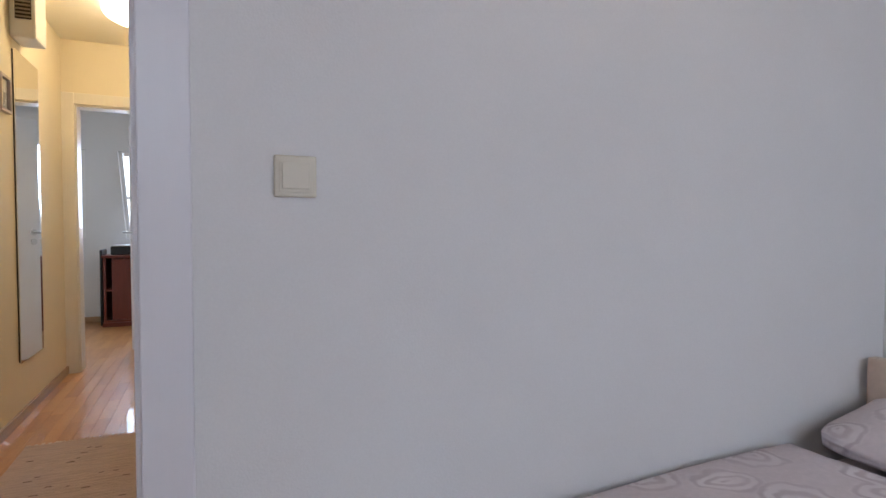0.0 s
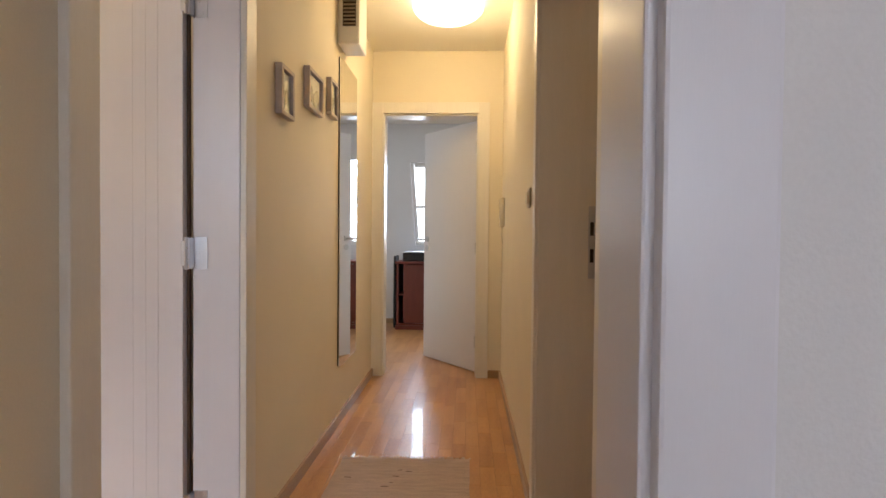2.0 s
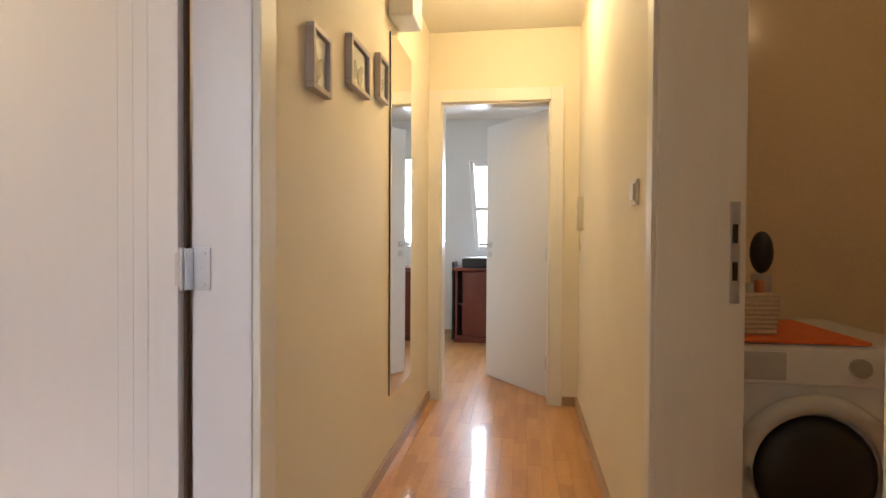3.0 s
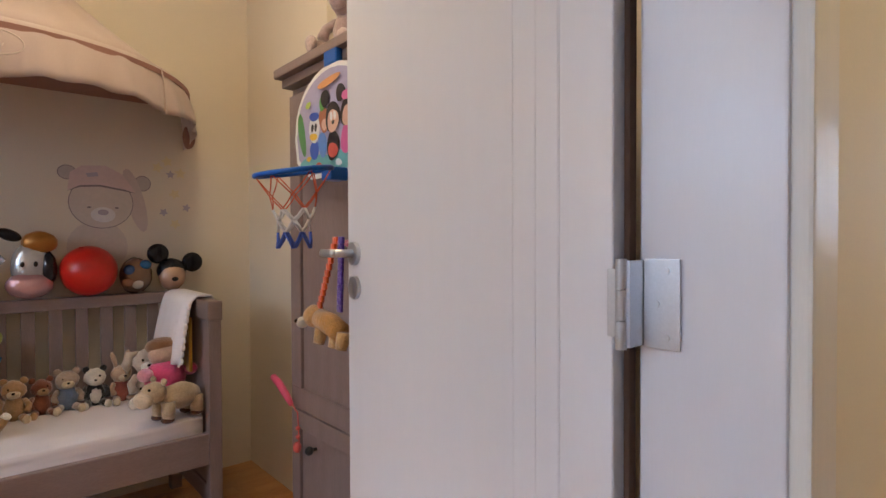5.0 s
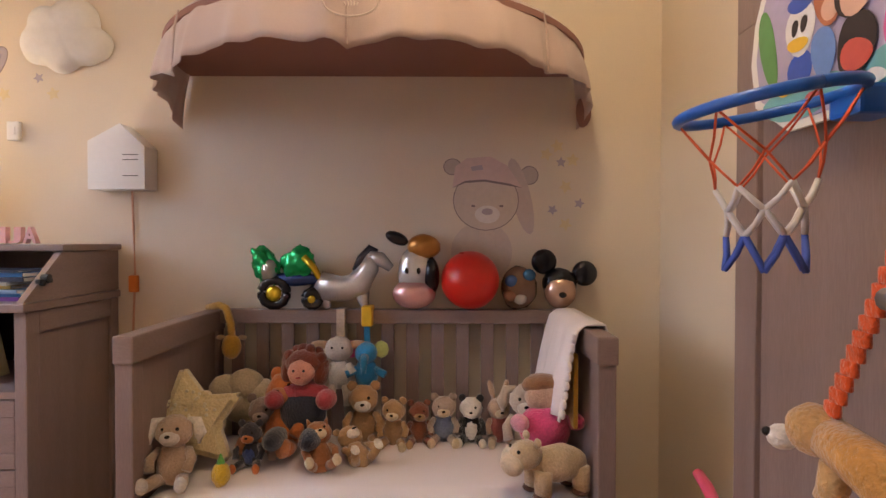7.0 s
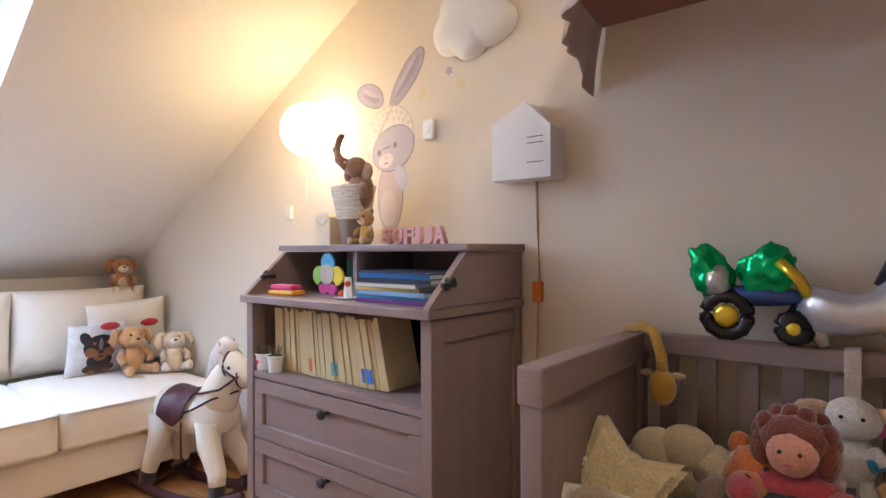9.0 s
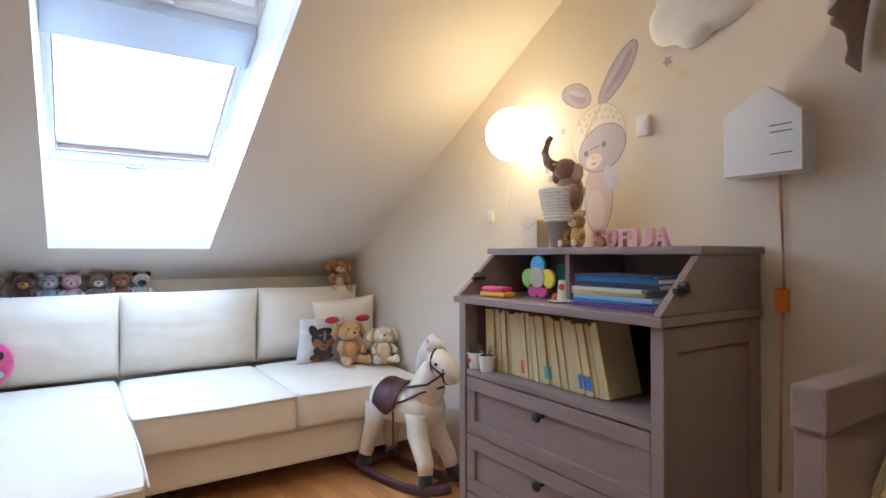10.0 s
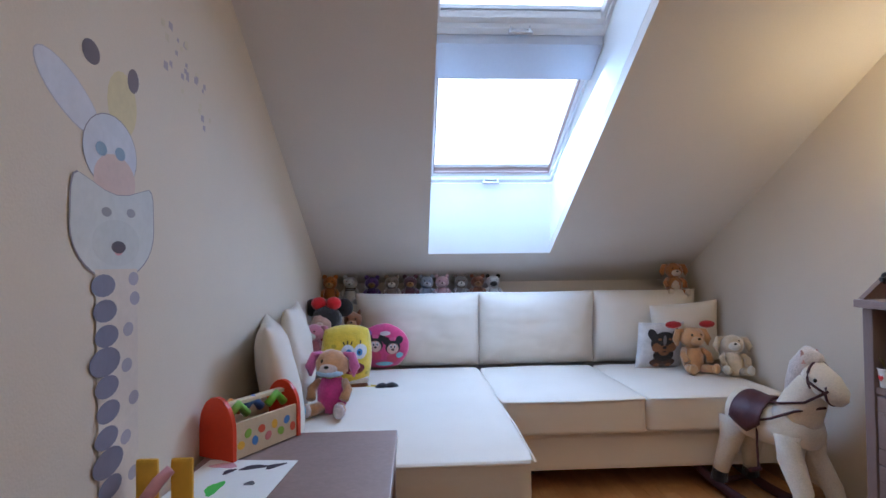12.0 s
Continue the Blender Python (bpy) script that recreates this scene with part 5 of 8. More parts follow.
# toys hung on the cot
hb = thing("hanging_rabbit", "cream toy rabbit with tan ears on a ribbon over the rail", "soft toy", pose(-2.385, 1.845, 0.62), "toys hung on the cot rail")
part("ribbon", B((-0.06, -0.014, 0.14), (0.008, 0.014, 0.258), 0.002), plush((0.60, 0.50, 0.40)), hb)
part("body", ball(bmesh.new(), (0.02, 0, 0.045), (0.032, 0.040, 0.055), sub=3, rough=0.08), plush(WHITE), hb, smooth=True)
hd = part("head", ball(bmesh.new(), (0.03, 0, 0.128), (0.040, 0.048, 0.042), sub=3, rough=0.05), plush(WHITE), hb, smooth=True)
for s in (-1, 1):
    part("ear", ball(bmesh.new(), (0.03, 0.062 * s, 0.142), (0.012, 0.035, 0.016), sub=2), plush((0.60, 0.40, 0.25)), hd, smooth=True)
    part("eye", ball(bmesh.new(), (0.066, 0.017 * s, 0.138), 0.004, sub=2), paint(EYE, 0.2), hd)
    limb([(0.03, 0.02 * s, 0.01), (0.035, 0.028 * s, -0.03), (0.04, 0.03 * s, -0.06)], 0.014, WHITE, "leg", hb)
    limb([(0.03, 0.03 * s, 0.075), (0.045, 0.05 * s, 0.05)], 0.013, WHITE, "arm", hb)
he = thing("hanging_elephant", "blue toy elephant with pink ears on a yellow clip", "soft toy", pose(-2.385, 1.935, 0.62), "toys hung on the cot rail")
BL = (0.03, 0.30, 0.55)
part("clip", B((-0.055, -0.018, 0.20), (0.020, 0.018, 0.268), 0.006), paint((0.80, 0.52, 0.02)), he, "yellow plastic clip")
part("strap", B((0.002, -0.010, 0.12), (0.006, 0.010, 0.20)), plush(BL), he)
part("body", ball(bmesh.new(), (0.02, 0, 0.045), (0.032, 0.040, 0.052), sub=3, rough=0.05), plush(BL), he, smooth=True)
hd = part("head", ball(bmesh.new(), (0.03, 0, 0.115), (0.035, 0.038, 0.038), sub=3), plush(BL), he, smooth=True)
part("ear", ball(bmesh.new(), (0.02, -0.050, 0.125), (0.010, 0.026, 0.030), sub=2), plush((0.75, 0.12, 0.35)), hd, smooth=True)
part("ear", ball(bmesh.new(), (0.02, 0.050, 0.125), (0.010, 0.026, 0.030), sub=2), plush((0.55, 0.60, 0.20)), hd, smooth=True)
part("trunk", tube(bmesh.new(), [(0.06, 0, 0.11), (0.085, 0, 0.09), (0.09, 0, 0.06)], [0.014, 0.012, 0.008], 8), plush(BL), hd, smooth=True)
for s in (-1, 1):
    limb([(0.03, 0.03 * s, 0.06), (0.045, 0.065 * s, 0.045)], 0.013, BL, "arm", he)
    limb([(0.03, 0.018 * s, 0.0), (0.04, 0.022 * s, -0.045)], 0.016, (0.10, 0.45, 0.70) if s < 0 else (0.65, 0.15, 0.2), "leg", he)
hg = thing("toy_giraffe", "yellow toy giraffe drooping over the cot's corner", "soft toy", pose(-2.38, 1.43, 0.872))
YG = (0.62, 0.38, 0.05)
part("neck", tube(bmesh.new(), [(-0.04, -0.05, 0.006), (-0.01, 0.0, 0.018), (0.02, 0.035, 0.012), (0.03, 0.055, -0.04), (0.032, 0.058, -0.08)], 0.013, 8), plush(YG), hg, smooth=True)
hd = part("head", ball(bmesh.new(), (0.034, 0.058, -0.115), (0.028, 0.032, 0.042), sub=3), plush(YG), hg, smooth=True)
for s in (-1, 1):
    part("ear", ball(bmesh.new(), (0.03, 0.058 + 0.036 * s, -0.085), (0.006, 0.016, 0.009), sub=2), plush((0.6, 0.45, 0.3)), hd, smooth=True)

tw = thing("towel", "white muslin towel with a gathered edge over the cot's end", "towel")
bm = bmesh.new()
gr = []
for i in range(25):
    u = i / 24
    x = -2.37 + 0.36 * u
    row = []
    for j in range(17):
        v = j / 16
        w = 0.008 * math.sin(u * 17 + v * 2) + 0.005 * math.sin(u * 41)
        if v < 0.16:
            f = v / 0.16
            y, z = 2.642 - 0.02 * (1 - f), 0.80 + 0.078 * f
        elif v < 0.34:
            f = (v - 0.16) / 0.18
            y, z = 2.642 - 0.075 * f, 0.880
        else:
            f = (v - 0.34) / 0.66
            y, z = 2.563 - 0.055 * f ** 0.7 - w * (0.3 + f), 0.878 - 0.255 * f
        row.append(bm.verts.new((x + 0.02 * v, y, z)))
    gr.append(row)
for a, b in zip(gr, gr[1:]):
    for j in range(16):
        bm.faces.new((a[j], b[j], b[j + 1], a[j + 1]))
t_ = part("cloth", bm, M["sheet"], tw, smooth=True)
md = t_.modifiers.new("thick", "SOLIDIFY")
md.thickness = 0.005
for k in range(9):
    part("frill", ball(bmesh.new(), (-2.005 + 0.002 * k, 2.545 - 0.004 * k, 0.845 - 0.025 * k), (0.010, 0.008, 0.014), sub=2), M["sheet"], tw, smooth=True)
ys = thing("mustard_cloth", "mustard yellow cloth hanging below the towel", "cloth")
part("cloth", B((-2.18, 2.552, 0.59), (-2.03, 2.566, 0.80), 0.006), plush((0.55, 0.33, 0.03)), ys)

# balloons along the back rail
ZR = 0.874
FB = "foil balloons on the cot rail"


def foil(color, rough=0.18):
    k = "foil_%.2f_%.2f_%.2f" % color
    if k not in M:
        M[k] = mat("foil", color, rough, 0.55, var=0.1, scale=14, fine=40, bump=0.25)
    return M[k]


tr = thing("tractor_balloon", "green foil balloon shaped like a tractor with yellow wheels", "balloon", pose(-2.415, 1.655, ZR) @ Matrix.Scale(0.90, 4), FB)
part("bonnet", ball(bmesh.new(), (0, -0.085, 0.165), (0.032, 0.048, 0.075), Matrix.Rotation(0.5, 4, "X"), 4, 0.34, 2), foil((0.01, 0.42, 0.12)), tr, smooth=True)
part("cab", ball(bmesh.new(), (0.005, 0.045, 0.175), (0.036, 0.060, 0.058), Matrix.Rotation(0.3, 4, "X"), 4, 0.38, 5), foil((0.01, 0.45, 0.13)), tr, smooth=True)
part("window", ball(bmesh.new(), (0.012, -0.065, 0.145), (0.032, 0.032, 0.045), None, 3, 0.1, 5), foil((0.45, 0.42, 0.38)), tr, smooth=True)
part("stripe", tube(bmesh.new(), [(0.03, 0.07, 0.20), (0.035, 0.11, 0.16), (0.03, 0.13, 0.12)], 0.013, 8), foil((0.70, 0.50, 0.02)), tr, smooth=True)
part("axle_band", ball(bmesh.new(), (0.0, 0.03, 0.115), (0.03, 0.10, 0.028), None, 3, 0.1), foil((0.05, 0.10, 0.30)), tr, smooth=True)
for y, r in ((-0.045, 0.062), (0.10, 0.040)):
    wl = part("wheel", tube(bmesh.new(), [(0.02, y + (r - 0.014) * math.cos(a), r + 0.002 + (r - 0.014) * math.sin(a)) for a in (2 * math.pi * k / 24 for k in range(25))], [0.016 + 0.003 * (k % 2) for k in range(25)], 8), foil((0.03, 0.03, 0.035)), tr, smooth=True)
    part("hub", ball(bmesh.new(), (0.024, y, r), (0.014, r * 0.48, r * 0.48), sub=3), foil((0.75, 0.52, 0.02)), wl, smooth=True)

hs = thing("horse_balloon", "grey and white foil balloon shaped like a horse", "balloon", pose(-2.415, 1.845, ZR) @ Matrix.Scale(0.94, 4), FB)
HG = (0.62, 0.61, 0.62)
part("body", tube(bmesh.new(), [(0, -0.095, 0.07), (0, -0.07, 0.085), (0, 0.0, 0.075), (0, 0.06, 0.09), (0, 0.10, 0.155), (0.005, 0.115, 0.20)], [0.02, 0.055, 0.048, 0.05, 0.036, 0.024], 14), foil(HG, 0.25), hs, smooth=True)
hd = part("head", tube(bmesh.new(), [(0.005, 0.10, 0.195), (0.01, 0.14, 0.185), (0.01, 0.18, 0.150)], [0.022, 0.026, 0.015], 12), foil(HG, 0.25), hs, smooth=True)
part("mane", tube(bmesh.new(), [(0.0, 0.045, 0.14), (0.0, 0.07, 0.185), (0, 0.105, 0.222), (0.005, 0.13, 0.215)], [0.012, 0.018, 0.018, 0.006], 8), foil((0.06, 0.055, 0.07)), hs, smooth=True)
part("tail", tube(bmesh.new(), [(0, -0.10, 0.09), (0, -0.125, 0.05), (0, -0.125, 0.005)], [0.012, 0.014, 0.006], 8), foil((0.06, 0.055, 0.07)), hs, smooth=True)
for y in (-0.07, 0.07):
    part("leg", tube(bmesh.new(), [(0, y, 0.06), (0, y + 0.01, 0.02), (0, y + 0.02, 0.003)], [0.03, 0.018, 0.012], 8), foil(HG, 0.25), hs, smooth=True)
cw = thing("cow_balloon", "foil balloon of a cow's head, black, white and pink", "balloon", pose(-2.41, 2.098, ZR), FB)
part("head", ball(bmesh.new(), (0, 0, 0.12), (0.045, 0.062, 0.10), None, 3, 0.05), foil((0.62, 0.60, 0.60), 0.25), cw, smooth=True)
part("snout", ball(bmesh.new(), (0.012, -0.005, 0.055), (0.05, 0.075, 0.052), None, 3, 0.03), foil((0.72, 0.42, 0.42), 0.25), cw, smooth=True)
part("patch", ball(bmesh.new(), (0.005, 0.052, 0.115), (0.042, 0.030, 0.07), None, 3, 0.1), foil((0.03, 0.03, 0.035), 0.25), cw, smooth=True)
part("tuft", ball(bmesh.new(), (0.005, 0.028, 0.215), (0.04, 0.058, 0.045), None, 3, 0.1), foil((0.45, 0.20, 0.04), 0.3), cw, smooth=True)
part("ear", ball(bmesh.new(), (0, -0.065, 0.245), (0.02, 0.042, 0.022), Matrix.Rotation(-0.4, 4, "X"), 3), foil((0.03, 0.03, 0.035), 0.25), cw, smooth=True)
for s in (-1, 1):
    part("eye", ball(bmesh.new(), (0.045, 0.02 * s - 0.008, 0.135), (0.004, 0.007, 0.011), None, 2), paint(EYE, 0.2), cw)
rb = thing("red_ball", "glossy red rubber ball on the cot rail", "ball", pose(-2.405, 2.285, ZR))
part("ball", ball(bmesh.new(), (0, 0, 0.102), 0.100, sub=4), paint((0.62, 0.02, 0.01), 0.3), rb, smooth=True)
part("valve", cyl(bmesh.new(), (0.03, -0.03, 0.193), (0.03, -0.03, 0.198), 0.008), paint((0.5, 0.02, 0.01), 0.3), rb)
sb = thing("photo_balloon", "dark patterned foil balloon beside the red ball", "balloon", pose(-2.415, 2.455, ZR), FB)
part("envelope", ball(bmesh.new(), (0, 0, 0.075), (0.04, 0.062, 0.075), None, 3, 0.12), foil((0.22, 0.14, 0.10)), sb, smooth=True)
for y, z, c in ((-0.03, 0.10, (0.05, 0.12, 0.35)), (0.03, 0.12, (0.04, 0.14, 0.30)), (0.0, 0.04, (0.6, 0.58, 0.56)), (-0.035, 0.05, (0.35, 0.18, 0.12))):
    part("patch", ball(bmesh.new(), (0.025, y, z), (0.018, 0.024, 0.022), None, 2), foil(c), sb, smooth=True)
mb_ = thing("round_ear_balloon", "foil balloon head with two round black ears", "balloon", pose(-2.41, 2.595, ZR), FB)
part("head", ball(bmesh.new(), (0, 0, 0.065), (0.045, 0.055, 0.062), None, 3, 0.04), foil((0.55, 0.36, 0.26), 0.25), mb_, smooth=True)
part("cap", ball(bmesh.new(), (-0.01, 0, 0.09), (0.044, 0.060, 0.055), None, 3, 0.04), foil((0.02, 0.02, 0.025), 0.25), mb_, smooth=True)
for y, z in ((-0.055, 0.165), (0.085, 0.125)):
    part("ear", ball(bmesh.new(), (-0.005, y, z), (0.022, 0.044, 0.044), None, 3), foil((0.02, 0.02, 0.025), 0.25), mb_, smooth=True)
part("nose", ball(bmesh.new(), (0.045, 0, 0.055), (0.01, 0.014, 0.01), None, 2), paint(EYE, 0.2), mb_)


# ---- wall stickers, cloud, house lamp, globe lamp ----
def sticker(name, label, x, s, shapes):
    """Thin layered shapes on the wall at x, facing s; shapes are (part name, outline in y and z, colour)."""
    t = thing(name, label, "wall sticker")
    done = []
    for nm, pts, c in shapes:
        lo = (min(p[0] for p in pts), min(p[1] for p in pts))
        hi = (max(p[0] for p in pts), max(p[1] for p in pts))
        k = 1 + max([q[2] for q in done if q[0][0] < hi[0] and lo[0] < q[1][0] and q[0][1] < hi[1] and lo[1] < q[1][1]], default=0)
        done.append((lo, hi, k))
        a, b = sorted((x + s * 0.00035 * (k - 0.4), x + s * 0.00035 * k))
        part(nm, slab(bmesh.new(), pts, "x", a, b), paint(c, 0.7), t)
    return t


LIL, LIL2, CRM, WT = (0.44, 0.38, 0.44), (0.52, 0.46, 0.52), (0.70, 0.62, 0.52), (0.74, 0.70, 0.68)
LN = (0.24, 0.19, 0.20)
sticker("rabbit_sticker", "lilac rabbit wall sticker with a knitted hood", KX, 1, [
    ("ear", oval(0.368, 1.668, 0.078, 0.044, 28, -0.45, 0.04), LN), ("ear_fill", oval(0.368, 1.668, 0.075, 0.041, 28, -0.45, 0.04), LIL), ("ear_inner", oval(0.376, 1.660, 0.048, 0.016, 20, -0.50), (0.38, 0.31, 0.38)), ("ear_light", oval(0.370, 1.676, 0.045, 0.009, 18, -0.45), LIL2),
    ("ear", oval(0.556, 1.704, 0.122, 0.042, 32, 0.87, 0.03), LN), ("ear_fill", oval(0.556, 1.704, 0.119, 0.039, 32, 0.87, 0.03), LIL), ("ear_inner", oval(0.562, 1.708, 0.085, 0.015, 24, 0.87), (0.38, 0.31, 0.38)), ("ear_light", oval(0.550, 1.718, 0.075, 0.009, 18, 0.87), LIL2),
    ("body", oval(0.470, 1.275, 0.064, 0.130, 26), LN), ("body_fill", oval(0.470, 1.275, 0.061, 0.127, 26), (0.58, 0.46, 0.45)), ("belly", oval(0.462, 1.235, 0.040, 0.070, 20), (0.64, 0.54, 0.52)),
    ("hood", oval(0.472, 1.492, 0.122, 0.122, 32, 0, 0.02), (0.52, 0.44, 0.38)), ("hood_fill", oval(0.472, 1.492, 0.119, 0.119, 32, 0, 0.02), (0.76, 0.68, 0.58)), ("face", oval(0.486, 1.455, 0.108, 0.082, 30, 0.32), LN),
    ("face_fill", oval(0.486, 1.455, 0.105, 0.079, 30, 0.32), (0.50, 0.44, 0.49)), ("eye", oval(0.416, 1.444, 0.010, 0.011, 12), LN), ("eye", oval(0.498, 1.466, 0.010, 0.011, 12), LN), ("brow", oval(0.455, 1.460, 0.024, 0.0025, 12, 0.2), LN),
    ("muzzle", oval(0.452, 1.412, 0.038, 0.026, 18, 0.3), (0.70, 0.62, 0.60)), ("nose", oval(0.452, 1.425, 0.012, 0.007, 12, 0.2), (0.68, 0.46, 0.38)), ("mouth", oval(0.452, 1.402, 0.012, 0.003, 10, 0.2), LN), ("paw", oval(0.525, 1.345, 0.027, 0.045, 16, 0.4), (0.56, 0.54, 0.62)),
    ("hood_cord", [(0.482, 1.612), (0.490, 1.612), (0.415, 1.505), (0.407, 1.510)], (0.58, 0.47, 0.34))] + [
    ("knit", oval(0.385 + 0.024 * (k % 8) + 0.010 * (k // 8), 1.590 - 0.0022 * (k % 8 - 3.8) ** 2 - 0.026 * (k // 8), 0.008, 0.009, 8, 0.5), (0.66, 0.57, 0.47)) for k in range(16)])
sticker("bear_sticker", "pale bear wall sticker with a nightcap above the cot", KX, 1, [
    ("ear", oval(2.225, 1.375, 0.033, 0.030, 18), LN), ("ear_fill", oval(2.225, 1.375, 0.030, 0.027, 18), (0.50, 0.42, 0.38)), ("ear", oval(2.50, 1.345, 0.033, 0.034, 18), LN), ("ear_fill", oval(2.50, 1.345, 0.030, 0.031, 18), (0.50, 0.42, 0.38)),
    ("cap_tail", oval(2.47, 1.27, 0.035, 0.14, 20, 0.25), (0.58, 0.47, 0.43)), ("body", oval(2.33, 1.07, 0.11, 0.11, 22), (0.62, 0.53, 0.46)),
    ("face", oval(2.345, 1.255, 0.118, 0.108, 28), LN), ("face_fill", oval(2.345, 1.255, 0.115, 0.105, 28), (0.63, 0.54, 0.47)),
    ("cap", [(2.225, 1.30), (2.235, 1.375), (2.275, 1.405), (2.36, 1.412), (2.42, 1.38), (2.475, 1.30), (2.43, 1.315), (2.34, 1.33), (2.27, 1.325)], (0.66, 0.50, 0.47)),
    ("cap_brim", [(2.225, 1.30), (2.27, 1.325), (2.34, 1.33), (2.43, 1.315), (2.475, 1.30), (2.43, 1.307), (2.34, 1.322), (2.27, 1.317)], LN), ("cap_patch", [(2.29, 1.375), (2.33, 1.382), (2.335, 1.365), (2.295, 1.36)], LIL),
    ("muzzle", oval(2.35, 1.205, 0.045, 0.032, 20), WT), ("nose", oval(2.35, 1.215, 0.020, 0.012, 16), LIL), ("eye", oval(2.30, 1.235, 0.008, 0.004, 10), LN), ("eye", oval(2.40, 1.235, 0.008, 0.004, 10), LN)])
for k, (y, z, c) in enumerate(((2.613, 1.392, 0), (2.679, 1.245, 0), (2.583, 1.222, 0), (2.63, 1.305, 1), (2.60, 1.45, 1), (2.655, 1.40, 1), (2.56, 1.42, 1), (2.63, 1.17, 1), (0.748, 1.688, 0), (0.80, 1.632, 1), (0.300, 1.548, 0), (0.215, 1.410, 0), (0.235, 1.372, 0), (0.625, 1.630, 1))):
    st = sticker("star_sticker", ("small lilac star wall sticker", "small pale yellow star wall sticker")[c], KX, 1, [("star", star(y, z, 0.020 if c == 0 else 0.026, 0.3 + k), (LIL, (0.72, 0.60, 0.36))[c])])
    st["group"] = "star wall stickers"

GX = -0.156
LN2 = (0.30, 0.28, 0.32)


def jaw(cy, cz, k):
    """The giraffe's broad jaw: rounded below, hollowed above."""
    low = [(0.150 * math.cos(a), -0.012 + 0.100 * math.sin(a)) for a in (math.pi + math.pi * q / 16 for q in range(17))]
    top = [(0.147, 0.055), (0.140, 0.074), (0.128, 0.080), (0.095, 0.072), (0.045, 0.058), (0.0, 0.053), (-0.045, 0.058), (-0.095, 0.072), (-0.128, 0.080), (-0.140, 0.074), (-0.147, 0.055)]
    return [(cy + k * y, cz + k * z) for y, z in low + top]


g = [("ear", oval(0.835, 1.345, 0.038, 0.100, 24, -1.10), (0.52, 0.50, 0.56)), ("ear_fill", oval(0.835, 1.345, 0.036, 0.098, 24, -1.10), (0.68, 0.68, 0.74)),
     ("mane", oval(0.668, 1.375, 0.055, 0.065, 20), (0.70, 0.60, 0.34)), ("horn", oval(0.775, 1.440, 0.028, 0.022, 16), (0.17, 0.13, 0.14)), ("horn", oval(0.628, 1.435, 0.022, 0.026, 16, 0.4), (0.22, 0.17, 0.18)),
     ("head", oval(0.708, 1.272, 0.094, 0.072, 26), LN2), ("head_fill", oval(0.708, 1.272, 0.092, 0.070, 26), (0.66, 0.67, 0.73)), ("cheek", oval(0.695, 1.220, 0.074, 0.050, 22), (0.68, 0.52, 0.46)),
     ("muzzle", jaw(0.690, 1.140, 1.0), LN2), ("muzzle_fill", jaw(0.690, 1.140, 0.975), (0.64, 0.64, 0.62)), ("chin", oval(0.690, 1.100, 0.085, 0.045, 22), (0.60, 0.60, 0.58)), ("tongue", oval(0.687, 1.083, 0.014, 0.007, 12), (0.62, 0.30, 0.30)), ("eye", oval(0.745, 1.272, 0.019, 0.013, 14), (0.30, 0.40, 0.52)), ("eye", oval(0.680, 1.274, 0.019, 0.013, 14), (0.30, 0.40, 0.52)),
     ("nostril", oval(0.728, 1.157, 0.017, 0.009, 12), (0.32, 0.31, 0.33)), ("nostril", oval(0.640, 1.162, 0.017, 0.009, 12), (0.32, 0.31, 0.33)), ("mouth", oval(0.687, 1.092, 0.026, 0.012, 14), (0.08, 0.06, 0.07)),
     ("neck", [(0.765, 1.050), (0.615, 1.050), (0.600, 0.25), (0.730, 0.25)], (0.69, 0.60, 0.51))]
for k in range(15):
    g.append(("spot", oval(0.738 - 0.004 * (k % 3) - 0.002 * k, 1.020 - k * 0.047, 0.040 + 0.012 * (k % 4 == 3), 0.021 + 0.006 * (k % 4 == 3), 16), (0.21, 0.20, 0.27)))
for y, z in ((0.630, 1.03), (0.625, 0.99), (0.650, 0.93), (0.655, 0.86), (0.628, 0.79), (0.660, 0.72), (0.63, 0.64), (0.65, 0.52)):
    g.append(("spot", oval(y, z, 0.020, 0.014, 12), (0.40, 0.36, 0.41)))
sticker("giraffe_sticker", "tall giraffe height-chart wall sticker with grey spots", GX, -1, g)
rnd = random.Random(12)
g = []
for k in range(26):
    y, z = 0.50 - 0.0105 * k + rnd.uniform(-0.05, 0.04), 1.61 - 0.0045 * k + rnd.uniform(-0.07, 0.05)
    e = rnd.uniform(0.006, 0.013)
    g.append(("print_mark", [(y - e, z - e), (y + e, z - e * 0.8), (y + e * 0.8, z + e * 0.6), (y - e, z + e * 0.7)], (0.46, 0.40, 0.43) if k % 3 else (0.68, 0.60, 0.44)))
sticker("small_print_sticker", "faded group of small grey marks on the wall", GX, -1, g)

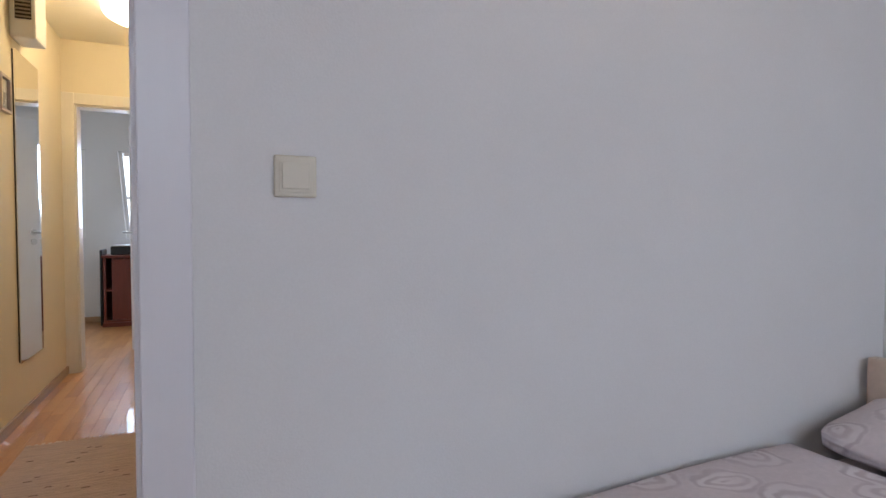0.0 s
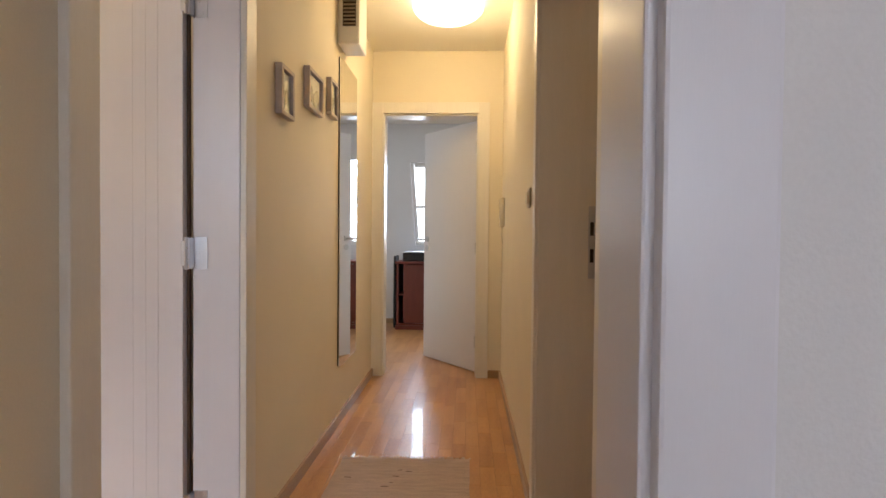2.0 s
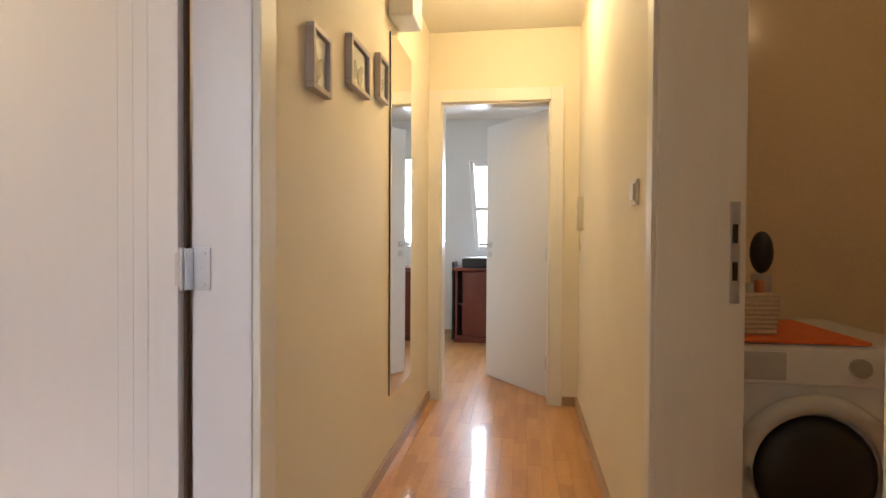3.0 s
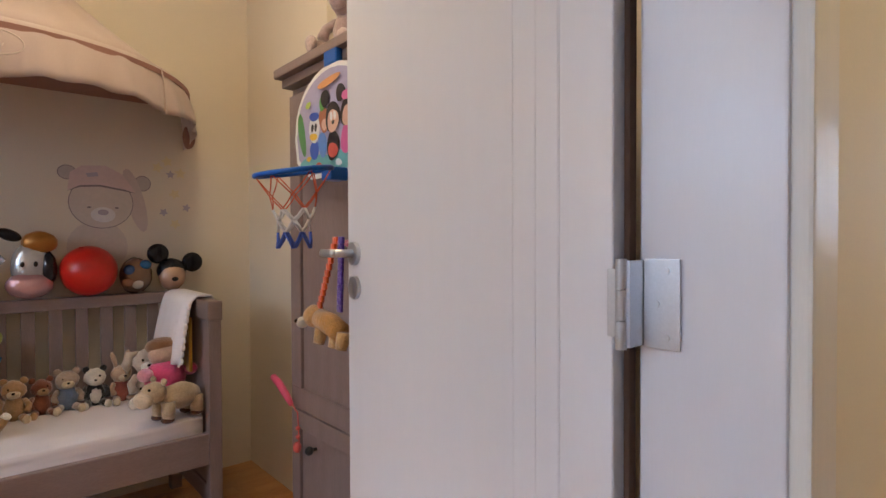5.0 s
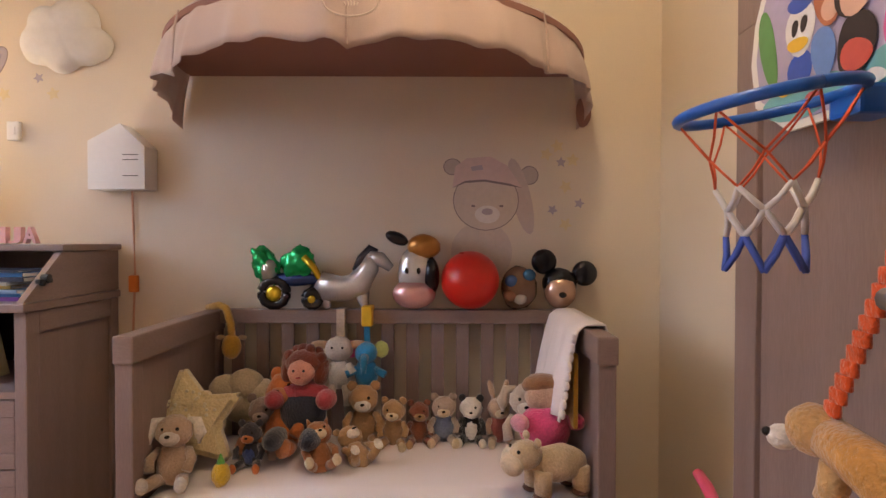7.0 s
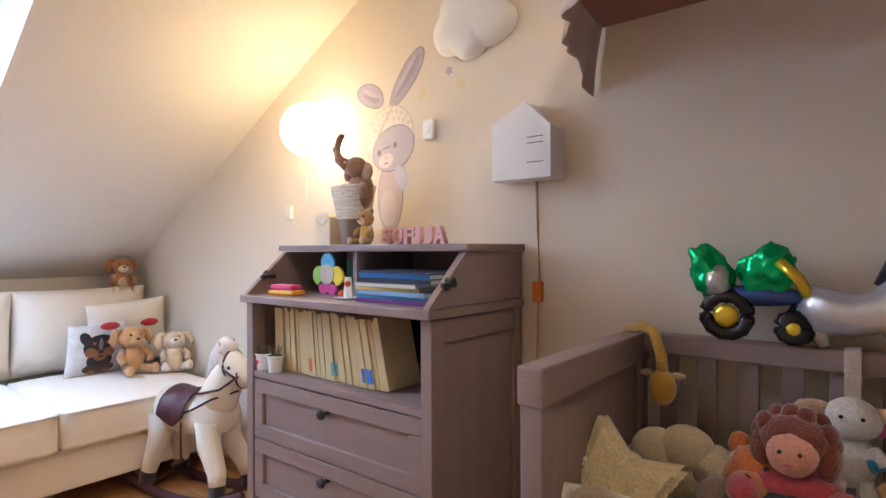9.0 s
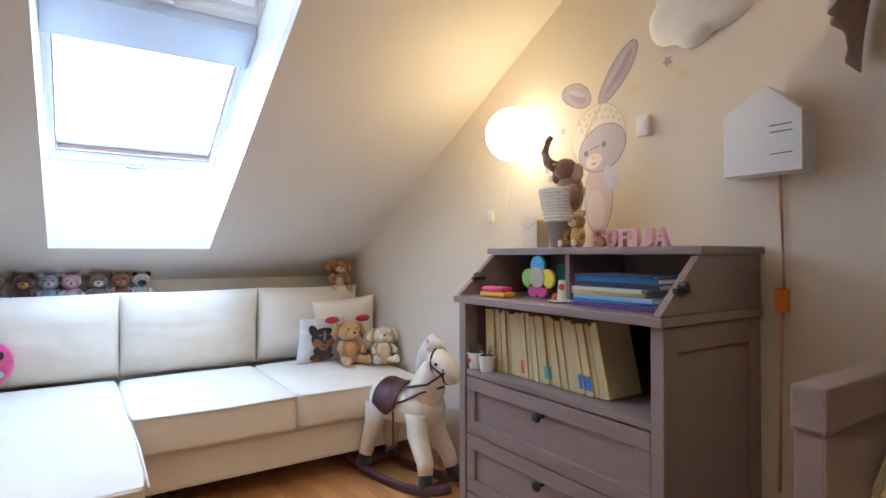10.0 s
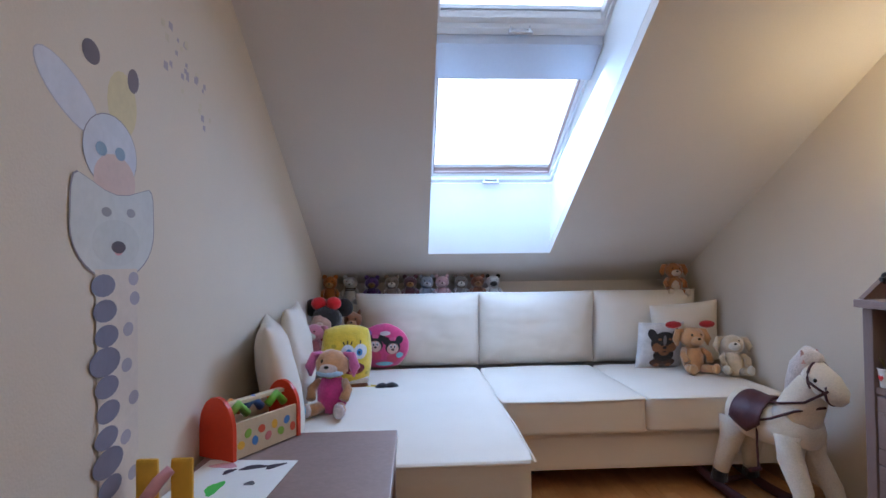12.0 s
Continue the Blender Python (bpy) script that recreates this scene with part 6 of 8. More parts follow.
cl = thing("cloud_lamp", "white padded cloud hanging on the beige wall", "wall decoration")
bm = bmesh.new()
lobes = ((0.755, 1.80, 0.072), (0.84, 1.775, 0.078), (0.93, 1.800, 0.075), (0.965, 1.800, 0.060), (0.885, 1.880, 0.092), (0.785, 1.875, 0.070))
rings = []
for i in range(9):
    f = i / 8
    ring = []
    for k in range(72):
        a = 2 * math.pi * k / 72
        ca, sa = math.cos(a), math.sin(a)
        far = 0.05
        for y, z, r in lobes:
            dy, dz = y - 0.865, z - 1.83
            q = dy * ca + dz * sa
            d2 = r * r - (dy * sa - dz * ca) ** 2
            if d2 > 0:
                far = max(far, q + math.sqrt(d2))
        ring.append(bm.verts.new((KX + 0.004 + 0.058 * (1 - f ** 2.6) ** 0.5 + 0.003 * noise.noise(Vector((f * ca * 4, f * sa * 4, 2))), 0.865 + f * far * ca, 1.83 + f * far * sa)))
    rings.append(ring)
for a, b in zip(rings, rings[1:]):
    for k in range(72):
        bm.faces.new((a[k], a[(k + 1) % 72], b[(k + 1) % 72], b[k]))
bmesh.ops.remove_doubles(bm, verts=bm.verts, dist=0.0005)
for _ in range(2):
    bmesh.ops.smooth_vert(bm, verts=bm.verts, factor=0.4, use_axis_y=True, use_axis_z=True)
part("padding", bm, mat("white_quilted_cotton", (0.76, 0.75, 0.73), 0.9, var=0.03, fine=60, bump=0.15), cl, smooth=True)
hm = thing("house_lamp", "white house-shaped wall lamp with slots, switched off", "wall lamp")
HX0, HX1 = KX + 0.001, KX + 0.085
part("shell", slab(bmesh.new(), [(0.975, 1.285), (1.170, 1.285), (1.170, 1.432), (1.085, 1.510), (0.975, 1.450)], "x", HX0, HX1), M["white"], hm)
for z in (1.330, 1.385, 1.402):
    part("slot", B((HX1, 1.095, z), (HX1 + 0.001, 1.148, z + 0.0022)), M["dark"], hm)
bm = tube(bmesh.new(), [(KX + 0.01, 1.085, 1.285), (KX + 0.008, 1.088, 1.15), (KX + 0.008, 1.092, 1.0), (KX + 0.008, 1.085, 0.80), (KX + 0.008, 1.08, 0.45)], 0.004)
part("cord", bm, paint((0.62, 0.34, 0.22)), hm, "pinkish fabric cord", True)
part("cord_switch", B((KX + 0.003, 1.075, 0.925), (KX + 0.022, 1.105, 0.985), 0.004), paint((0.75, 0.22, 0.03)), hm, "orange cord switch")
gl = thing("globe_lamp", "round glowing opal wall lamp on the beige wall", "wall lamp")
s = part("globe", ball(bmesh.new(), (-2.375, 0.135, 1.552), 0.105, sub=4), M["bulb_globe"], gl, smooth=True)
s.visible_shadow = False
part("wall_plate", cyl(bmesh.new(), (KX, 0.135, 1.552), (KX + 0.03, 0.135, 1.552), 0.05, n=24), M["white"], gl)
bm = tube(bmesh.new(), [(KX + 0.01, 0.06, 1.46), (KX + 0.006, -0.0, 1.40), (KX + 0.006, -0.02, 1.28)], 0.003)
part("cord", bm, M["white"], gl)
for y, z, w, h, lb in ((0.666, 1.497, 0.022, 0.034, "small white wall sensor"), (-0.13, 1.245, 0.016, 0.028, "small white cord switch on the wall")):
    b = thing("wall_button", lb, "wall button")
    part("case", B((KX, y - w, z - h), (KX + 0.018, y + w, z + h), 0.005), M["white"], b)
    part("key", B((KX + 0.0185, y - w * 0.5, z - h * 0.4), (KX + 0.021, y + w * 0.5, z + h * 0.4), 0.001), M["white"], b)
kl = thing("kids_ceiling_lamp", "round opal ceiling lamp, switched on, in the kids' room", "ceiling lamp")
bm = ball(bmesh.new(), (-1.28, 2.22, 2.485), (0.19, 0.19, 0.075), sub=3)
for v in [v for v in bm.verts if v.co.z > 2.49]:
    v.co.z = 2.49
s = part("shade", bm, M["bulb_hall"], kl, smooth=True)
s.visible_shadow = False

# ---- on and in the cabinet ----
ZT = 1.098
letters = "SOFIJA"
for k, ch in enumerate(letters):
    cu = bpy.data.curves.new("letter_curve", "FONT")
    cu.body, cu.size, cu.extrude, cu.offset = ch, 0.078, 0.010, 0.0022
    tmp = bpy.data.objects.new("letter_source", cu)
    scene.collection.objects.link(tmp)
    me = bpy.data.meshes.new_from_object(tmp.evaluated_get(bpy.context.evaluated_depsgraph_get()))
    bpy.data.objects.remove(tmp)
    xs_ = [v.co.x for v in me.vertices]
    ys_ = [v.co.y for v in me.vertices]
    wd_ = 0.018 if ch == "I" else 0.044
    for v in me.vertices:
        v.co.x = (v.co.x - min(xs_)) / (max(xs_) - min(xs_)) * wd_
        v.co.y = (v.co.y - min(ys_)) / (max(ys_) - min(ys_)) * 0.054
    me.materials.clear()
    me.materials.append(paint((0.76, 0.42, 0.42)))
    lt = thing("wooden_letter", "pink wooden capital letter standing on the cabinet", "letter", pose(-2.33, 0.592 + k * 0.050 - (0.026 if k > 3 else 0), ZT + 0.001, 90, 0, 90), "pink wooden letters")
    ob = new("letter_body", me)
    ob.parent = lt
pt = thing("plant_pot", "grey-brown glazed pot under the wicker basket", "pot")
part("pot", cyl(bmesh.new(), (-2.33, 0.445, ZT), (-2.33, 0.445, ZT + 0.088), 0.038, 0.052, 24), paint((0.24, 0.19, 0.16), 0.35), pt, smooth=False)
wb = thing("toy_basket", "white wicker basket with a brown elephant standing in it", "basket")
bm = bmesh.new()
for k in range(11):
    z = ZT + 0.095 + k * 0.0105
    a, b = 0.047 + 0.0018 * k, 0.060 + 0.0026 * k
    tube(bm, [(-2.33 + a * math.cos(t), 0.445 + b * math.sin(t), z + 0.001 * math.sin(9 * t + k * 3.1)) for t in (2 * math.pi * q / 30 for q in range(31))], 0.0056, 6)
for q in range(20):
    t = 2 * math.pi * q / 20
    tube(bm, [(-2.33 + 0.045 * math.cos(t), 0.445 + 0.058 * math.sin(t), ZT + 0.09), (-2.33 + 0.066 * math.cos(t), 0.445 + 0.087 * math.sin(t), ZT + 0.205)], 0.0035, 5)
part("weave", bm, mat("white_painted_wicker", (0.74, 0.69, 0.60), 0.75, var=0.08, bump=0.4), wb)
part("bottom", cyl(bmesh.new(), (-2.33, 0.445, ZT + 0.089), (-2.33, 0.445, ZT + 0.094), 0.05), M["wicker"], wb)
el = thing("toy_elephant", "brown toy elephant with a raised trunk in the basket", "soft toy", pose(-2.325, 0.480, ZT + 0.105) @ Matrix.Scale(0.87, 4))
EB = (0.36, 0.21, 0.14)
part("body", ball(bmesh.new(), (0, 0.01, 0.09), (0.040, 0.060, 0.085), None, 3, 0.08), plush(EB), el, smooth=True)
hd = part("head", ball(bmesh.new(), (0.02, 0.005, 0.185), (0.040, 0.048, 0.042), None, 3, 0.05), plush(EB), el, smooth=True)
part("trunk", tube(bmesh.new(), [(0.04, -0.02, 0.19), (0.06, -0.05, 0.215), (0.055, -0.072, 0.255), (0.045, -0.062, 0.30), (0.045, -0.045, 0.315)], [0.024, 0.020, 0.016, 0.013, 0.010], 10), plush(EB), hd, smooth=True)
part("ear", ball(bmesh.new(), (0.015, 0.062, 0.165), (0.012, 0.030, 0.036), None, 2), plush((0.50, 0.34, 0.24)), hd, smooth=True)
part("ear", ball(bmesh.new(), (0.015, -0.045, 0.16), (0.012, 0.026, 0.030), None, 2), plush((0.30, 0.17, 0.12)), hd, smooth=True)
part("tusk", ball(bmesh.new(), (0.055, -0.020, 0.200), (0.010, 0.012, 0.010), None, 2), plush(WHITE), hd, smooth=True)
for s in (-1, 1):
    limb([(0.03, 0.04 * s + 0.01, 0.11), (0.05, 0.06 * s + 0.02, 0.07)], 0.018, EB, "arm", el)
soft_toy("toy_bear", "yellow-brown toy bear hugging a block on the cabinet", pose(-2.28, 0.565, ZT, 0, 0, 0), 0.13, (0.50, 0.30, 0.12), CREAM, shirt=(0.68, 0.42, 0.08))
sq = thing("cream_box", "cream wooden box with a rounded top on the cabinet", "box")
part("box", slab(bmesh.new(), [(0.275, ZT), (0.355, ZT), (0.355, ZT + 0.10), (0.34, ZT + 0.115), (0.29, ZT + 0.115), (0.275, ZT + 0.10)], "x", -2.36, -2.30), paint((0.70, 0.60, 0.42), 0.6), sq)
part("string", tube(bmesh.new(), [(-2.298, 0.28, ZT + 0.09), (-2.297, 0.315, ZT + 0.07), (-2.298, 0.35, ZT + 0.095)], 0.0015, 5), paint((0.5, 0.4, 0.3)), sq)

ZD = 0.934
bx = thing("toy_camera", "flat pink and yellow plastic toy on the cabinet board", "toy", pose(-2.11, 0.365, ZD, 0, 0, 8))
part("base", B((-0.03, -0.055, 0), (0.03, 0.055, 0.017), 0.006), paint((0.85, 0.42, 0.02), 0.3), bx)
part("lid", B((-0.026, -0.05, 0.018), (0.026, 0.045, 0.034), 0.006), paint((0.75, 0.06, 0.22), 0.3), bx)
fl = thing("flower_photo_frame", "round toy frame with blue, yellow and green petals", "picture frame", pose(-2.20, 0.465, ZD))
for y, z, c in ((0, 0.105, (0.10, 0.40, 0.65)), (0.042, 0.062, (0.78, 0.62, 0.03)), (-0.042, 0.062, (0.30, 0.55, 0.10)), (0.02, 0.024, (0.65, 0.08, 0.30)), (-0.02, 0.024, (0.65, 0.08, 0.30))):
    part("petal", cyl(bmesh.new(), (-0.006, y, z), (0.004, y, z), 0.032 if z > 0.03 else 0.024, n=20), paint(c, 0.4), fl)
part("photo", cyl(bmesh.new(), (0.0045, 0, 0.066), (0.007, 0, 0.066), 0.034, n=24), paint((0.50, 0.42, 0.33)), fl)
gb = thing("green_board", "dark green card standing at the cabinet's back", "card")
part("card", B((-2.27, 0.49, ZD), (-2.262, 0.575, ZD + 0.115), 0.002), paint((0.05, 0.20, 0.14), 0.6), gb)
nf = thing("toy_snowman", "small white bottle with red caps on a glass saucer", "toy", pose(-2.14, 0.63, ZD))
part("saucer", cyl(bmesh.new(), (0, 0, 0), (0, 0, 0.004), 0.03, 0.045, 24), M["white"], nf)
part("bottle", cyl(bmesh.new(), (0, 0, 0.004), (0, 0, 0.065), 0.015, 0.010, 16), M["white"], nf)
for p_ in ((0.012, -0.018, 0.015), (0.008, 0.006, 0.045)):
    part("cap", ball(bmesh.new(), p_, 0.010, sub=2), paint((0.75, 0.10, 0.02), 0.3), nf, smooth=True)
part("stand", B((-0.08, 0.01, 0.0), (-0.045, 0.055, 0.085), 0.004), paint((0.25, 0.04, 0.05)), nf)
z = ZD
rnd = random.Random(3)
for k, (h, c) in enumerate(((0.012, (0.18, 0.05, 0.25)), (0.010, (0.05, 0.22, 0.50)), (0.012, (0.25, 0.40, 0.62)), (0.010, (0.65, 0.45, 0.12)), (0.011, (0.62, 0.62, 0.55)), (0.014, (0.02, 0.025, 0.05)), (0.014, (0.02, 0.14, 0.42)), (0.006, (0.03, 0.05, 0.12)))):
    w = 0.262 if k not in (3, 4) else 0.235
    b = thing("picture_book", "thin picture book in a flat stack on the cabinet board", "book", pose(-2.18, 0.705 + rnd.uniform(0, 0.02), z, 0, 0, rnd.uniform(-3, 3)), "stacked picture books")
    part("pages", B((-0.082, 0.003, 0.0012), (0.078, w - 0.003, h - 0.0022)), M["paper"], b)
    bm = bmesh.new()
    box(bm, (-0.085, 0, 0), (0.082, w, 0.0012))
    box(bm, (-0.085, 0, h - 0.0022), (0.082, w, h - 0.001))
    box(bm, (0.0785, 0, 0.0013), (0.082, w, h - 0.0023))
    part("cover", bm, paint(c, 0.35), b)
    z += h
rnd = random.Random(5)
y = 0.315
spots = {11: (0.62, 0.10, 0.08), 18: (0.05, 0.38, 0.45), 19: (0.05, 0.38, 0.45), 27: (0.04, 0.16, 0.55), 28: (0.04, 0.16, 0.55), 29: (0.04, 0.16, 0.55),}
for k in range(33):
    w = rnd.uniform(0.0125, 0.0175)
    lean = -(2 + 11 * (k / 32))
    h = 0.200 + rnd.uniform(-0.006, 0.006)
    b = thing("comic_book", "yellowed paperback comic leaning in a row on the shelf", "book", pose(-2.105 + rnd.uniform(-0.006, 0.004), y, 0.6865, -lean * 0 + (-lean), 0, 0), "row of yellowed comics")
    part("pages", B((-0.135, 0.001, 0.002), (-0.002, w - 0.001, h - 0.002)), M["paper"], b)
    bm = bmesh.new()
    box(bm, (-0.136, 0, 0), (-0.0018, 0.001, h))
    box(bm, (-0.136, w - 0.001, 0), (-0.0018, w, h))
    box(bm, (-0.0017, 0, 0), (0, w, h), 0.0005, 1)
    part("cover", bm, M["cream_book"], b)
    if k in spots:
        part("spine_mark", B((0.0002, 0.002, 0.015), (0.0008, w - 0.002, 0.055)), paint(spots[k], 0.5), b)
    y += w + 0.0006
for y_, c in ((0.288, 0), (0.352, 1)):
    p_ = thing("small_pot", ("tiny white pot with a red heart and a plant", "tiny white pot with a dry plant")[c], "plant pot", pose(-2.075, y_, 0.686))
    part("pot", cyl(bmesh.new(), (0, 0, 0), (0, 0, 0.052), 0.021, 0.027, 20), M["white"], p_)
    part("rim", tube(bmesh.new(), [(0.027 * math.cos(t), 0.027 * math.sin(t), 0.052) for t in (2 * math.pi * q / 20 for q in range(21))], 0.0025, 6), M["white"], p_)
    part("soil", cyl(bmesh.new(), (0, 0, 0.050), (0, 0, 0.0535), 0.024, n=16), M["dark"], p_)
    bm = bmesh.new()
    for q in range(9):
        a = q * 0.7
        tube(bm, [(0.008 * math.cos(a), 0.008 * math.sin(a), 0.053), (0.018 * math.cos(a), 0.018 * math.sin(a), 0.073), (0.024 * math.cos(a), 0.024 * math.sin(a), 0.085)], [0.0025, 0.002, 0.0006], 5)
    part("sprig", bm, plush((0.20, 0.16, 0.06)), p_)
    if c == 0:
        part("heart", slab(bmesh.new(), [(0, 0.018), (0.009, 0.029), (0.005, 0.035), (0, 0.031), (-0.005, 0.035), (-0.009, 0.029)], "x", 0.0248, 0.0262), paint((0.7, 0.03, 0.03)), p_)

# ---- basketball hoop, straps and bits on the wardrobe ----
hb = thing("toy_basketball_hoop", "toy basketball hoop with a printed board, blue ring and net", "basketball hoop")
BX, BZ = -1.295, 1.29
out = [(BX - 0.13, BZ), (BX + 0.13, BZ), (BX + 0.225, BZ + 0.06), (BX + 0.24, BZ + 0.14)] + [(BX + 0.235 * math.cos(a), BZ + 0.17 + 0.17 * math.sin(a)) for a in (math.pi * k / 14 for k in range(1, 14))] + [(BX - 0.24, BZ + 0.14), (BX - 0.225, BZ + 0.06)]
part("board", slab(bmesh.new(), out, "y", 2.755, 2.763), M["white"], hb, "white moulded board")
inn = [((x - BX) * 0.92 + BX, (z_ - BZ - 0.16) * 0.92 + BZ + 0.16) for x, z_ in out]
part("printed_sheet", slab(bmesh.new(), inn, "y", 2.7535, 2.7548), paint((0.42, 0.38, 0.55), 0.4), hb)
WHT, BLK, BLU, SKN, RED, TEAL, YEL = (0.72, 0.72, 0.74), (0.03, 0.025, 0.03), (0.06, 0.12, 0.50), (0.66, 0.42, 0.32), (0.55, 0.10, 0.08), (0.16, 0.42, 0.45), (0.78, 0.50, 0.05)
board_print = ((-0.10, 0.045, 0.10, 0.030, TEAL), (0.09, 0.045, 0.12, 0.030, TEAL), (-0.185, 0.15, 0.022, 0.075, (0.12, 0.30, 0.10)), (-0.10, 0.09, 0.030, 0.030, BLU),
    (-0.10, 0.155, 0.036, 0.042, WHT), (-0.10, 0.195, 0.032, 0.014, BLU), (-0.112, 0.160, 0.008, 0.013, BLK), (-0.090, 0.160, 0.008, 0.013, BLK), (-0.105, 0.132, 0.026, 0.011, YEL), (-0.135, 0.065, 0.016, 0.008, YEL),
    (-0.045, 0.10, 0.026, 0.040, (0.15, 0.28, 0.62)), (-0.035, 0.175, 0.030, 0.040, (0.40, 0.14, 0.07)), (-0.030, 0.160, 0.020, 0.018, SKN), (-0.045, 0.225, 0.018, 0.022, (0.14, 0.35, 0.10)),
    (0.02, 0.09, 0.036, 0.045, BLK), (0.02, 0.075, 0.030, 0.022, RED), (0.02, 0.175, 0.044, 0.046, BLK), (0.022, 0.163, 0.034, 0.034, SKN), (0.012, 0.178, 0.008, 0.014, WHT), (0.034, 0.178, 0.008, 0.014, WHT), (0.024, 0.158, 0.008, 0.006, BLK),
    (-0.025, 0.238, 0.026, 0.026, BLK), (0.068, 0.238, 0.026, 0.026, BLK), (0.105, 0.10, 0.036, 0.045, (0.62, 0.12, 0.34)), (0.105, 0.175, 0.038, 0.040, BLK), (0.107, 0.165, 0.028, 0.030, SKN), (0.105, 0.225, 0.030, 0.014, (0.68, 0.16, 0.38)),
    (0.165, 0.12, 0.026, 0.050, YEL), (0.170, 0.18, 0.024, 0.028, (0.55, 0.30, 0.10)), (-0.13, 0.235, 0.018, 0.010, (0.45, 0.55, 0.10)), (0.0, 0.285, 0.07, 0.012, (0.62, 0.30, 0.12)), (-0.06, 0.035, 0.018, 0.012, RED), (0.06, 0.035, 0.018, 0.010, WHT))
for k, (x, z_, rx, rz, c) in enumerate(board_print):
    part("printed_patch", slab(bmesh.new(), oval(BX + x, BZ + z_, rx, rz, 18, 0.25 * math.sin(7 * k), 0.05), "y", 2.7532 - 0.00022 * k, 2.75335 - 0.00022 * k), paint(c, 0.4), hb)
part("hook", B((BX - 0.04, 2.752, BZ + 0.335), (BX + 0.04, 2.775, BZ + 0.39), 0.008), paint((0.01, 0.10, 0.42), 0.35), hb)
RX, RY, RZ, RR = -1.222, 2.598, 1.287, 0.102
part("ring", tube(bmesh.new(), [(RX + RR * math.cos(t), RY + RR * math.sin(t), RZ + 0.012 - 0.16 * (RR - RR * math.sin(t))) for t in (2 * math.pi * k / 36 for k in range(37))], 0.0075, 10), paint((0.01, 0.12, 0.52), 0.3), hb, "blue plastic ring", True)
part("bracket", B((RX - 0.028, RY + RR - 0.004, RZ - 0.02), (RX + 0.028, 2.754, RZ + 0.018), 0.006), paint((0.01, 0.12, 0.52), 0.3), hb)
nt = {0: (0.65, 0.10, 0.03), 1: (0.72, 0.70, 0.70), 2: (0.07, 0.13, 0.55)}
lev = [(RZ - 0.004, 0.100), (RZ - 0.065, 0.070), (RZ - 0.108, 0.056), (RZ - 0.142, 0.047), (RZ - 0.178, 0.043), (RZ - 0.225, 0.050)]
for i in range(5):
    bm = bmesh.new()
    (z0, r0), (z1, r1) = lev[i], lev[i + 1]
    for k in range(6):
        for s in (-1, 1):
            a0, a1 = 2 * math.pi * (k + 0.5 * (i % 2)) / 6, 2 * math.pi * (k + 0.5 * (i % 2) + 0.5 * s) / 6
            p0 = Vector((RX + r0 * math.cos(a0), RY + r0 * math.sin(a0), z0 + 0.012 - 0.16 * (0.1 - r0 * math.sin(a0)) * (1 - i / 5)))
            p1 = Vector((RX + r1 * math.cos(a1), RY + r1 * math.sin(a1), z1 + 0.012 - 0.16 * (0.1 - r1 * math.sin(a1)) * (1 - (i + 1) / 5)))
            tube(bm, [p0, (p0 + p1) / 2 + Vector((0.001, 0.001, -0.002)), p1], 0.0016 if i < 2 else 0.0038, 6)
    part("net_cord", bm, paint(nt[0 if i < 2 else 1 if i < 4 else 2], 0.8), hb, smooth=True)

sd_ = thing("hanging_toy_dog", "tan toy dog on orange and purple straps at the door handle", "soft toy", pose(-0.035, 0, 0.02))
ORS, PUR = (0.75, 0.13, 0.01), (0.13, 0.06, 0.42)


def strap(x0, z0, x1, z1, c, nm):
    bm = bmesh.new()
    for k in range(11):
        f = k / 10
        x, z_ = x0 + (x1 - x0) * f, z0 + (z1 - z0) * f
        box(bm, (x - 0.011, 2.632, z_ - 0.010), (x + 0.011, 2.640, z_ + 0.0085), 0.003)
    part(nm, bm, plush(c), sd_, "ribbed %s strap" % ("orange" if c == ORS else "purple"), True)


strap(-1.03, 1.075, -1.115, 0.90, ORS, "strap")
strap(-1.00, 1.075, -1.01, 0.90, PUR, "strap")
part("loop", tube(bmesh.new(), [(-1.03, 2.636, 1.07), (-0.97, 2.662, 1.072), (-0.902, 2.684, 1.062), (-0.894, 2.683, 1.048), (-0.902, 2.680, 1.032), (-0.97, 2.658, 1.052), (-1.0, 2.636, 1.07)], 0.005, 8), plush((0.7, 0.25, 0.35)), sd_, smooth=True)
part("body", tube(bmesh.new(), [(-1.12, 2.636, 0.865), (-1.06, 2.636, 0.855), (-1.0, 2.636, 0.835)], [0.025, 0.029, 0.028], 12), plush((0.62, 0.34, 0.10)), sd_, smooth=True)
hd = part("head", ball(bmesh.new(), (-1.138, 2.632, 0.868), (0.033, 0.030, 0.031), None, 3, 0.05), plush((0.66, 0.42, 0.18)), sd_, smooth=True)
part("muzzle", ball(bmesh.new(), (-1.165, 2.610, 0.850), (0.018, 0.018, 0.016), None, 2), plush(WHITE), hd, smooth=True)
part("nose", ball(bmesh.new(), (-1.17, 2.594, 0.855), 0.006, None, 2), paint(EYE, 0.2), hd)
for x in (-1.10, -1.02, -0.985):
    limb([(x, 2.632, 0.84), (x - 0.004, 2.630, 0.815), (x - 0.006, 2.626, 0.798)], [0.018, 0.017, 0.016], (0.66, 0.44, 0.20), "leg", sd_)

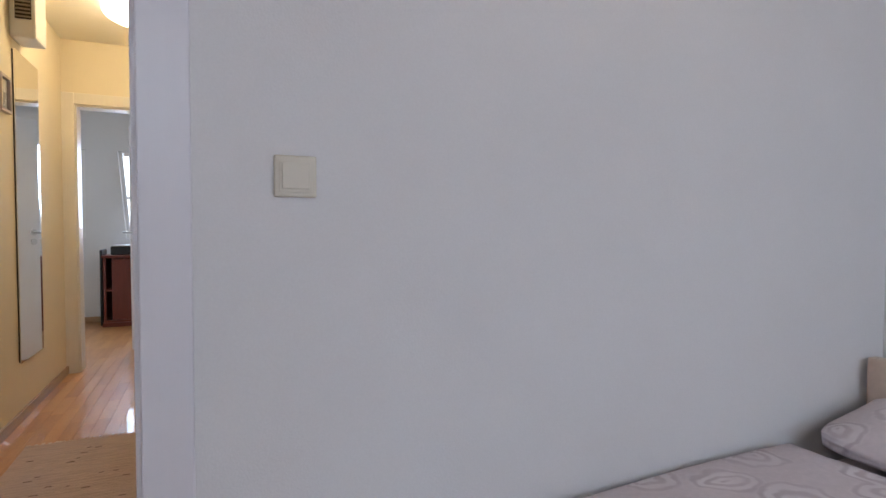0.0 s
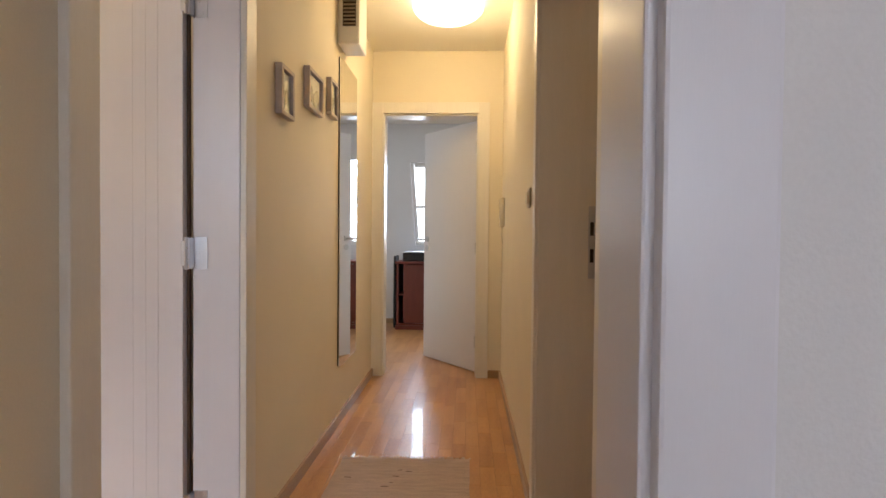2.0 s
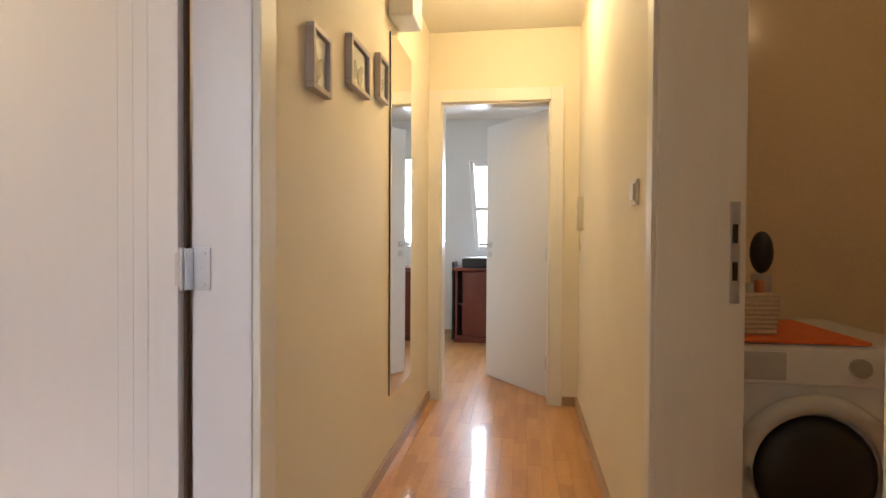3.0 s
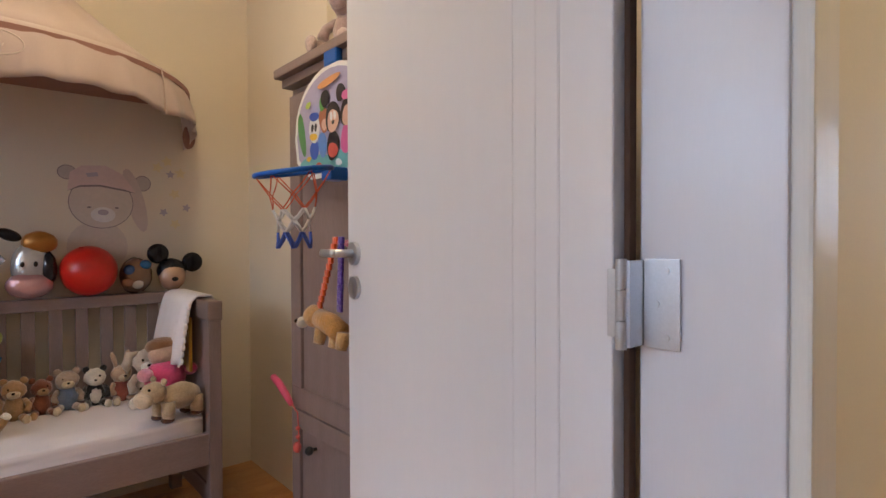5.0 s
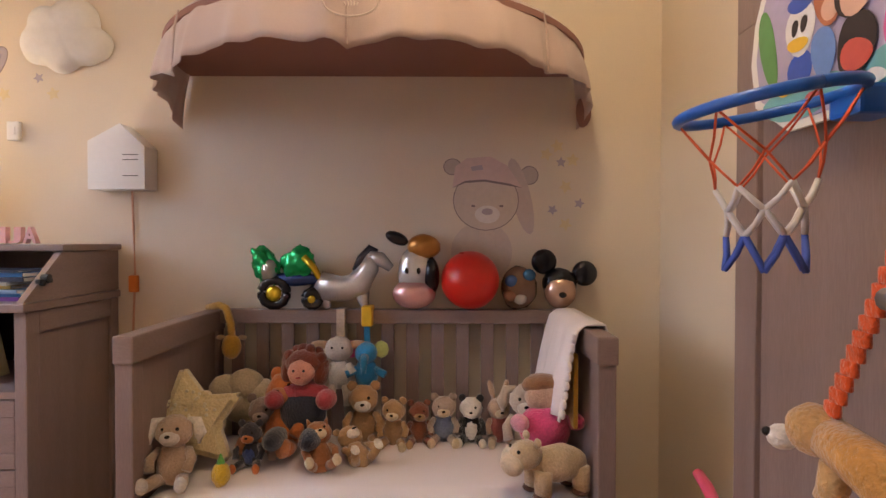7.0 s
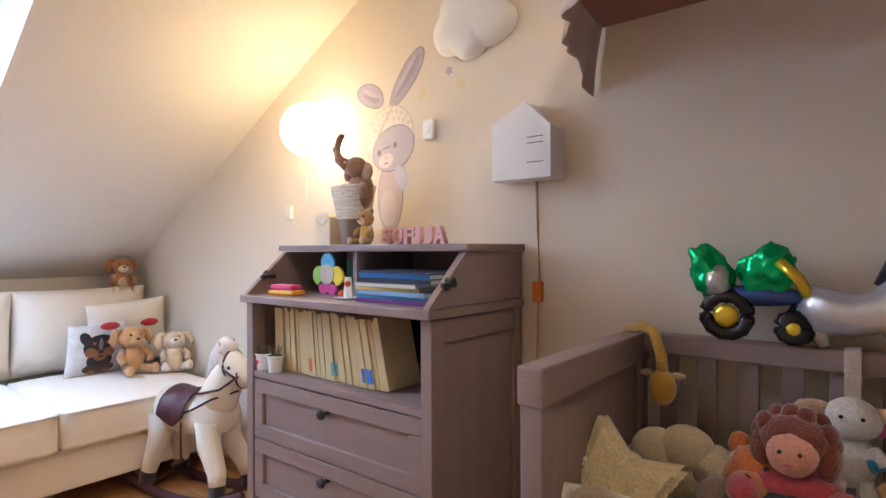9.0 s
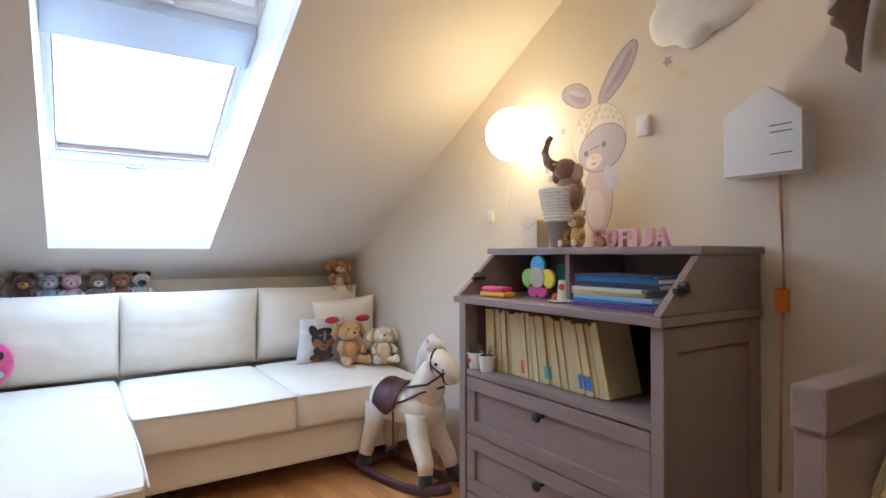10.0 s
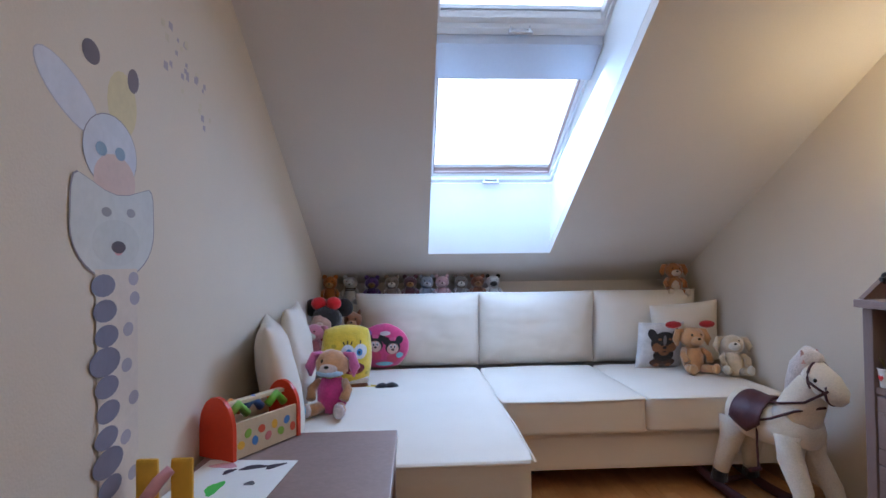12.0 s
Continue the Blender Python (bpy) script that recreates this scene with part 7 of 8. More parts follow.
pw = thing("pink_toy_wand", "pink plastic toy wand hanging by a bead string", "toy", pose(0, 0, 0))
part("wand", tube(bmesh.new(), [(-1.75, 2.765, 0.590), (-1.70, 2.762, 0.580), (-1.63, 2.762, 0.545), (-1.60, 2.765, 0.520)], [0.012, 0.014, 0.013, 0.008], 8), paint((0.75, 0.10, 0.20)), pw, smooth=True)
bm = tube(bmesh.new(), [(-1.62, 2.765, 0.535), (-1.56, 2.768, 0.50), (-1.55, 2.768, 0.40)], 0.0025)
for z_ in (0.45, 0.42):
    ball(bm, (-1.553, 2.765, z_), 0.008, sub=2)
ball(bm, (-1.553, 2.762, 0.385), (0.016, 0.014, 0.020), sub=2)
part("bead_string", bm, paint((0.70, 0.12, 0.10)), pw)
rs = thing("red_toy_bag", "crumpled red cloth bag on the floor by the wardrobe", "bag")
part("bag", ball(bmesh.new(), (-1.27, 2.62, 0.165), (0.12, 0.10, 0.165), None, 4, 0.25, 4), plush((0.35, 0.01, 0.04)), rs, smooth=True)
soft_toy("toy_doll_animal", "pinkish-grey toy mouse sitting on the wardrobe", pose(-1.42, 2.90, 1.70, 0, 0, -70), 0.30, (0.50, 0.38, 0.36), (0.60, 0.48, 0.45), "round")

# ---- toys on the sofa (they look to +y) ----
SO = "soft toys on the sofa"
ZS = 0.448
dc = thing("printed_dog_cushion", "white cushion printed with a black and tan puppy", "cushion", pose(-2.105, -1.235, 0.578, -12, 0, 4))
pillow("cover", 0.27, 0.27, 0.10, plush((0.72, 0.70, 0.70)), dc, None, 51, 18, 0.04, 0.003)
BK, TN, DB_ = (0.035, 0.03, 0.035), (0.36, 0.17, 0.08), (0.10, 0.055, 0.04)
print_on(dc, 0.27, 0.27, 0.10, ((0, -0.085, 0.075, 0.032, DB_), (0, -0.04, 0.060, 0.045, BK), (0, 0.03, 0.078, 0.062, BK), (-0.068, 0.075, 0.024, 0.034, BK, 0.5), (0.068, 0.075, 0.024, 0.034, BK, -0.5),
    (-0.045, 0.005, 0.026, 0.026, TN), (0.045, 0.005, 0.026, 0.026, TN), (0, -0.012, 0.034, 0.030, TN), (0, 0.045, 0.010, 0.030, (0.30, 0.27, 0.28)), (-0.030, 0.052, 0.010, 0.007, TN), (0.030, 0.052, 0.010, 0.007, TN),
    (-0.030, 0.032, 0.009, 0.009, BK), (0.030, 0.032, 0.009, 0.009, BK), (0, 0.006, 0.013, 0.009, BK), (0, -0.018, 0.012, 0.004, BK), (-0.035, -0.100, 0.018, 0.013, TN), (0.035, -0.100, 0.018, 0.013, TN)))
rd = soft_toy("toy_reindeer", "tan toy reindeer with red checked antlers", pose(-2.225, -1.09, ZS, 0, -6, 92), 0.285, (0.58, 0.34, 0.16), (0.62, 0.40, 0.22), "flop", group=SO, sub=3)
for s in (-1, 1):
    part("antler", ball(bmesh.new(), (0.0, 0.095 * s, 0.258), (0.014, 0.046, 0.020), None, 3), plush((0.45, 0.02, 0.03)), rd, "red checked antler", True)
soft_toy("toy_dog", "cream toy dog with a dark eye in the sofa's corner", pose(-2.385, -0.98, ZS, 0, -15, 72), 0.25, (0.68, 0.56, 0.40), WHITE, "flop", group=SO, sub=3)
soft_toy("toy_lion", "brown and white toy lion on top of the sofa back", pose(-2.345, -1.545, 0.835, 0, 0, 85), 0.235, (0.45, 0.20, 0.07), (0.70, 0.60, 0.50), "flop", group=SO, sub=3, belly=(0.6, 0.5, 0.4))
row = ((-0.21, 0.17, (0.50, 0.20, 0.04), (0.6, 0.4, 0.2), "orange-brown toy lion"), (-0.335, 0.145, (0.55, 0.53, 0.52), (0.5, 0.5, 0.5), "black and white toy zebra"), (-0.47, 0.125, (0.10, 0.04, 0.22), (0.25, 0.15, 0.05), "dark purple toy owl"), (-0.595, 0.135, (0.30, 0.24, 0.20), WHITE, "grey-brown toy monkey"), (-0.71, 0.145, (0.13, 0.05, 0.08), (0.50, 0.26, 0.10), "dark toy bear with a tan face"), (-0.815, 0.13, (0.34, 0.38, 0.46), (0.5, 0.5, 0.55), "pale blue-grey toy elephant"), (-0.91, 0.13, (0.55, 0.38, 0.42), (0.62, 0.48, 0.48), "dusty pink toy mouse"), (-1.03, 0.125, (0.24, 0.20, 0.18), WHITE, "toy penguin with a white face"), (-1.135, 0.13, (0.28, 0.12, 0.06), (0.45, 0.25, 0.12), "brown toy giraffe"), (-1.235, 0.12, (0.62, 0.60, 0.58), BLACK, "black and white toy panda"))
for x, h, c, f, lb in row:
    tt = soft_toy("small_toy", lb + " on the sofa's back ledge", pose(x, -1.685, 0.802, 0, 0, 90), 0.195 + 0.15 * (h - 0.13), c, f, "round", ear_col=BLACK if "panda" in lb else c, group="small toys on the ledge")
    if "zebra" in lb:
        bm = bmesh.new()
        for q in range(5):
            zz = h * (0.52 + 0.07 * q)
            rr = h * 0.215 * math.sqrt(max(0.05, 1 - ((zz / h - 0.66) / 0.21) ** 2))
            tube(bm, [(0.03 * h + rr * 0.93 * math.cos(a), rr * 1.03 * math.sin(a), zz) for a in (2 * math.pi * w_ / 16 for w_ in range(17))], 0.0035, 5)
        part("stripe", bm, plush(BLACK), tt, smooth=True)
rp = thing("round_pink_cushion", "round pink cushion with a colourful print", "cushion", pose(-0.555, -1.36, 0.582, -14, 0, 4))
bm = ball(bmesh.new(), (0, 0, 0), (0.145, 0.05, 0.135), None, 4, 0.03)
part("cover", bm, plush((0.70, 0.10, 0.28)), rp, smooth=True)
RS, SK, WH_ = (0.72, 0.16, 0.34), (0.70, 0.48, 0.42), (0.74, 0.70, 0.72)
round_print = []
for cx, cz in ((-0.052, 0.012), (0.045, 0.030)):
    round_print += [(cx, cz - 0.065, 0.034, 0.030, (0.66, 0.10, 0.20)), (cx - 0.036, cz + 0.040, 0.022, 0.022, BK), (cx + 0.036, cz + 0.040, 0.022, 0.022, BK), (cx, cz, 0.042, 0.040, BK), (cx, cz - 0.008, 0.033, 0.032, SK), (cx - 0.011, cz + 0.006, 0.008, 0.013, WH_), (cx + 0.011, cz + 0.006, 0.008, 0.013, WH_),
                    (cx - 0.010, cz + 0.004, 0.004, 0.007, BK), (cx + 0.010, cz + 0.004, 0.004, 0.007, BK), (cx, cz - 0.012, 0.008, 0.006, BK), (cx, cz + 0.050, 0.020, 0.010, RS)]
round_print += [(-0.005, -0.085, 0.05, 0.014, (0.30, 0.55, 0.70)), (-0.09, -0.035, 0.020, 0.018, (0.35, 0.62, 0.72)), (0.095, -0.03, 0.022, 0.020, (0.74, 0.50, 0.20)), (-0.01, 0.095, 0.03, 0.012, (0.76, 0.62, 0.66)), (0.08, 0.095, 0.016, 0.014, (0.30, 0.20, 0.55))]
for k, (x, z_, rx, rz, c) in enumerate(round_print):
    bm = bmesh.new()

    def at(f, a):
        qx, qz = x + f * rx * math.cos(a), z_ + f * rz * math.sin(a)
        return bm.verts.new((qx, 0.052 * math.sqrt(max(0.02, 1 - (qx / 0.148) ** 2 - (qz / 0.138) ** 2)) + 0.0012 + 0.0003 * k, qz))
    rr_ = [[at(f, 2 * math.pi * q / 16) for q in range(16)] for f in (0.5, 1.0)]
    c0 = at(0, 0)
    for q in range(16):
        bm.faces.new((c0, rr_[0][(q + 1) % 16], rr_[0][q]))
        bm.faces.new((rr_[0][q], rr_[0][(q + 1) % 16], rr_[1][(q + 1) % 16], rr_[1][q]))
    bmesh.ops.recalc_face_normals(bm, faces=bm.faces)
    part("print_patch", bm, plush(c), rp, smooth=True)
yb = thing("yellow_block_cushion", "yellow square plush cushion with a printed face and short legs", "cushion", pose(-0.40, -0.93, 0.595, -10, 0, 10))
pillow("body", 0.245, 0.31, 0.16, plush((0.80, 0.62, 0.06)), yb, pose(0, 0, 0.012), 61, 18, 0.0, 0.005, 0.55)
part("trousers", B((-0.104, -0.056, -0.158), (0.104, 0.058, -0.115), 0.02), plush((0.30, 0.12, 0.05)), yb)
part("shirt_band", B((-0.104, -0.058, -0.114), (0.104, 0.060, -0.085), 0.012), plush((0.72, 0.66, 0.62)), yb)
print_on(yb, 0.235, 0.30, 0.15, ((0.0, 0.055, 0.032, 0.036, (0.74, 0.76, 0.80)), (-0.060, 0.055, 0.032, 0.036, (0.74, 0.76, 0.80)), (-0.004, 0.053, 0.015, 0.018, (0.10, 0.30, 0.60)), (-0.056, 0.053, 0.015, 0.018, (0.10, 0.30, 0.60)), (-0.006, 0.052, 0.006, 0.008, BK), (-0.054, 0.052, 0.006, 0.008, BK),
    (0.0, 0.100, 0.003, 0.009, BK), (0.018, 0.097, 0.003, 0.009, BK, -0.4), (-0.018, 0.097, 0.003, 0.009, BK, 0.4), (-0.060, 0.100, 0.003, 0.009, BK), (-0.030, 0.012, 0.010, 0.014, (0.78, 0.56, 0.04)), (-0.028, -0.025, 0.052, 0.030, (0.22, 0.03, 0.04)), (-0.028, -0.042, 0.024, 0.013, (0.62, 0.20, 0.22)), (-0.036, -0.006, 0.008, 0.008, (0.76, 0.76, 0.76)), (-0.018, -0.006, 0.008, 0.008, (0.76, 0.76, 0.76)),
    (0.065, 0.085, 0.012, 0.009, (0.60, 0.48, 0.05)), (0.07, -0.05, 0.010, 0.012, (0.60, 0.48, 0.05)), (-0.09, -0.055, 0.008, 0.009, (0.60, 0.48, 0.05))), "face_patch", 0.012)
for dx in (-0.12, -0.165):
    lg = limb([(dx + 0.05, 0.04, -0.14), (dx - 0.02, 0.07, -0.142)], 0.012, (0.78, 0.60, 0.08), "leg", yb)
    part("shoe", ball(bmesh.new(), (dx - 0.045, 0.085, -0.130), (0.035, 0.024, 0.024), None, 3, 0.1), plush(BLACK), lg, smooth=True)
tp = soft_toy("toy_puppy", "tan toy puppy with pink ears in a pink and lilac dress", pose(-0.395, -0.46, ZS + 0.002, 0, -6, 80), 0.30, (0.62, 0.36, 0.18), (0.66, 0.56, 0.54), "flop", ear_col=(0.68, 0.20, 0.42), shirt=(0.68, 0.08, 0.32), group=SO, sub=3)
part("blue_sole", ball(bmesh.new(), (0.146, -0.072, 0.033), (0.008, 0.020, 0.026), None, 2), plush((0.10, 0.42, 0.60)), tp, "turquoise foot sole", True)
part("collar", ball(bmesh.new(), (0.04, 0, 0.165), (0.045, 0.055, 0.016), None, 3), plush((0.45, 0.60, 0.75)), tp, smooth=True)
one_mesh("dress_doll", "plush doll with a red bow and round black ears", "doll", pose(-0.27, -1.20, ZS, 0, 0, 80), [
    ((0, 0, 0.13), (0.07, 0.08, 0.13), (0.60, 0.05, 0.12)), ((0.02, 0, 0.31), (0.075, 0.08, 0.075), BLACK), ((0.055, -0.01, 0.295), (0.055, 0.060, 0.055), (0.66, 0.46, 0.38)), ((0.115, -0.01, 0.285), (0.03, 0.022, 0.02), (0.66, 0.46, 0.38)),
    ((-0.01, 0.085, 0.37), (0.02, 0.05, 0.05), BLACK), ((-0.01, -0.085, 0.37), (0.02, 0.05, 0.05), BLACK), ((0.03, 0.04, 0.395), (0.03, 0.042, 0.036), (0.70, 0.01, 0.02)), ((0.03, -0.04, 0.395), (0.03, 0.042, 0.036), (0.70, 0.01, 0.02)), ((0.09, 0.05, 0.16), (0.05, 0.02, 0.02), BLACK)], SO)
soft_toy("toy_rabbit", "pale pink toy rabbit half hidden by the yellow cushion", pose(-0.24, -0.98, ZS + 0.12, 0, 0, 70), 0.22, (0.68, 0.30, 0.40), WHITE, "flop", group=SO)
soft_toy("toy_bear", "brown patterned toy giraffe leaning in the corner", pose(-0.38, -1.42, ZS + 0.12, 0, 0, 85), 0.24, (0.35, 0.16, 0.07), (0.60, 0.36, 0.18), "point", group=SO)
soft_toy("toy_bear", "red-brown toy bear sitting beside the round cushion", pose(-0.40, -1.32, ZS, 0, 0, 85), 0.20, (0.36, 0.08, 0.04), (0.55, 0.30, 0.16), group=SO)

# ---- rocking horse ----
rk = thing("rocking_horse", "cream plush rocking horse with a maroon saddle and rockers", "rocking horse", pose(-2.25, -0.49, 0, 0, 0, 104) @ Matrix.Scale(0.91, 4))
HF = M["horse_fur"]
part("body", tube(bmesh.new(), [(-0.22, 0, 0.40), (-0.17, 0, 0.415), (-0.05, 0, 0.395), (0.08, 0, 0.40), (0.17, 0, 0.43), (0.20, 0, 0.45)], [0.05, 0.112, 0.104, 0.104, 0.108, 0.06], 18), HF, rk, smooth=True)
part("neck", tube(bmesh.new(), [(0.12, 0, 0.44), (0.165, 0, 0.53), (0.195, 0, 0.60), (0.21, 0, 0.645)], [0.10, 0.088, 0.070, 0.056], 16), HF, rk, smooth=True)
hd = part("head", tube(bmesh.new(), [(0.18, 0, 0.665), (0.22, 0, 0.660), (0.275, 0, 0.625), (0.325, 0, 0.580), (0.345, 0, 0.562)], [0.040, 0.062, 0.060, 0.046, 0.022], 16), HF, rk, smooth=True)
for s in (-1, 1):
    part("ear", cyl(bmesh.new(), (0.20, 0.03 * s, 0.71), (0.195, 0.045 * s, 0.762), 0.022, 0.003, 8), plush((0.66, 0.42, 0.36)), hd)
    part("eye", ball(bmesh.new(), (0.265, 0.054 * s, 0.645), 0.010, None, 2), paint(EYE, 0.15), hd)
    for x, x2 in ((-0.17, -0.21), (0.14, 0.22)):
        lg = part("leg", tube(bmesh.new(), [(x, 0.05 * s, 0.38), (x * 1.05, 0.065 * s, 0.28), (x2, 0.085 * s, 0.16), (x2 * 1.05, 0.095 * s, 0.11)], [0.072, 0.054, 0.041, 0.037], 14), HF, rk, smooth=True)
        part("hoof", cyl(bmesh.new(), (x2 * 1.05, 0.095 * s, 0.115), (x2 * 1.08, 0.10 * s, 0.058), 0.036, 0.040, 14), plush(BLACK), lg)
    pts = [(-0.40 + 0.80 * k / 16, 0.115 * s, 0.016 + 0.55 * (abs(-0.40 + 0.80 * k / 16)) ** 2.2 * 1.15) for k in range(17)]
    part("rocker", tube(bmesh.new(), pts, 0.019, 10, 1.3), M["maroon"], rk, "dark maroon wooden rocker", True)
    part("foot_peg", cyl(bmesh.new(), (0.02, 0.10 * s, 0.20), (0.02, 0.16 * s, 0.20), 0.010), M["maroon"], rk)
    part("stirrup_strap", tube(bmesh.new(), [(0.0, 0.092 * s, 0.42), (0.01, 0.105 * s, 0.32), (0.02, 0.11 * s, 0.20)], 0.005), M["maroon"], rk)
for x in (-0.235, 0.245):
    part("cross_bar", cyl(bmesh.new(), (x, -0.115, 0.048), (x, 0.115, 0.048), 0.013), M["maroon"], rk)
bm = bmesh.new()
gr = []
for i in range(13):
    x = -0.13 + 0.17 * i / 12
    r = 0.116 + 0.010 * abs(i - 6) / 6
    lo_ = 0.35 - 0.03 * math.cos((i - 6) / 6 * 1.5)
    gr.append([bm.verts.new((x, r * math.sin(a) * 1.02, 0.397 + r * math.cos(a))) for a in (-2.0 * (1 - 0.25 * abs(i - 6) / 6) + 4.0 * (1 - 0.25 * abs(i - 6) / 6) * k / 16 for k in range(17))])
for a, b in zip(gr, gr[1:]):
    for k in range(16):
        bm.faces.new((a[k], a[k + 1], b[k + 1], b[k]))
sdl = part("saddle", bm, M["maroon"], rk, "maroon leatherette saddle", True)
md = sdl.modifiers.new("thick", "SOLIDIFY")
md.thickness, md.offset = 0.008, 1
part("mane", tube(bmesh.new(), [(0.10, 0, 0.51), (0.135, 0, 0.60), (0.165, 0, 0.68), (0.205, 0, 0.735), (0.25, 0, 0.73)], [0.032, 0.050, 0.056, 0.050, 0.018], 12), plush((0.76, 0.70, 0.66)), rk, smooth=True)
part("tail", tube(bmesh.new(), [(-0.24, 0, 0.44), (-0.30, 0, 0.44), (-0.335, 0, 0.36), (-0.33, 0, 0.24), (-0.325, 0, 0.19)], [0.03, 0.045, 0.052, 0.042, 0.010], 12), plush((0.76, 0.70, 0.66)), rk, smooth=True)
for pts, nm in (([(0.235, 0.064 * math.cos(a), 0.652 + 0.066 * math.sin(a)) for a in (2 * math.pi * k / 18 for k in range(19))], "bridle"), ([(0.305, 0.053 * math.cos(a), 0.600 + 0.053 * math.sin(a)) for a in (2 * math.pi * k / 18 for k in range(19))], "bridle"), ([(0.235, 0.065, 0.64), (0.27, 0.063, 0.62), (0.305, 0.054, 0.60)], "bridle"), ([(0.235, -0.065, 0.64), (0.27, -0.063, 0.62), (0.305, -0.054, 0.60)], "bridle"), ([(0.02, 0.105, 0.42), (0.10, 0.118, 0.45), (0.19, 0.090, 0.50), (0.262, 0.0, 0.525), (0.19, -0.090, 0.50), (0.10, -0.118, 0.45), (0.02, -0.105, 0.42)], "chest_strap"), ([(0.315, 0.047, 0.61), (0.24, 0.09, 0.55), (0.12, 0.09, 0.52), (0.02, 0.05, 0.50)], "rein"), ([(0.315, -0.047, 0.61), (0.24, -0.09, 0.55), (0.12, -0.09, 0.52), (0.02, -0.05, 0.50)], "rein")):
    part(nm, tube(bmesh.new(), pts, 0.0055, 8), M["maroon"], rk, smooth=True)

# ---- on the low table ----
ZB = 0.551
tbx = thing("toy_workbench", "wooden toy tool box with red half-round ends", "toy", pose(-0.275, 0.205, ZB, 0, 0, -30))
for y in (-0.125, 0.115):
    part("end", slab(bmesh.new(), [(-0.062, 0), (0.062, 0)] + [(0.062 * math.cos(a), 0.075 + 0.085 * math.sin(a)) for a in (math.pi * k / 12 for k in range(13))], "y", y, y + 0.012), paint((0.68, 0.05, 0.01), 0.35), tbx, "red lacquered end")
part("side", B((-0.058, -0.112, 0.002), (-0.050, 0.114, 0.095), 0.002), paint((0.66, 0.52, 0.34), 0.5), tbx)
part("side", B((0.050, -0.112, 0.002), (0.058, 0.114, 0.095), 0.002), paint((0.66, 0.52, 0.34), 0.5), tbx)
part("bottom", B((-0.0495, -0.112, 0.002), (0.0495, 0.114, 0.010)), paint((0.66, 0.52, 0.34), 0.5), tbx)
part("rail", B((-0.012, -0.112, 0.125), (0.012, 0.114, 0.137), 0.003), paint((0.70, 0.58, 0.40), 0.5), tbx)
rnd = random.Random(6)
for k in range(9):
    c = ((0.70, 0.10, 0.04), (0.10, 0.25, 0.60), (0.30, 0.50, 0.05), (0.75, 0.45, 0.05), (0.65, 0.2, 0.2))[k % 5]
    part("printed_shape", slab(bmesh.new(), oval(-0.095 + 0.024 * k, 0.035 + 0.025 * (k % 2), 0.011, 0.013, 10, k), "x", -0.0592, -0.0584), paint(c, 0.5), tbx)
for k, (x, y, c) in enumerate(((-0.02, -0.07, (0.22, 0.55, 0.05)), (0.0, 0.0, (0.1, 0.2, 0.6)), (0.02, 0.06, (0.7, 0.25, 0.02)), (-0.02, 0.07, (0.25, 0.5, 0.08)))):
    part("peg", tube(bmesh.new(), [(x, y - 0.03, 0.10), (x, y, 0.13), (x + 0.005, y + 0.03, 0.105)], 0.012, 10), paint(c, 0.3), tbx, smooth=True)
pp = thing("drawing", "white sheet with a green and black drawing", "paper", pose(-0.30, 0.46, ZB, 0, 0, -6))
part("sheet", B((-0.115, -0.13, 0), (0.115, 0.15, 0.0012)), M["paper"], pp)
for k, (x, y, rx, ry, c) in enumerate(((0.06, -0.09, 0.035, 0.018, (0.65, 0.35, 0.42)), (-0.02, -0.08, 0.035, 0.014, (0.05, 0.04, 0.06)), (-0.07, -0.09, 0.028, 0.012, (0.05, 0.04, 0.06)), (0.03, -0.05, 0.02, 0.01, (0.05, 0.04, 0.06)), (0.02, 0.05, 0.04, 0.016, (0.10, 0.50, 0.08)), (-0.05, 0.02, 0.012, 0.012, (0.12, 0.12, 0.14)))):
    part("mark", slab(bmesh.new(), oval(x, y, rx, ry, 14, 0.4 * k, 0.2), "z", 0.0013 + 0.0002 * k, 0.0015 + 0.0002 * k), paint(c, 0.8), pp)
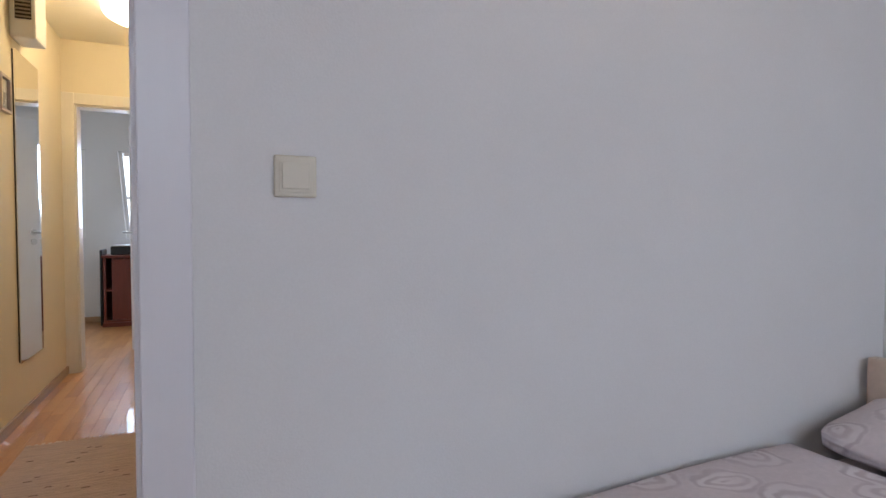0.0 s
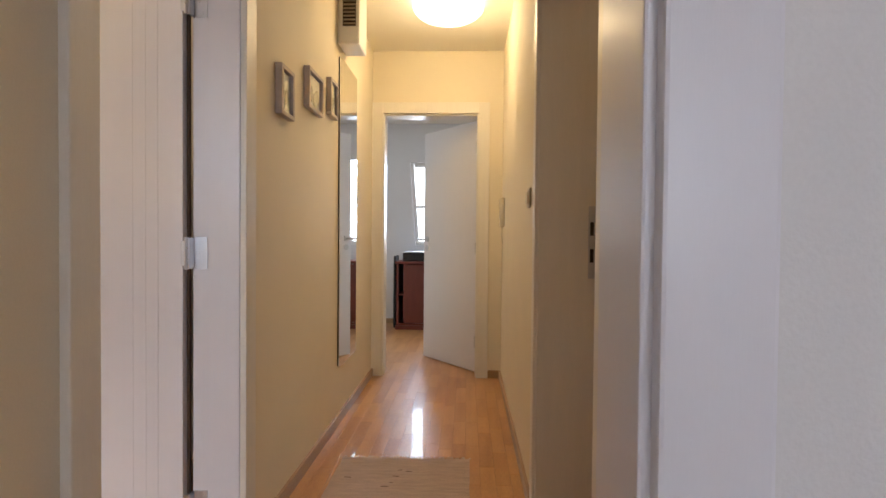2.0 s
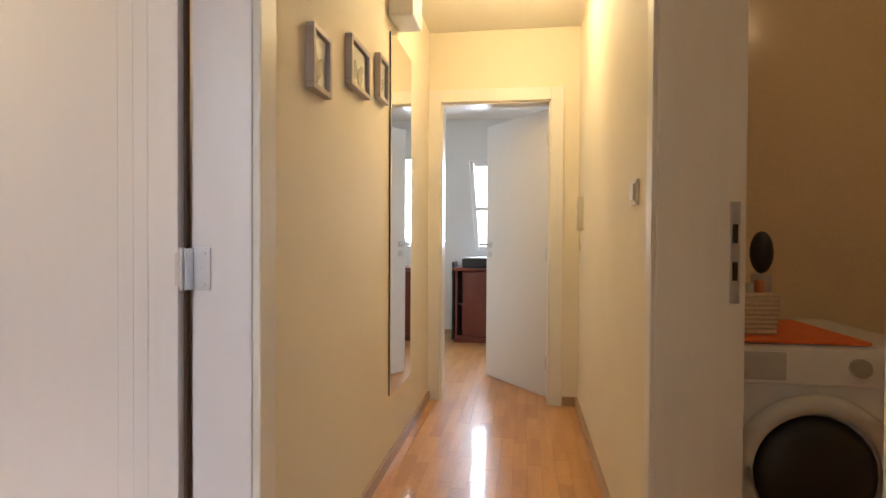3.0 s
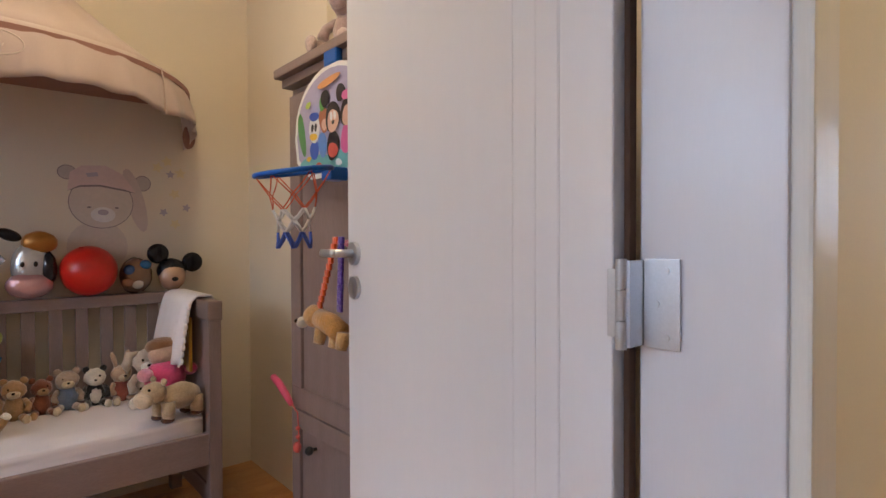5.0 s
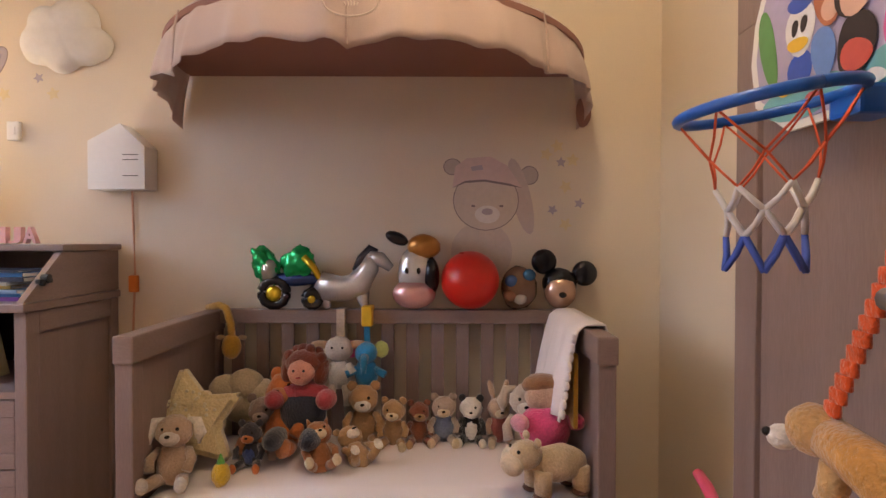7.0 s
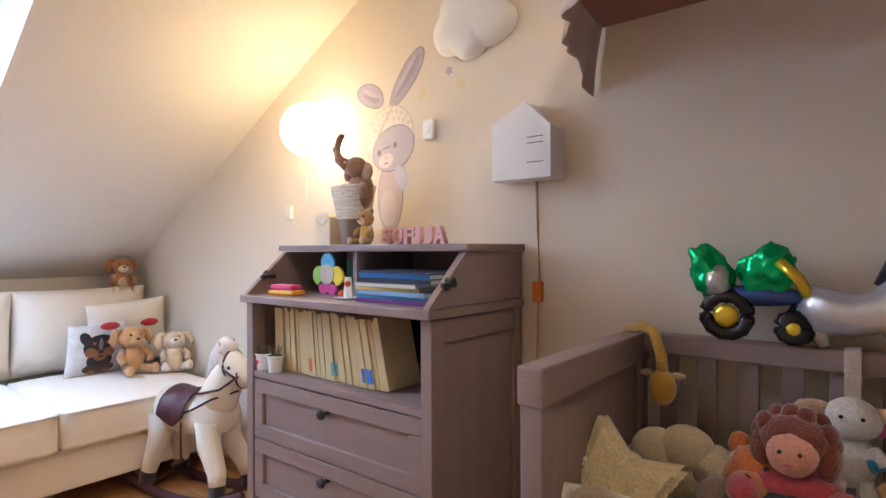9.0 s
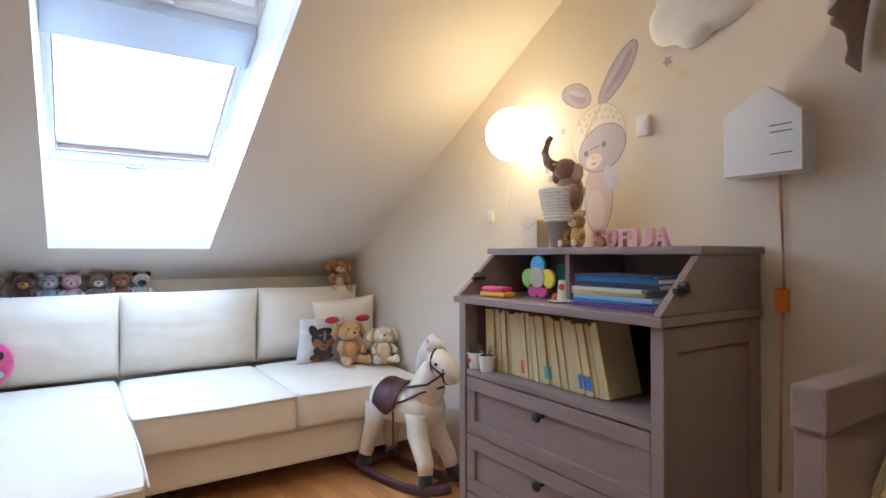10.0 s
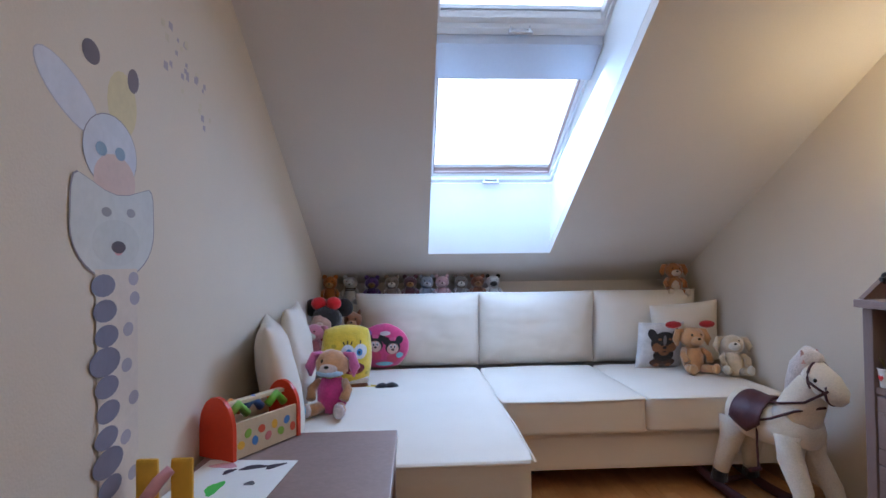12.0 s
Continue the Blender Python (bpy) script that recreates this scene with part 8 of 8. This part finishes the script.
yc = thing("yellow_toy_holder", "yellow plastic holder with a pink handle on the table", "toy", pose(-0.235, 0.66, ZB))
part("back", B((-0.055, -0.006, 0), (-0.012, 0.006, 0.125), 0.006), paint((0.78, 0.46, 0.03), 0.35), yc)
part("back", B((0.012, -0.006, 0), (0.055, 0.006, 0.125), 0.006), paint((0.78, 0.46, 0.03), 0.35), yc)
part("base", B((-0.055, -0.03, 0), (0.055, 0.05, 0.012), 0.005), paint((0.78, 0.46, 0.03), 0.35), yc)
part("handle", tube(bmesh.new(), [(-0.02, 0.02, 0.11), (0.0, 0.03, 0.09), (0.04, 0.04, 0.03)], [0.010, 0.012, 0.014], 10), paint((0.75, 0.38, 0.42), 0.35), yc, smooth=True)

# ---- parquet strips ----
PW, PL = 0.068, 0.36
mesh_cache = {}


def strip_mesh(w, l):
    key = (round(w, 3), round(l, 3))
    if key not in mesh_cache:
        bm = B((-w / 2 + 0.0004, -l / 2 + 0.0004, -0.0035), (w / 2 - 0.0004, l / 2 - 0.0004, 0.0), 0.0006, 1)
        me = bpy.data.meshes.new("strip")
        bm.to_mesh(me)
        bm.free()
        me.materials.append(M["oak"])
        mesh_cache[key] = me
    return mesh_cache[key]


floor_ob = bpy.data.objects["floor"]
near = []
rest = bmesh.new()
rnd = random.Random(9)
nxs = int((3.3 + 2.66) / PW)
for i in range(nxs):
    x = -2.66 + PW * (i + 0.5)
    y = -3.3 + rnd.uniform(0, PL)
    while y < 7.85:
        l = PL * rnd.choice((0.75, 1.0, 1.0, 1.25))
        yc_ = y + l / 2
        hall = 0.0 < x < 1.0 and 2.55 < y < 5.4
        kid = -2.45 < x < -1.0 and -1.15 < y < 0.35
        if (hall or kid) and len(near) < 298:
            near.append((x, yc_, l))
        else:
            box(rest, (x - PW / 2 + 0.0004, y + 0.0004, -0.0035), (x + PW / 2 - 0.0004, y + l - 0.0004, 0.0))
        y += l
part("strip_field", rest, M["oak"], floor_ob, kind="stuff")
for x, y, l in near:
    ob = new("strip", strip_mesh(PW, l))
    ob.location = (x, y, 0)
    ob.parent = floor_ob
